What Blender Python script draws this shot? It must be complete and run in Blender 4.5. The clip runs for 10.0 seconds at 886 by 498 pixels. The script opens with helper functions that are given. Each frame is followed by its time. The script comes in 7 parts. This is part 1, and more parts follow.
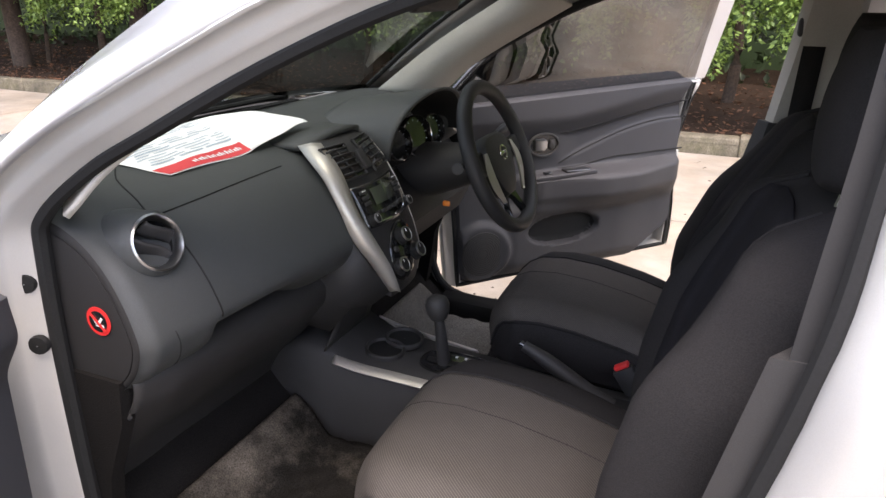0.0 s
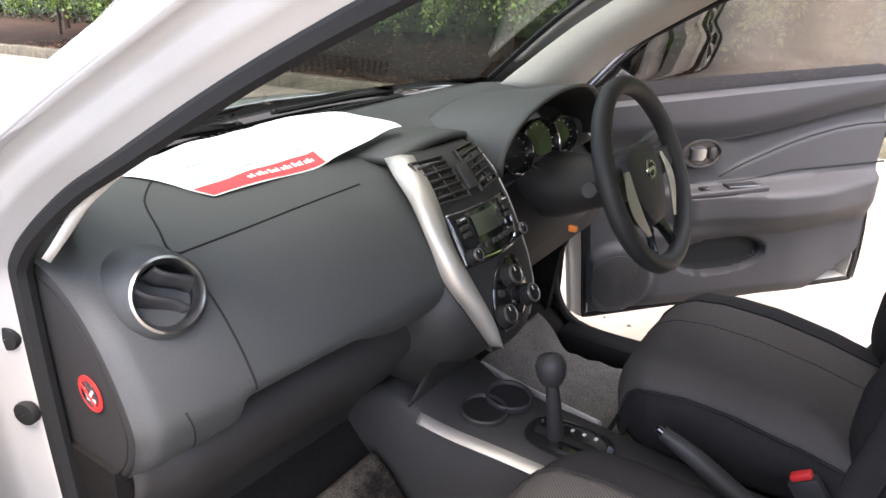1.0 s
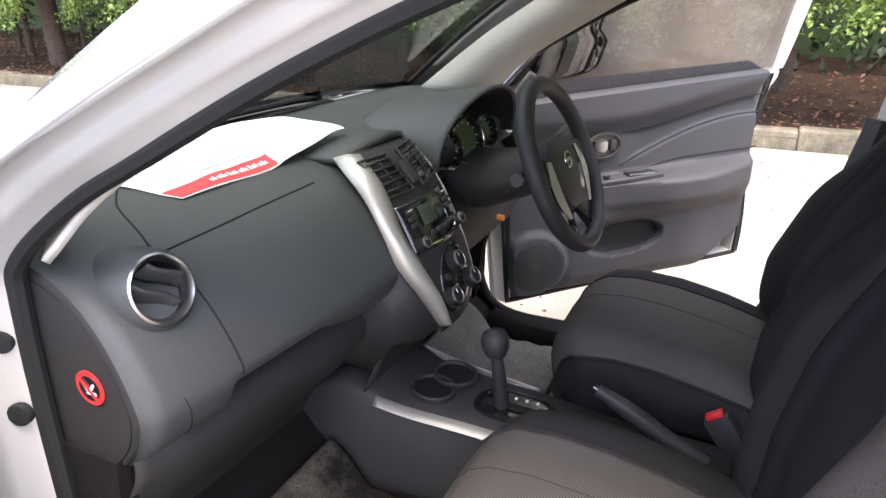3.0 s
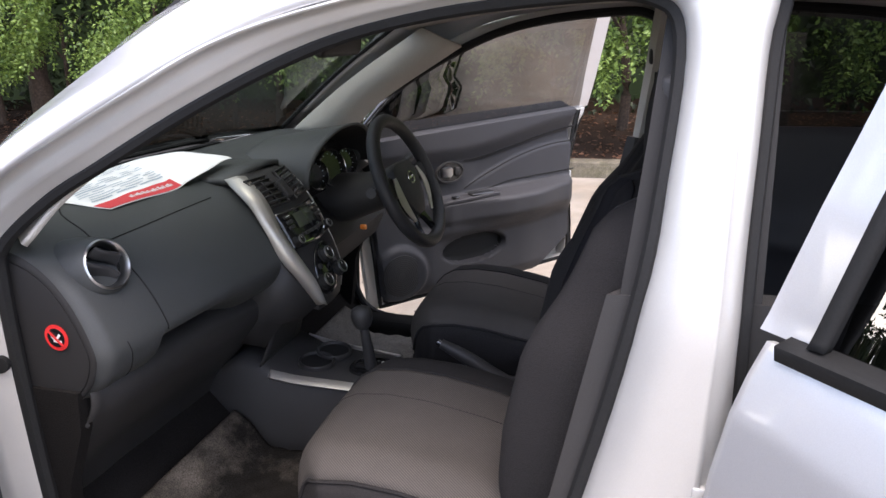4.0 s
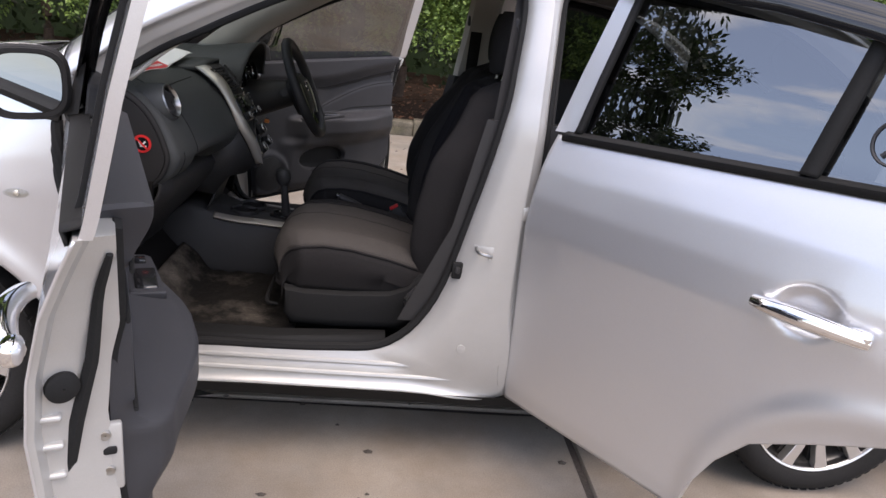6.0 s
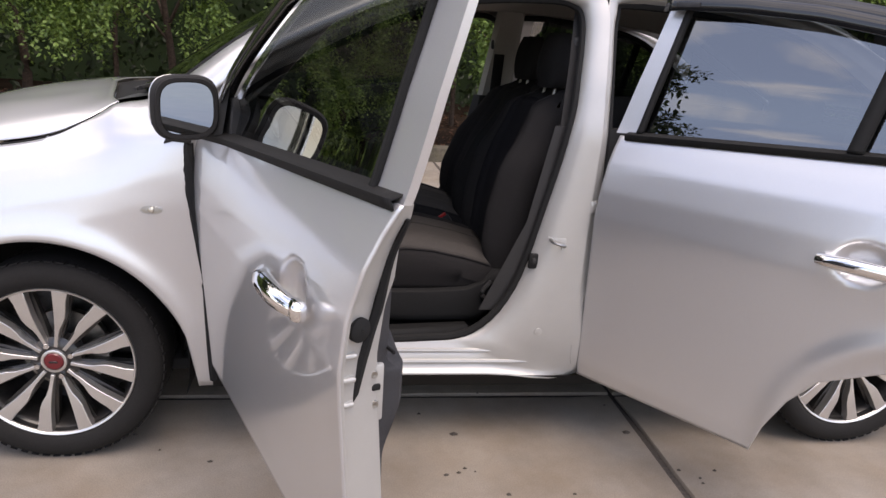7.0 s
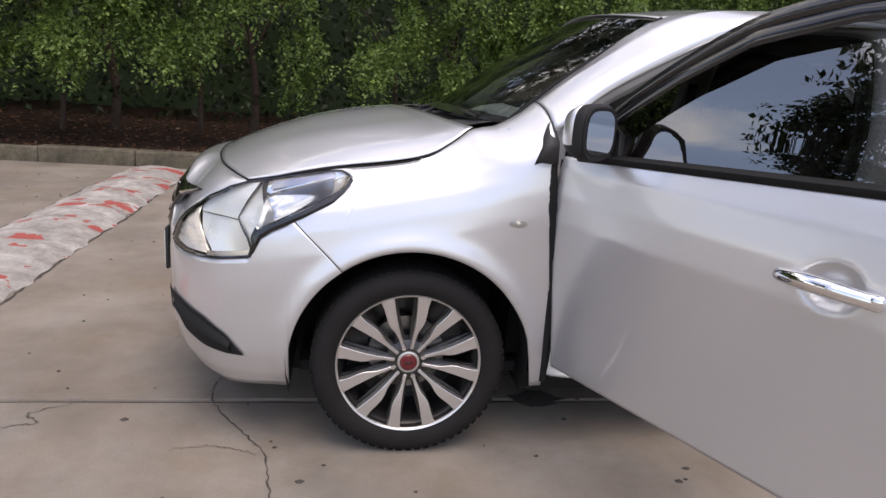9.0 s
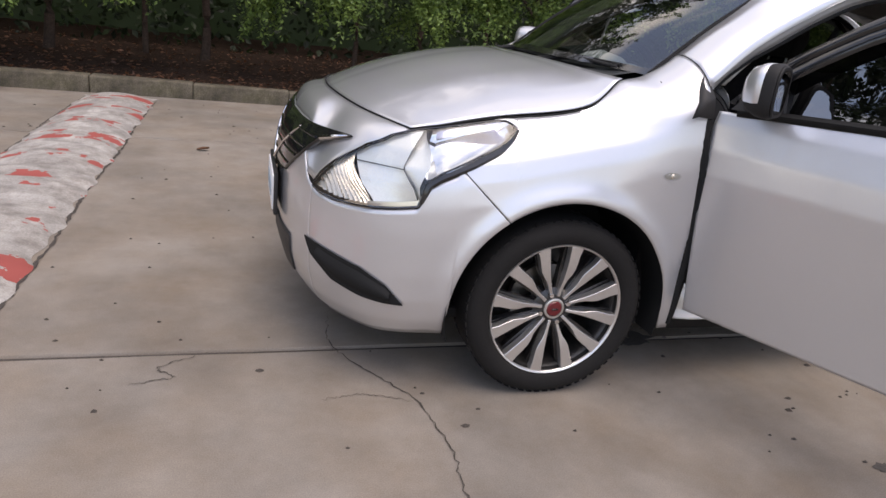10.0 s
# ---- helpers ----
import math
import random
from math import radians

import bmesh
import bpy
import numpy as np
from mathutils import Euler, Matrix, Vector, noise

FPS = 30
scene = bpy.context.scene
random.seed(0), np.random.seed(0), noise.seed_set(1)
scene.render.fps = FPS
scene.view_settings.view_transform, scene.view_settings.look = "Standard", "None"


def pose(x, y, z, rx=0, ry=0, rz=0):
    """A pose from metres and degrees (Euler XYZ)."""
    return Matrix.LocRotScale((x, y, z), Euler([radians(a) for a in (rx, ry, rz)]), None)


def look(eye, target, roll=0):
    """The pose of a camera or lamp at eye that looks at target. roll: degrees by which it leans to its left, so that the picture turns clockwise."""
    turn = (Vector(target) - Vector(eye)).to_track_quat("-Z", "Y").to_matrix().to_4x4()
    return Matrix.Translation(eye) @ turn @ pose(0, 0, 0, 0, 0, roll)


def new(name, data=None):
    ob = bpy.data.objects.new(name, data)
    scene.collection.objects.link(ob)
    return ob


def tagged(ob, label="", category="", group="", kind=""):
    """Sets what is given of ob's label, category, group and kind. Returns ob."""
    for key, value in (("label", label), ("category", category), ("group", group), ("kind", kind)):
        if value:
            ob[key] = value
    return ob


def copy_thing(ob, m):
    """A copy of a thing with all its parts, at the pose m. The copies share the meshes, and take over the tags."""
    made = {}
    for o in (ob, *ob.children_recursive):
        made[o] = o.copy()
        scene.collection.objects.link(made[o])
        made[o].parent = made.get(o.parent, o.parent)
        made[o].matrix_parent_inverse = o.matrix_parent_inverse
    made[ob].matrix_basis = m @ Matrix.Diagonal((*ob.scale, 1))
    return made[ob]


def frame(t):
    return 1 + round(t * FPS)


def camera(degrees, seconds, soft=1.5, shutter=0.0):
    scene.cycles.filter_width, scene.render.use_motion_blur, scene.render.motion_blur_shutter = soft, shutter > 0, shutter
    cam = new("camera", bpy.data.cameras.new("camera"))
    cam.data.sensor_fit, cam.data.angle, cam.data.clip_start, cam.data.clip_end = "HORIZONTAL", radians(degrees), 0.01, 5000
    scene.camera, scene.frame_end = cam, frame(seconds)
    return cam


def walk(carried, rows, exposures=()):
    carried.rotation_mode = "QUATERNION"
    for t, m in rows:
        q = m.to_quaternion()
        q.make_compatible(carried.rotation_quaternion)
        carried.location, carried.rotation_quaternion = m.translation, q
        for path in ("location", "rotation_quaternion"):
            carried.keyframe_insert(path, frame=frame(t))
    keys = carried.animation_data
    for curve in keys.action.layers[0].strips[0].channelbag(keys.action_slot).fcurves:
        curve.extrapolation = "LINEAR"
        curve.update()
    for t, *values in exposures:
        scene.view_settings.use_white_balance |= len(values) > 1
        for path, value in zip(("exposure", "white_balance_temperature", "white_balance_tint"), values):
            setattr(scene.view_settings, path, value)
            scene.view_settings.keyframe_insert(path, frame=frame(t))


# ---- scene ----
cam = camera(66.0, 10.0)
PATH = [
    (0, (1.397, -1.349, 1.384), (0.676, 0.373, 0.665), 0.6),
    (0.5, (1.313, -1.196, 1.36), (0.411, 0.445, 0.658), 0.6),
    (1, (1.278, -1.014, 1.356), (0.224, 0.509, 0.602), -0.4),
    (1.5, (1.247, -0.872, 1.349), (0.165, 0.552, 0.454), -0.3),
    (2, (1.22, -0.846, 1.345), (0.147, 0.584, 0.449), -2.0),
    (2.5, (1.201, -0.941, 1.348), (0.234, 0.6, 0.518), 1.8),
    (2.7, (1.22, -1.023, 1.356), (0.309, 0.569, 0.559), 0.6),
    (3.8, (1.434, -1.468, 1.38), (0.873, 0.348, 0.756), -0.4),
    (4, (1.489, -1.542, 1.382), (0.965, 0.291, 0.777), -1.6),
    (4.5, (1.395, -1.808, 1.355), (1.278, 0.112, 0.809), -0.5),
    (5, (1.351, -2.081, 1.365), (1.392, -0.165, 0.793), 3.5),
    (5.5, (1.287, -2.339, 1.334), (1.424, -0.455, 0.679), 4.7),
    (5.7, (1.267, -2.419, 1.324), (1.425, -0.536, 0.667), 6.6),
    (6.8, (0.876, -2.757, 1.257), (1.176, -0.863, 0.69), 3.8),
    (7, (0.812, -2.756, 1.256), (1.115, -0.86, 0.698), 4.0),
    (7.5, (0.582, -2.71, 1.256), (0.89, -0.805, 0.733), 4.2),
    (8, (0.355, -2.709, 1.221), (0.579, -0.801, 0.666), 2.8),
    (8.5, (0.046, -2.78, 1.23), (0.415, -0.895, 0.672), 4.4),
    (9, (-0.23, -2.822, 1.205), (0.07, -0.906, 0.714), 4.1),
    (9.5, (-0.671, -2.77, 1.23), (-0.372, -0.878, 0.656), 6.2),
    (10, (-0.998, -2.672, 1.206), (-0.429, -0.873, 0.542), 6.6),
]
walk(cam, [(t, look(eye, target, roll)) for t, eye, target, roll in PATH],
     exposures=[(0, 1.95, 7450, 14), (0.5, 2.7, 7500, 14), (1, 2.85, 7400, 14), (2.5, 2.85, 7300, 14), (4, 1.7, 7000, 14), (5, 1.0, 6900, 14), (5.5, 0.9, 7000, 14), (7, 0.55, 7450, 15), (8.5, 0.3, 7250, 14), (10, 0.2, 7200, 14)])

# ---- light ----
world = bpy.data.worlds.new("world")
scene.world = world
world.use_nodes = True
_n, _l = world.node_tree.nodes, world.node_tree.links
_bg = _n["Background"]
_sky = _n.new("ShaderNodeTexSky")
_sky.sky_type = "NISHITA"
_sky.sun_disc = False
_sky.sun_elevation = radians(70)
_sky.sun_rotation = radians(162)
_sky.dust_density, _sky.ozone_density = 2.0, 2.0
_tc = _n.new("ShaderNodeTexCoord")
_map = _n.new("ShaderNodeMapping")
_map.inputs["Scale"].default_value = (1.6, 1.6, 4.5)
_cl = _n.new("ShaderNodeTexNoise")
_cl.inputs["Scale"].default_value, _cl.inputs["Detail"].default_value = 1.7, 7
_ramp = _n.new("ShaderNodeValToRGB")
_ramp.color_ramp.elements[0].position, _ramp.color_ramp.elements[1].position = 0.47, 0.70
_ramp.color_ramp.elements[0].color = (0.08, 0.08, 0.08, 1)
_mix = _n.new("ShaderNodeMix")
_mix.data_type = "RGBA"
_mix.inputs[7].default_value = (12.0, 11.6, 11.2, 1)
_l.new(_tc.outputs["Generated"], _map.inputs["Vector"])
_l.new(_map.outputs["Vector"], _cl.inputs["Vector"])
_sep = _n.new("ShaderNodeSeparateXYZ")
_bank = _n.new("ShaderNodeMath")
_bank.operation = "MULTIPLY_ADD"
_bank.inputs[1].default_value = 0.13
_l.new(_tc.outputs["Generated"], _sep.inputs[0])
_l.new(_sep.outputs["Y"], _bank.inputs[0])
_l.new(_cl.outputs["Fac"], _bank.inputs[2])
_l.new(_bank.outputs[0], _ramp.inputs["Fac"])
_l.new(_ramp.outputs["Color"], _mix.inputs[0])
_haze = _n.new("ShaderNodeMix")
_haze.data_type, _haze.blend_type = "RGBA", "MULTIPLY"
_haze.inputs[0].default_value = 1.0
_haze.inputs[7].default_value = (1.7, 1.7, 1.8, 1)
_l.new(_sky.outputs["Color"], _haze.inputs[6])
_l.new(_haze.outputs[2], _mix.inputs[6])
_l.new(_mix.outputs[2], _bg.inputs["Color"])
_bg.inputs["Strength"].default_value = 0.15
_sun = bpy.data.lights.new("sun", "SUN")
_sun.energy, _sun.angle, _sun.color = 1.1, radians(45), (1.0, 0.95, 0.88)
sun = new("sun", _sun)
sun.matrix_world = look((2, -5, 15), (0, 0, 0))


# ---- geometry helpers ----
def curve(points, n):
    """n+1 points on a smooth line through the points."""
    p = [Vector(q) for q in points]
    p = [2 * p[0] - p[1]] + p + [2 * p[-1] - p[-2]]
    out, m = [], len(p) - 3
    for k in range(n + 1):
        f = min(k / n * m, m - 1e-9)
        i, f = int(f), f - int(f)
        a, b, c, d = p[i:i + 4]
        out.append(0.5 * (2 * b + (c - a) * f + (2 * a - 5 * b + 4 * c - d) * f * f + (3 * b - a - 3 * c + d) * f ** 3))
    return out


def table(x, xs, ys):
    return float(np.interp(x, xs, ys))


def smooth(x, a, b):
    f = min(1, max(0, (x - a) / (b - a)))
    return f * f * (3 - 2 * f)


def grid(fn, nu, nv, ring=False):
    V = [Vector(fn(i / nu, j / nv)) for i in range(nu + 1 - ring) for j in range(nv + 1)]
    m, k = nv + 1, nu + 1 - ring
    F = [(i * m + j, (i + 1) % k * m + j, (i + 1) % k * m + j + 1, i * m + j + 1) for i in range(nu) for j in range(nv)]
    return V, F


def loft(rings, cap=True, closed=True):
    n = len(rings[0])
    V = [Vector(v) for r in rings for v in r]
    F = []
    for i in range(len(rings) - 1):
        for j in range(n if closed else n - 1):
            F.append((i * n + j, i * n + (j + 1) % n, (i + 1) * n + (j + 1) % n, (i + 1) * n + j))
    if cap and closed:
        F += [tuple(range(n))[::-1], tuple((len(rings) - 1) * n + j for j in range(n))]
    return V, F


def sweep(path, radius, n=8, closed=False, flat=1.0, up=(0, 0, 1)):
    path = [Vector(p) for p in path]
    rings, m = [], len(path)
    for i, p in enumerate(path):
        a, b = (path[i - 1], path[(i + 1) % m]) if closed else (path[max(i - 1, 0)], path[min(i + 1, m - 1)])
        t = (b - a).normalized()
        s = t.cross(Vector(up))
        s = s.normalized() if s.length > 1e-4 else Vector((1, 0, 0))
        w = s.cross(t).normalized()
        r = radius(i / (m - 1)) if callable(radius) else radius
        rings.append([p + s * (r * math.cos(k * math.tau / n)) + w * (r * flat * math.sin(k * math.tau / n)) for k in range(n)])
    if closed:
        rings.append(rings[0])
    return loft(rings, cap=not closed)


def rbox(centre, size, r=0.01, seg=2, turn=None):
    bm = bmesh.new()
    bmesh.ops.create_cube(bm, size=1)
    bmesh.ops.scale(bm, vec=size, verts=bm.verts)
    if r:
        bmesh.ops.bevel(bm, geom=bm.edges[:], offset=min(r, 0.49 * min(size)), segments=seg, affect="EDGES", profile=0.5)
    bm.verts.index_update()
    m = Matrix.Translation(centre) @ (turn or Matrix())
    out = [m @ v.co for v in bm.verts], [tuple(v.index for v in f.verts) for f in bm.faces]
    bm.free()
    return out


def lathe(profile, m=None, n=32):
    """Turns (radius, height) round the local z axis."""
    m = m or Matrix()
    rings = [[m @ Vector((r * math.cos(k * math.tau / n), r * math.sin(k * math.tau / n), h)) for k in range(n)] for r, h in profile]
    return loft(rings, cap=False)


def slab(outline, depth, m=None, r=0.0):
    """A flat outline in the local xy plane, depth thick, with a soft rim of r at the top."""
    m = m or Matrix()
    c = sum((Vector(p) for p in outline), Vector((0, 0))) / len(outline)
    def ring(h, d):
        return [m @ Vector((*(Vector(p) - (Vector(p) - c).normalized() * d), h)) for p in outline]
    rings = [ring(0, 0), ring(depth - r, 0)] + ([ring(depth - r * 0.3, r * 0.3), ring(depth, r)] if r else [])
    return loft(rings)


def merge(*geoms):
    V, F = [], []
    for v, f in geoms:
        k = len(V)
        V += v
        F += [tuple(i + k for i in q) for q in f]
    return V, F


def moved(geom, m):
    return [m @ Vector(v) for v in geom[0]], geom[1]


def mirrored(geom):
    return [Vector((v[0], -v[1], v[2])) for v in geom[0]], [f[::-1] for f in geom[1]]


def part(name, geom, mat, parent=None, label="", solid=0.0, at=None, sharp=40, sub=0, bevel=0.0, weld=False):
    me = bpy.data.meshes.new(name)
    me.from_pydata([tuple(v) for v in geom[0]], [], geom[1])
    bm = bmesh.new()
    bm.from_mesh(me)
    if weld:
        bmesh.ops.remove_doubles(bm, verts=bm.verts, dist=0.0004)
    bmesh.ops.recalc_face_normals(bm, faces=bm.faces)
    bm.to_mesh(me)
    bm.free()
    me.materials.append(mat)
    me.shade_smooth()
    if sharp < 180:
        me.set_sharp_from_angle(angle=radians(sharp))
    ob = new(name, me)
    if parent:
        ob.parent = parent
    if at:
        ob.matrix_local = at
    if solid:
        s = ob.modifiers.new("solid", "SOLIDIFY")
        s.thickness, s.offset = abs(solid), -1 if solid > 0 else 1
    if bevel:
        b = ob.modifiers.new("bevel", "BEVEL")
        b.width, b.segments, b.limit_method = bevel, 2, "ANGLE"
    if sub:
        s = ob.modifiers.new("sub", "SUBSURF")
        s.levels = s.render_levels = sub
    if label:
        tagged(ob, label)
    return ob


# ---- materials ----
def material(name, colour, rough=0.5, metal=0.0, coat=0.0, grain=0.0, scale=60.0, bump=0.0, stain=0.0, stain_scale=3.0, spec=0.5, tint=None, random_tone=0.0):
    m = bpy.data.materials.new(name)
    m.use_nodes = True
    N, L = m.node_tree.nodes, m.node_tree.links
    p = N["Principled BSDF"]
    p.inputs["Roughness"].default_value = rough
    p.inputs["Metallic"].default_value = metal
    p.inputs["Coat Weight"].default_value = coat
    p.inputs["Coat Roughness"].default_value = 0.04
    p.inputs["Specular IOR Level"].default_value = spec
    tc = N.new("ShaderNodeTexCoord")
    last = None
    def shade(value, low, high, amount, before):
        r = N.new("ShaderNodeMapRange")
        r.inputs[1].default_value, r.inputs[2].default_value = 0.3, 0.7
        r.inputs[3].default_value, r.inputs[4].default_value = low, high
        L.new(value, r.inputs[0])
        v = N.new("ShaderNodeMix")
        v.data_type, v.blend_type = "RGBA", "MULTIPLY"
        v.inputs[0].default_value = amount
        if before:
            L.new(before, v.inputs[6])
        else:
            v.inputs[6].default_value = (*colour, 1)
        L.new(r.outputs[0], v.inputs[7])
        return v.outputs[2]
    if tint:
        t = N.new("ShaderNodeTexNoise")
        t.inputs["Scale"].default_value, t.inputs["Detail"].default_value, t.inputs["Roughness"].default_value = stain_scale * 1.7, 9, 0.66
        L.new(tc.outputs["Object"], t.inputs["Vector"])
        r = N.new("ShaderNodeValToRGB")
        r.color_ramp.elements[0].position, r.color_ramp.elements[1].position = 0.38, 0.66
        r.color_ramp.elements[0].color, r.color_ramp.elements[1].color = (*colour, 1), (*tint, 1)
        L.new(t.outputs["Fac"], r.inputs["Fac"])
        last = r.outputs["Color"]
    if stain:
        s = N.new("ShaderNodeTexNoise")
        s.inputs["Scale"].default_value, s.inputs["Detail"].default_value, s.inputs["Roughness"].default_value = stain_scale, 10, 0.66
        L.new(tc.outputs["Object"], s.inputs["Vector"])
        last = shade(s.outputs["Fac"], 1 - stain, 1.0, 1.0, last)
    g = None
    if grain or bump:
        g = N.new("ShaderNodeTexNoise")
        g.inputs["Scale"].default_value, g.inputs["Detail"].default_value = scale, 4
        L.new(tc.outputs["Object"], g.inputs["Vector"])
    if grain:
        last = shade(g.outputs["Fac"], 1 - grain, 1 + grain, 1.0, last)
    if random_tone:
        o = N.new("ShaderNodeObjectInfo")
        last = shade(o.outputs["Random"], 1 - random_tone, 1 + random_tone, 1.0, last)
    if last:
        L.new(last, p.inputs["Base Color"])
    else:
        p.inputs["Base Color"].default_value = (*colour, 1)
    if bump:
        b = N.new("ShaderNodeBump")
        b.inputs["Strength"].default_value, b.inputs["Distance"].default_value = bump, 0.002
        L.new(g.outputs["Fac"], b.inputs["Height"])
        L.new(b.outputs["Normal"], p.inputs["Normal"])
    return m


def glass_material(name, tint, ior=1.5):
    m = bpy.data.materials.new(name)
    m.use_nodes = True
    N, L = m.node_tree.nodes, m.node_tree.links
    N.remove(N["Principled BSDF"])
    t, g, f, x = N.new("ShaderNodeBsdfTransparent"), N.new("ShaderNodeBsdfGlossy"), N.new("ShaderNodeLayerWeight"), N.new("ShaderNodeMixShader")
    w, r = N.new("ShaderNodeMath"), N.new("ShaderNodeMapRange")
    w.operation = "POWER"
    w.inputs[1].default_value = 4.0
    base = ((ior - 1) / (ior + 1)) ** 2 * 1.9
    r.inputs[3].default_value, r.inputs[4].default_value = base, 1.0
    f.inputs["Blend"].default_value = 0.5
    t.inputs["Color"].default_value = (*tint, 1)
    g.inputs["Roughness"].default_value = 0.0
    L.new(f.outputs["Facing"], w.inputs[0])
    L.new(w.outputs[0], r.inputs[0])
    L.new(r.outputs[0], x.inputs[0])
    L.new(t.outputs[0], x.inputs[1])
    L.new(g.outputs[0], x.inputs[2])
    L.new(x.outputs[0], N["Material Output"].inputs["Surface"])
    return m


def fabric_material(name, colour, other, cell=0.0016):
    """A woven cloth: fine diagonal ribs over a slow variation of tone."""
    m = material(name, colour, rough=0.95, stain=0.25, stain_scale=5, spec=0.15)
    N, L = m.node_tree.nodes, m.node_tree.links
    p = N["Principled BSDF"]
    tc = N.new("ShaderNodeTexCoord")
    w = N.new("ShaderNodeTexWave")
    w.bands_direction = "DIAGONAL"
    w.inputs["Scale"].default_value, w.inputs["Distortion"].default_value = 0.16 / cell, 0.4
    L.new(tc.outputs["Object"], w.inputs["Vector"])
    x = N.new("ShaderNodeMix")
    x.data_type = "RGBA"
    old = p.inputs["Base Color"].links[0].from_socket
    L.new(w.outputs["Fac"], x.inputs[0])
    L.new(old, x.inputs[6])
    x.inputs[7].default_value = (*other, 1)
    L.new(x.outputs[2], p.inputs["Base Color"])
    b = N.new("ShaderNodeBump")
    b.inputs["Strength"].default_value, b.inputs["Distance"].default_value = 0.5, 0.001
    L.new(w.outputs["Fac"], b.inputs["Height"])
    L.new(b.outputs["Normal"], p.inputs["Normal"])
    return m


paint = material("silver_paint", (0.66, 0.66, 0.67), rough=0.34, metal=0.70, coat=1.0, grain=0.04, scale=900, stain=0.03, stain_scale=2)
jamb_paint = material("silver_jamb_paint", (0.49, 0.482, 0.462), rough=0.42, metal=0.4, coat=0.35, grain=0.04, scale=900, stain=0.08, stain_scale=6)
black_plastic = material("black_plastic", (0.032, 0.031, 0.031), rough=0.52, spec=0.32, grain=0.12, scale=900, bump=0.25, stain=0.12, stain_scale=9)
dash_top_vinyl = material("dash_vinyl", (0.050, 0.053, 0.053), rough=0.50, spec=0.32, grain=0.14, scale=750, bump=0.3, stain=0.1, stain_scale=6)
grey_plastic = material("grey_plastic", (0.041, 0.041, 0.045), rough=0.55, spec=0.30, grain=0.1, scale=800, bump=0.25, stain=0.1, stain_scale=5)
gloss_black = material("gloss_black", (0.012, 0.012, 0.013), rough=0.12, coat=0.5)
rubber = material("rubber", (0.013, 0.013, 0.013), rough=0.75, spec=0.22, grain=0.15, scale=300)
tyre_rubber = material("tyre_rubber", (0.014, 0.0128, 0.012), rough=0.85, spec=0.3, grain=0.2, scale=220, bump=0.4, stain=0.3, stain_scale=8)
chrome = material("chrome", (0.86, 0.86, 0.87), rough=0.06, metal=1.0)
satin_silver = material("satin_silver", (0.45, 0.425, 0.38), rough=0.42, metal=0.55, grain=0.05, scale=600)
dark_chrome = material("dark_chrome", (0.36, 0.36, 0.36), rough=0.28, metal=1.0)
machined = material("machined_alloy", (0.72, 0.70, 0.68), rough=0.28, metal=0.85, grain=0.06, scale=500, stain=0.1, stain_scale=12)
rim_black = material("rim_black", (0.018, 0.017, 0.017), rough=0.3, coat=0.3, stain=0.3, stain_scale=30, tint=(0.04, 0.036, 0.033))
steel = material("steel", (0.45, 0.44, 0.42), rough=0.35, metal=1.0, stain=0.2, stain_scale=40)
window_tint = glass_material("tinted_glass", (0.15, 0.16, 0.16), 2.15)
screen_glass = glass_material("windshield_glass", (0.36, 0.40, 0.38), 1.85)
clear_lens = glass_material("clear_lens", (0.93, 0.94, 0.94), 1.45)
headliner = material("light_trim", (0.42, 0.40, 0.36), rough=0.85, grain=0.08, scale=500, bump=0.2)
dark_trim = material("dark_trim_pillar_shade", (0.017, 0.0163, 0.0163), rough=0.7, spec=0.3, grain=0.1, scale=500)
seat_cloth = fabric_material("seat_cloth", (0.098, 0.088, 0.079), (0.048, 0.043, 0.040))
seat_side = material("seat_side_cloth", (0.021, 0.0196, 0.0196), rough=0.95, grain=0.25, scale=500, bump=0.4, spec=0.15)
carpet = material("carpet", (0.012, 0.011, 0.0105), rough=1.0, grain=0.5, scale=400, bump=0.8, spec=0.05)
mat_pile = material("mat_pile", (0.017, 0.0155, 0.014), rough=1.0, grain=0.5, scale=300, bump=0.8, spec=0.05, tint=(0.15, 0.13, 0.108), stain_scale=2.0)
_mr = [n for n in mat_pile.node_tree.nodes if n.bl_idname == "ShaderNodeValToRGB"][0].color_ramp
_mr.elements[0].position, _mr.elements[1].position = 0.50, 0.74
grey_mat = material("grey_mat", (0.15, 0.14, 0.128), rough=1.0, grain=0.45, scale=260, bump=0.8, spec=0.05, stain=0.4, stain_scale=5)
red_plastic = material("red_plastic", (0.62, 0.03, 0.03), rough=0.4)
orange_plastic = material("orange_plastic", (0.75, 0.22, 0.04), rough=0.4)
white_paper = material("white_paper", (0.80, 0.80, 0.79), rough=0.8, stain=0.05, stain_scale=20)
red_ink = material("red_ink", (0.58, 0.045, 0.05), rough=0.7)
grey_ink = material("grey_ink", (0.35, 0.42, 0.48), rough=0.8)
concrete = material("concrete", (0.308, 0.271, 0.229), rough=0.85, grain=0.16, scale=260, bump=0.22, stain=0.50, stain_scale=1.1, tint=(0.25, 0.20, 0.150))
kerb_concrete = material("kerb_concrete", (0.19, 0.160, 0.115), rough=0.9, grain=0.3, scale=70, bump=0.9, stain=0.7, stain_scale=5, tint=(0.10, 0.088, 0.05))
soil = material("soil", (0.050, 0.032, 0.023), rough=1.0, grain=0.5, scale=60, bump=1.0, stain=0.5, stain_scale=4, spec=0.1)
bark = material("bark", (0.07, 0.046, 0.034), rough=0.95, grain=0.4, scale=40, bump=1.0, stain=0.4, stain_scale=9)
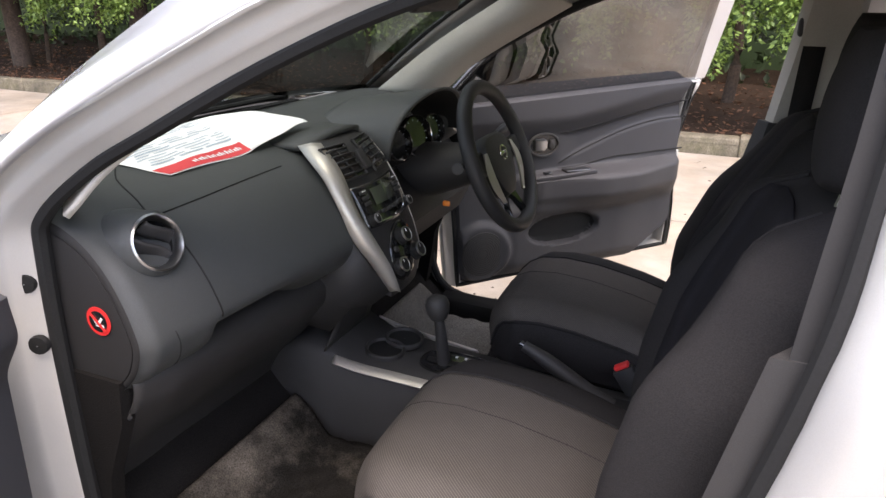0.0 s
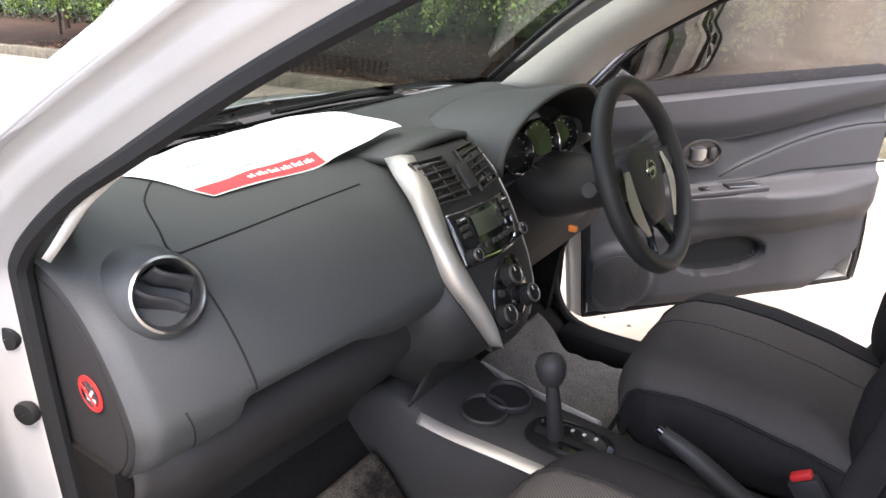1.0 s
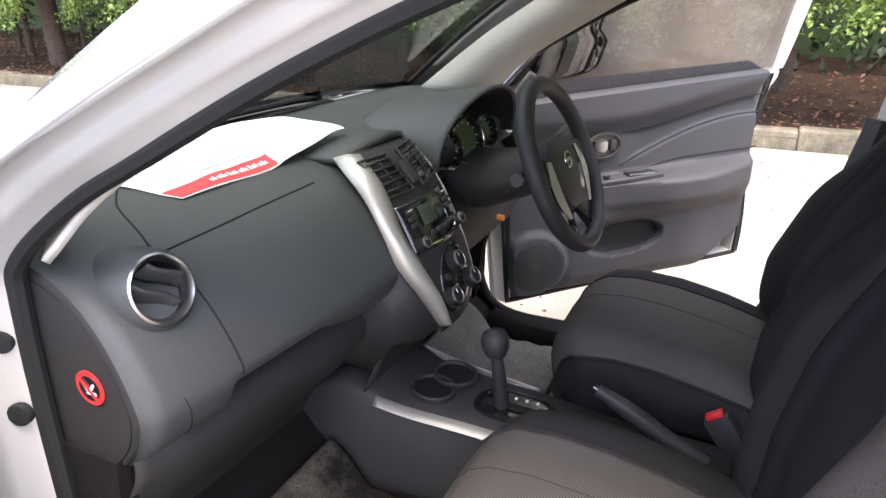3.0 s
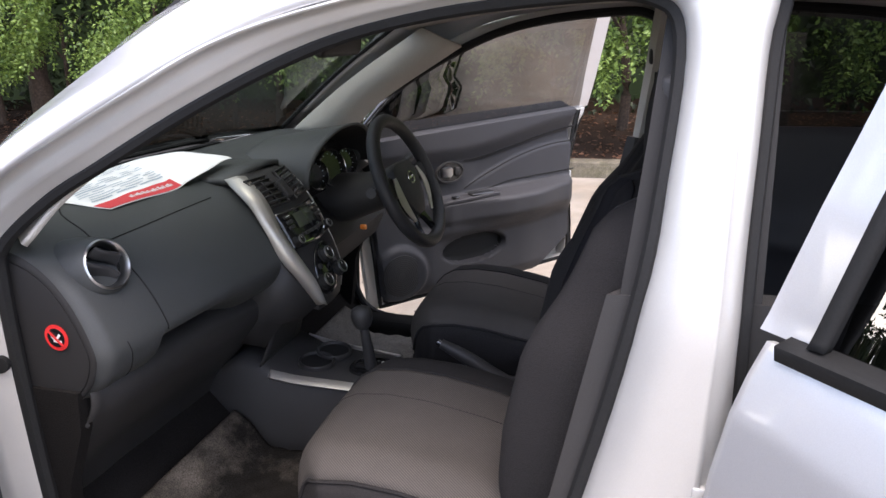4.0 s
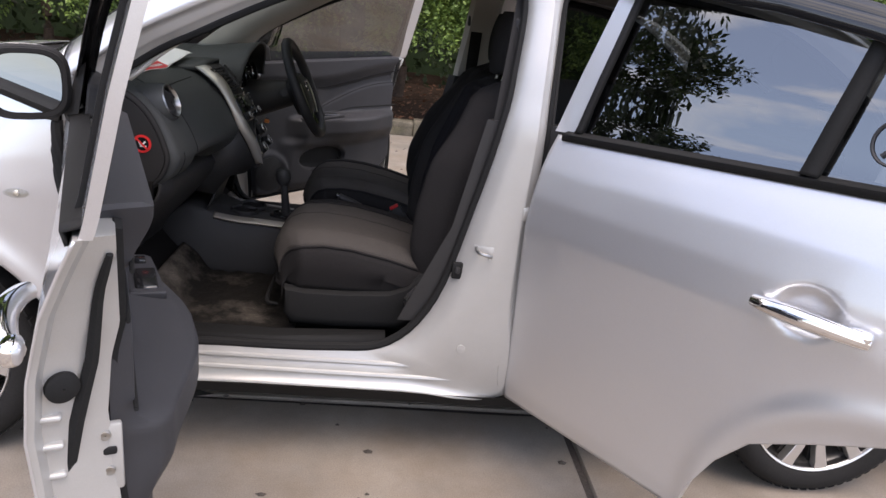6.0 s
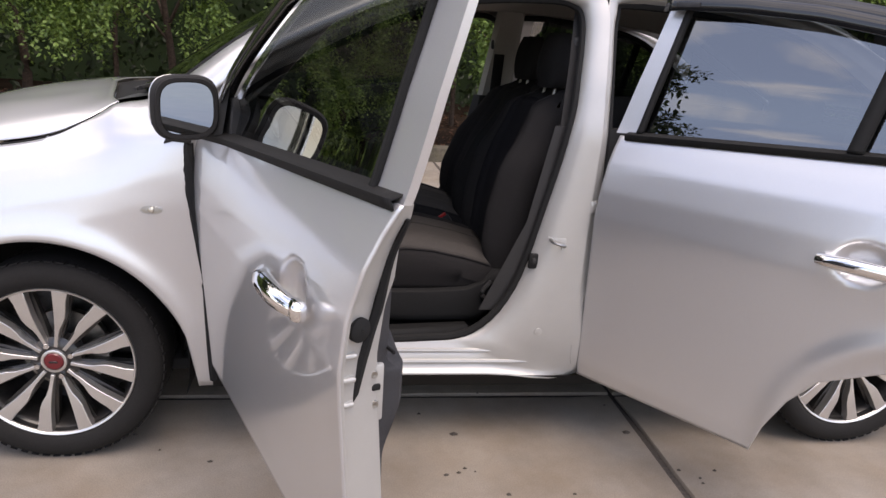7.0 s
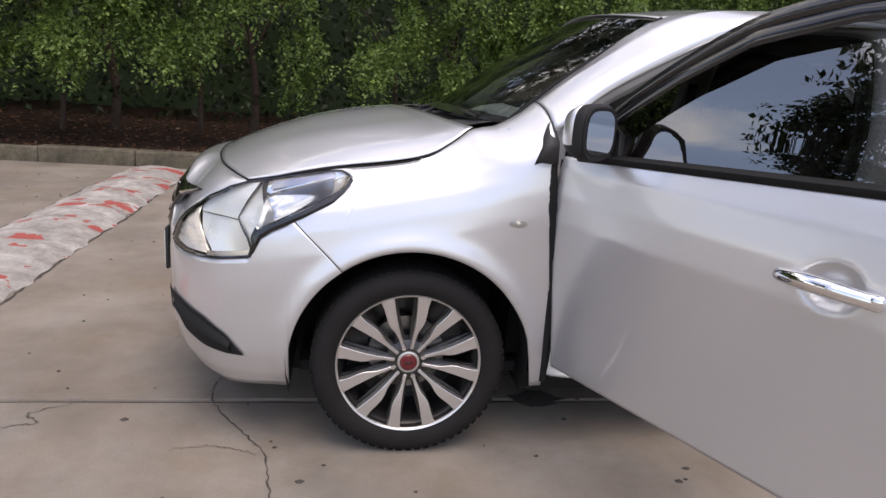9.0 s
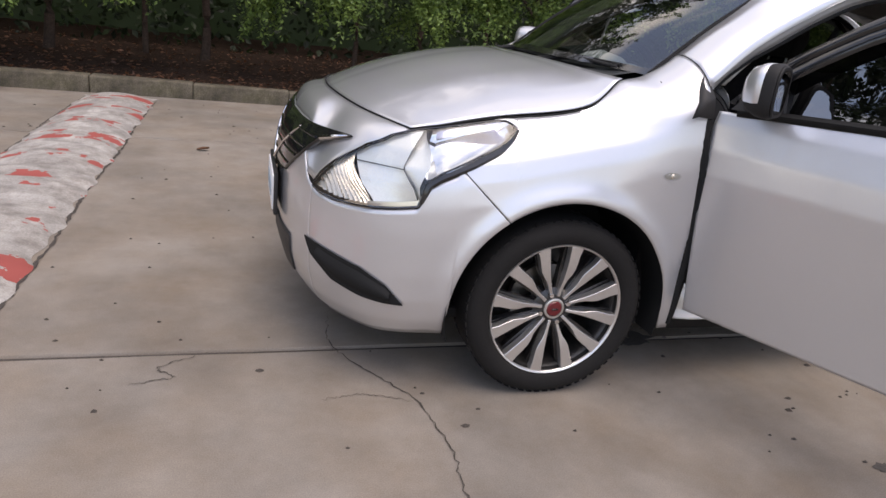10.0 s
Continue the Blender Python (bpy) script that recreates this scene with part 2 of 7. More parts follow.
joint_dark = material("joint_dark", (0.06, 0.05, 0.042), rough=1.0, grain=0.3, scale=100)
mirror_glass = material("mirror_glass", (0.85, 0.86, 0.86), rough=0.01, metal=1.0)
lcd = material("display", (0.05, 0.055, 0.045), rough=0.15, coat=0.6)
print_white = material("print_white", (0.7, 0.7, 0.7), rough=0.5)


def leaf_material(name, low, high):
    m = bpy.data.materials.new(name)
    m.use_nodes = True
    N, L = m.node_tree.nodes, m.node_tree.links
    p = N["Principled BSDF"]
    p.inputs["Roughness"].default_value = 0.5
    g, r = N.new("ShaderNodeNewGeometry"), N.new("ShaderNodeValToRGB")
    r.color_ramp.elements[0].color, r.color_ramp.elements[1].color = (*low, 1), (*high, 1)
    L.new(g.outputs["Random Per Island"], r.inputs["Fac"])
    L.new(r.outputs["Color"], p.inputs["Base Color"])
    t, a = N.new("ShaderNodeBsdfTranslucent"), N.new("ShaderNodeMixShader")
    a.inputs[0].default_value = 0.35
    L.new(r.outputs["Color"], t.inputs["Color"])
    L.new(p.outputs[0], a.inputs[1])
    L.new(t.outputs[0], a.inputs[2])
    L.new(a.outputs[0], N["Material Output"].inputs["Surface"])
    return m


leaf_green = leaf_material("leaf_green", (0.06, 0.11, 0.022), (0.23, 0.33, 0.075))
# near-black greens: behind the hedge the deep shade is put into this colour
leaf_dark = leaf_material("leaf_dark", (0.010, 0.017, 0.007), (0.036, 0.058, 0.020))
leaf_litter = leaf_material("leaf_litter", (0.06, 0.03, 0.018), (0.24, 0.11, 0.06))


# ---- ground ----
ground = part("ground", grid(lambda u, v: (-150 + 300 * u, -150 + 300 * v, -0.045), 2, 2), concrete)
tagged(ground, "wide flat grey concrete yard", "ground", kind="structure")
XJ = [1.89 + 4.0 * k for k in range(-5, 5)]
YJ = [-0.46 + 3.5 * k for k in range(-5, 2)] + [5.12]


def slab_piece(x0, x1, y0, y1, n):
    """A cast slab with crumbled arrises; its top lies at 0."""
    rnd = random.Random(n)
    g, V = 0.009, []
    xs = [x0 + g + (x1 - x0 - 2 * g) * i / 24 for i in range(25)]
    ys = [y0 + g + (y1 - y0 - 2 * g) * i / 20 for i in range(21)]
    loop = [(x, ys[0], 0, -1) for x in xs] + [(xs[-1], y, 1, 0) for y in ys[1:]] + [(x, ys[-1], 0, 1) for x in xs[-2::-1]] + [(xs[0], y, -1, 0) for y in ys[-2:0:-1]]
    low, edge, top = [], [], []
    for x, y, a, b in loop:
        w = rnd.uniform(0.0, 0.006)
        low.append((x, y, -0.05))
        edge.append((x - a * w, y - b * w, -0.007))
        top.append((x - a * (w + 0.006), y - b * (w + 0.006), 0))
    return loft([low, edge, top])


k = 0
for i in range(len(XJ) - 1):
    for j in range(len(YJ) - 1):
        k += 1
        part("concrete_slab", slab_piece(XJ[i], XJ[i + 1], YJ[j], YJ[j + 1], k), concrete, ground)


for x_ in XJ:
    part("joint", rbox((x_, -4.0, -0.018), (0.030, 36, 0.016), 0), joint_dark, ground)
for y_ in YJ[:-1]:
    part("joint", rbox((-0.1, y_, -0.0185), (36, 0.030, 0.016), 0), joint_dark, ground)


def ribbon(points, width, z, seed, n=60):
    rnd = random.Random(seed)
    c = curve([(*p, z) for p in points], n)
    L, R = [], []
    for i, p in enumerate(c):
        t = (c[min(i + 1, n)] - c[max(i - 1, 0)]).normalized()
        s = Vector((-t.y, t.x, 0))
        j = rnd.uniform(-0.007, 0.007)
        w = width * rnd.uniform(0.3, 1.0) * (1 - 0.8 * abs(2 * i / n - 1) ** 4)
        L.append(p + s * (j + w)), R.append(p + s * (j - w))
    return loft([L, R], cap=False, closed=False)


oil = material("oil_stain", (0.09, 0.078, 0.066), rough=0.8, grain=0.3, scale=90, stain=0.5, stain_scale=6)
for sd_, (x_, y_, r_) in enumerate(((0.55, -0.45, 0.11), (-0.2, -1.75, 0.05), (1.2, -2.1, 0.07), (-1.5, -1.2, 0.045), (-1.9, 1.1, 0.06), (0.95, -1.35, 0.04))):
    q_ = random.Random(70 + sd_)
    k_ = [q_.uniform(0.6, 1.25) for _ in range(18)]
    part("stain", loft([[(x_ + r_ * f_ * k_[j] * math.cos(j * math.tau / 18), y_ + 0.7 * r_ * f_ * k_[(j * 5) % 18] * math.sin(j * math.tau / 18), 0.0022) for j in range(18)] for f_ in (0.05, 1.0)], cap=False), oil, ground)
crack = part("crack", ribbon([(-0.66, -0.20), (-0.685, -0.40), (-0.60, -0.60), (-0.453, -0.82), (-0.404, -1.10), (-0.415, -1.30), (-0.36, -1.7), (-0.30, -2.2)], 0.0035, 0.003, 3, 90), joint_dark, ground)
part("crack", ribbon([(-0.45, -0.84), (-0.6, -0.78), (-0.75, -0.8)], 0.002, 0.003, 4, 40), joint_dark, ground)
part("crack", ribbon([(-1.1, -0.46), (-1.25, -0.56), (-1.2, -0.62), (-1.33, -0.66)], 0.003, 0.003, 5, 40), joint_dark, ground)

# bits of gravel, leaves and dirt on the concrete
rnd = random.Random(11)
V, F = [], []
for _ in range(420):
    x, y, s = rnd.uniform(-3.4, 2.6), rnd.uniform(-3.0, 4.9), rnd.uniform(0.004, 0.011) * rnd.choice((1, 1, 1, 1.8))
    a = rnd.uniform(0, 6.3)
    q = len(V)
    for n in range(5):
        V.append(Vector((x + s * math.cos(a + n * 1.257) * rnd.uniform(0.6, 1.3), y + s * 0.7 * math.sin(a + n * 1.257), 0.001)))
    V.append(Vector((x, y, 0.004 + s * 0.3)))
    F += [(q + n, q + (n + 1) % 5, q + 5) for n in range(5)]
grit = part("grit", (V, F), joint_dark, None, sharp=30)
tagged(grit, "small dark grit and leaf scraps on concrete", "debris", kind="stuff")
leaf = part("fallen_leaf", grid(lambda u, v: (-1.276 + 0.09 * (u - 0.5), 2.67 + 0.06 * math.sin(math.pi * u) * (v - 0.5), 0.004 + 0.025 * abs(v - 0.5) + 0.015 * u), 6, 4), leaf_litter, solid=0.001)
tagged(leaf, "dry dark brown curled leaf on concrete", "leaf")

# ---- speed hump: cast ridge with worn red and white paint ----
hump_paint = material("hump_white", (0.50, 0.47, 0.43), rough=0.8, grain=0.16, scale=120, bump=0.6, stain=0.45, stain_scale=5, tint=(0.30, 0.27, 0.24))
N, L = hump_paint.node_tree.nodes, hump_paint.node_tree.links
_p = N["Principled BSDF"]
_old = _p.inputs["Base Color"].links[0].from_socket
_tc, _sep, _mod, _cmp, _noi, _cm2, _mul, _mx = (N.new(n) for n in ("ShaderNodeTexCoord", "ShaderNodeSeparateXYZ", "ShaderNodeMath", "ShaderNodeMath", "ShaderNodeTexNoise", "ShaderNodeMath", "ShaderNodeMath", "ShaderNodeMix"))
_mod.operation, _cmp.operation, _cm2.operation, _mul.operation = "PINGPONG", "GREATER_THAN", "GREATER_THAN", "MULTIPLY"
_mod.inputs[1].default_value, _cmp.inputs[1].default_value, _cm2.inputs[1].default_value = 0.30, 0.13, 0.535
_noi.inputs["Scale"].default_value, _noi.inputs["Detail"].default_value = 5.5, 12
_mx.data_type = "RGBA"
_mx.inputs[7].default_value = (0.33, 0.075, 0.062, 1)
L.new(_tc.outputs["Object"], _sep.inputs[0]), L.new(_sep.outputs["Y"], _mod.inputs[0]), L.new(_mod.outputs[0], _cmp.inputs[0])
L.new(_tc.outputs["Object"], _noi.inputs["Vector"]), L.new(_noi.outputs["Fac"], _cm2.inputs[0])
L.new(_cmp.outputs[0], _mul.inputs[0]), L.new(_cm2.outputs[0], _mul.inputs[1]), L.new(_mul.outputs[0], _mx.inputs[0])
L.new(_old, _mx.inputs[6]), L.new(_mx.outputs[2], _p.inputs["Base Color"])


def hump_at(u, v):
    y = -1.4 + 6.35 * u
    w = 0.325 + 0.012 * math.sin(y * 9) + 0.014 * math.sin(y * 23 + 1)
    end = smooth(u, 0, 0.03) * smooth(1 - u, 0, 0.03)
    a = 2 * v - 1
    ridge = 0.008 * math.sin(y * 10.5 + 0.6 * a * a) + 0.005 * math.sin(y * 27 + 2 * a) - 0.010 * max(0, math.sin(y * 10.5 + 0.6 * a * a + 1.0)) ** 12
    return -2.165 + a * w, y, 0.002 + (0.072 + ridge) * end * max(0, 1 - a * a) ** 0.75


hump = part("speed_hump", grid(hump_at, 220, 18), hump_paint)
for a_, sd_ in ((0.330, 31), (-0.335, 32)):
    part("edge_crack", ribbon([(-2.165 + a_ + 0.010 * math.sin(y_ * 3), y_) for y_ in (-1.35, -0.4, 0.6, 1.6, 2.6, 3.6, 4.9)], 0.011, 0.0035, sd_, 160), joint_dark, hump)
tagged(hump, "cast concrete speed hump with worn red and white paint", "speed hump")

# ---- kerb, planting bed ----
kerb = part("kerb", grid(lambda u, v: (-26 + 52 * u, 5.13 + 0.15 * v, 0.10 + 0.0 * v), 2, 2), kerb_concrete)
tagged(kerb, "weathered stained concrete kerb along planting bed", "kerb", kind="structure")
_kv = []
for n in range(4):
    V, F = rbox((0, 0, 0), (0.998, 0.17, 0.30), 0.020, 3)
    V = [v + Vector((0, 1, 1)) * 0.010 * noise.noise(v * 6 + Vector((n * 7, 0, 0))) for v in V]
    o = part("kerb_stone", (V, F), kerb_concrete, kerb, at=pose(-26 + n, 5.21, 0.01))
    _kv.append(o.data)
rnd = random.Random(5)
for n in range(4, 52):
    o = new("kerb_stone", _kv[n % 4])
    o.parent = kerb
    o.matrix_local = pose(-26 + n, 5.21 + rnd.uniform(-0.008, 0.008), 0.01 + rnd.uniform(-0.012, 0.012), 0, 0, rnd.uniform(-0.6, 0.6))
bed = part("planting_bed", grid(lambda u, v: (-40 + 80 * u, 5.28 + 20 * v, 0.10 + 0.35 * smooth(v, 0, 0.25) + 0.05 * noise.noise(Vector((u * 90, v * 40, 0)))), 200, 50), soil)
tagged(bed, "dark soil bed under the hedge with brown litter", "soil", kind="structure")


def leaves(centres, directions, normals, length, width):
    """Folded leaf blades, four corners each, as one mesh."""
    n = len(centres)
    side = np.cross(directions, normals)
    side /= np.linalg.norm(side, axis=1)[:, None] + 1e-9
    nn = np.cross(side, directions)
    l, w = length[:, None], width[:, None]
    P = np.stack([centres, centres + directions * l * 0.45 + side * w * 0.5 + nn * w * 0.12, centres + directions * l, centres + directions * l * 0.45 - side * w * 0.5 + nn * w * 0.12], 1).reshape(-1, 3)
    F = np.arange(4 * n).reshape(-1, 4)
    return P, F


def mesh_of(name, P, F, mat):
    me = bpy.data.meshes.new(name)
    me.from_pydata(P.tolist(), [], F.tolist())
    me.materials.append(mat)
    return me


def sprays(seed, count, place, per=34, length=(0.30, 0.70), leaf=(0.034, 0.062), droop=1.0):
    """Hanging leafy shoots; place(rng) gives a base point and an outward direction."""
    g = np.random.default_rng(seed)
    C, Dn, Nn = [], [], []
    for _ in range(count):
        base, out = place(g)
        ln = g.uniform(*length)
        d = np.array(out, float)
        d /= np.linalg.norm(d) + 1e-9
        p, st = np.array(base, float), ln / per
        for k in range(per):
            d = d + np.array((0, 0, -droop * 2.2 / per)) + g.normal(0, 0.05, 3)
            d /= np.linalg.norm(d)
            p = p + d * st
            s = np.cross(d, g.normal(0, 1, 3))
            s /= np.linalg.norm(s) + 1e-9
            q = s * (1 if k % 2 else -1) + d * 0.7 + g.normal(0, 0.25, 3)
            q /= np.linalg.norm(q)
            C.append(p + q * g.uniform(0.0, 0.05)), Dn.append(q), Nn.append(g.normal(0, 0.6, 3) + np.array((0, -0.3, 1.0)))
    C, Dn, Nn = map(np.array, (C, Dn, Nn))
    ln = g.uniform(*leaf, len(C))
    return leaves(C, Dn, Nn, ln, ln * g.uniform(0.45, 0.65, len(C)))


def hedge_crown(seed):
    """Drooping shoots that hang in bunches, with dark gaps between them."""
    h = np.random.default_rng(seed).random(17)
    def place(g):
        k = int(g.integers(0, 17))
        z = 0.92 + 0.19 * k + 0.4 * h[k] + g.normal(0, 0.10)
        a = math.pi * (1.02 + 0.96 * ((k * 0.618 + 0.3 * h[-k]) % 1.0)) + g.normal(0, 0.10)
        r = (0.72 + 0.30 * h[(k * 3) % 17]) * g.uniform(0.82, 1.05)
        return (1.3 * r * math.cos(a), 1.05 * r * math.sin(a), z), (math.cos(a), math.sin(a) - 0.4, g.uniform(-0.3, 0.9))
    return sprays(seed, 380, place, per=44, length=(0.35, 0.85), leaf=(0.040, 0.070))


def trunk_geom(seed, h=1.7, r=0.06):
    q = random.Random(seed)
    r *= q.uniform(0.55, 1.2)
    pts = curve([(0, 0, -0.1), (q.uniform(-.05, .05), q.uniform(-.05, .05), h * 0.4), (q.uniform(-.12, .12), q.uniform(-.1, .1), h)], 10)
    gs = [sweep(pts, lambda f: r * (1.25 - 0.6 * f), 9)]
    for _ in range(3):
        b = pts[q.randint(7, 9)]
        a = q.uniform(0, 6.28)
        e = b + Vector((math.cos(a) * 0.6, math.sin(a) * 0.6, q.uniform(0.4, 0.9)))
        gs.append(sweep(curve([b, (b + e) / 2 + Vector((0, 0, 0.08)), e], 6), lambda f: r * 0.45 * (1 - 0.7 * f), 6))
    return merge(*gs)


_crowns = [mesh_of("crown", *hedge_crown(s), leaf_green) for s in (21, 22, 23, 24)]
_trunks = []
rnd = random.Random(8)
for n in range(26):
    x = -14.5 + n * 1.12 + rnd.uniform(-0.45, 0.45)
    tree = new("hedge_tree")
    tree.matrix_world = pose(x, 6.30 + rnd.uniform(-0.25, 0.55), 0.12, 0, 0, rnd.uniform(-14, 14))
    tagged(tree, "small hedge tree with drooping bright green leaves", "tree", "trees of the hedge")
    if len(_trunks) < 4:
        trunk = part("trunk", trunk_geom(n, 1.5, 0.05), bark, tree)
        _trunks.append(trunk.data)
    else:
        trunk = new("trunk", _trunks[n % 4])
        trunk.parent = tree
    trunk.matrix_local = Matrix.Translation((0, 0.55, 0.05))
    c = new("crown", _crowns[n % 4])
    c.parent = tree
    c.matrix_local = Matrix.Diagonal((1, 1, rnd.uniform(0.92, 1.1), 1))


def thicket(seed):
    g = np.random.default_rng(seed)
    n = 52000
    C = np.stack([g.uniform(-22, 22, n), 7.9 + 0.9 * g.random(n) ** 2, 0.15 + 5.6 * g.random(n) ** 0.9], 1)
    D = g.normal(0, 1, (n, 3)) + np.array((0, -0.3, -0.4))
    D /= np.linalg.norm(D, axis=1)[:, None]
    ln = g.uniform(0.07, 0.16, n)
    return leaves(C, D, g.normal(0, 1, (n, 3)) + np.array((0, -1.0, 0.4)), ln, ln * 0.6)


# thicket and backing get their gloom from the leaf colour
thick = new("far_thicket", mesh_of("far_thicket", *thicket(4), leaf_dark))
tagged(thick, "dense foliage behind the hedge with shade in its near-black colour", "foliage", kind="stuff")
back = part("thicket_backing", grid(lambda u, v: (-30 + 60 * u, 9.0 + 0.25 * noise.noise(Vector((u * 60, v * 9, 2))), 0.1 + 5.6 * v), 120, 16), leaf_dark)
tagged(back, "foliage mass closing the view with shade in its near-black colour", "foliage", kind="structure")
g = np.random.default_rng(6)
n = 9000
C = np.stack([g.uniform(-13, 13, n), 5.32 + 2.6 * g.random(n) ** 1.3, np.zeros(n)], 1)
C[:, 2] = 0.115 + 0.35 * np.clip((C[:, 1] - 5.28) / 5, 0, 1) ** 2 * (3 - 2 * np.clip((C[:, 1] - 5.28) / 5, 0, 1)) + 0.03 * g.random(n)
D = g.normal(0, 1, (n, 3)) * np.array((1, 1, 0.25))
D /= np.linalg.norm(D, axis=1)[:, None]
ln = g.uniform(0.035, 0.085, n)
litter = new("leaf_litter", mesh_of("leaf_litter", *leaves(C, D, g.normal(0, 0.3, (n, 3)) + np.array((0, 0, 1.0)), ln, ln * 0.5), leaf_litter))
tagged(litter, "brown fallen leaves covering the soil bed", "leaf litter", kind="stuff")


# ---- the car: x runs to its tail, its left flank lies at y = -0.85 ----
car = new("car")
tagged(car, "silver four-door saloon parked with doors open", "car")
OUT = curve([(-0.865, 0, 0), (-0.848, -0.24, 0), (-0.808, -0.43, 0), (-0.745, -0.585, 0), (-0.63, -0.735, 0), (-0.49, -0.805, 0), (-0.33, -0.835, 0), (0, -0.848, 0), (0.45, -0.85, 0), (1.0, -0.85, 0), (1.6, -0.85, 0), (2.2, -0.845, 0), (2.7, -0.835, 0), (3.1, -0.80, 0), (3.38, -0.70, 0), (3.5, -0.5, 0), (3.54, -0.25, 0), (3.55, 0, 0)], 340)
ARC = [0.0]
for a, b in zip(OUT, OUT[1:]):
    ARC.append(ARC[-1] + (b - a).length)
OX = [p.x for p in OUT]


def sigma(x):
    return table(x, OX, ARC)


DENT = False


def inset(x, z):
    zn = z - table(x, (-0.5, -0.2, 0.17, 0.4, 0.6), (0, 0.05, 0.13, 0.2, 0.27))
    front = table(zn, (0.15, 0.20, 0.26, 0.33, 0.42, 0.55, 0.63, 0.70, 0.75, 0.80, 0.85, 0.92, 1.0), (0.13, 0.06, 0.025, 0.006, 0, 0, 0.004, 0.015, 0.032, 0.062, 0.105, 0.18, 0.28))
    side = table(z, (0.2, 0.3, 0.5, 0.68, 0.8, 0.88, 0.96, 1.02, 1.08, 1.14), (0.05, 0.034, 0.022, 0.010, 0.002, 0.004, 0.012, 0.026, 0.05, 0.09))
    side += table(z, (0.80, 0.88, 0.96, 1.02, 1.08, 1.14), (0, 0.005, 0.015, 0.025, 0.027, 0.027)) * smooth(x, 0.46, 0.72)
    f = smooth(x, 0.08, 0.44)
    d = front * (1 - f) + side * f
    for cx in (0.0, 2.6):
        r = math.hypot(x - cx, z - 0.31)
        d -= 0.013 * math.exp(-((r - 0.39) / 0.035) ** 2)
    if DENT:
        for cx, cz in ((1.345, 0.852), (2.345, 0.842)):
            e = ((x - cx) / 0.064) ** 2 + ((z - cz) / 0.052) ** 2
            d += 0.020 * (1 - smooth(e, 0.35, 1.05))
    return d


def skin(s, z, off=0.0):
    """A point of the left flank or front: s along the outline from the nose, at height z, off metres proud."""
    i = min(max(int(np.searchsorted(ARC, s)) - 1, 0), len(OUT) - 2)
    f = (s - ARC[i]) / (ARC[i + 1] - ARC[i])
    p = OUT[i].lerp(OUT[i + 1], f)
    t = (OUT[min(i + 3, len(OUT) - 1)] - OUT[max(i - 2, 0)]).normalized()
    nrm = Vector((t.y, -t.x, 0))
    q = p + nrm * (off - inset(p.x, z))
    return Vector((q.x, min(q.y, 0), z))


def flank(x, z, off=0.0):
    return skin(sigma(x), z, off)


def columns(lo, hi, zb, zt, n, m, off=0.0, by_x=True):
    def at(u, v):
        x = lo + (hi - lo) * u
        return (flank if by_x else skin)(x, zb(x) + (zt(x) - zb(x)) * v, off)
    return grid(at, n, m)


def arch(x, cx=0.0, r=0.378):
    d = r * r - (x - cx) ** 2
    return 0.31 + math.sqrt(d) if d > 0 else 0.0


# headlamp outline, bumper and wing seams as heights over x
HLX = (-0.782, -0.766, -0.722, -0.638, -0.55, -0.496, -0.486, -0.474, -0.44, -0.344, -0.26, -0.222, -0.2)
HLB = (0.622, 0.612, 0.608, 0.618, 0.632, 0.642, 0.672, 0.706, 0.730, 0.776, 0.820, 0.852, 0.882)
HTX = (-0.782, -0.765, -0.74, -0.68, -0.62, -0.56, -0.48, -0.398, -0.33, -0.266, -0.235, -0.212, -0.2)
HTZ = (0.628, 0.680, 0.726, 0.796, 0.834, 0.851, 0.866, 0.880, 0.8925, 0.904, 0.906, 0.897, 0.884)
hl_low = lambda x: table(x, HLX, HLB)
hl_top = lambda x: table(x, HTX, HTZ)
hood_z = lambda x: table(x, HZX, HZZ)
HZ = curve([(-0.62, 0, 0.842), (-0.56, 0, 0.855), (-0.40, 0, 0.884), (-0.266, 0, 0.908), (-0.08, 0, 0.935), (0.03, 0, 0.963), (0.10, 0, 1.003), (0.15, 0, 1.043), (0.17, 0, 1.05)], 80)
HZX, HZZ = [p.x for p in HZ], [p.z for p in HZ]
seam = lambda x: table(x, (-0.383, -0.22), (0.770, 0.617))


def bumper_top(x):
    if x < -0.782:
        return 0.80
    return hl_low(x) - 0.003 if x < -0.383 else seam(x)


def bumper_bottom(x):
    return max(arch(x), 0.195 + 0.02 * smooth(x, -0.7, -0.36))


def by_sigma(fn):
    return lambda s: fn(table(s, ARC, OX))


SA, SB = sigma(-0.782), sigma(-0.22)
TL = lambda s: 0.80 - 0.176 * smooth(s / SA, 0.62, 1.0)
b1 = columns(0, SA, by_sigma(bumper_bottom), TL, 40, 26, by_x=False)
b2 = columns(SA, SB, by_sigma(bumper_bottom), by_sigma(bumper_top), 110, 26, by_x=False)
left = merge(b1, b2)
body_bumper = part("front_bumper", merge(left, mirrored(left)), paint, car, "silver painted front bumper", solid=0.004, sharp=60)


def wing_top(x):
    return min(hood_z(x) - 0.003, 0.955)


# the shoulder that runs from the wing up to the bonnet's rear corner, the cowl and the windscreen pillar
SEAM_TOP = Vector((0.375, -0.622, 1.142))
def bonnet_edge(x, dz):
    return flank(x, hood_z(x) + dz) + Vector((0.016, 0.036, 0.003)) * smooth(x, 0.06, 0.162)


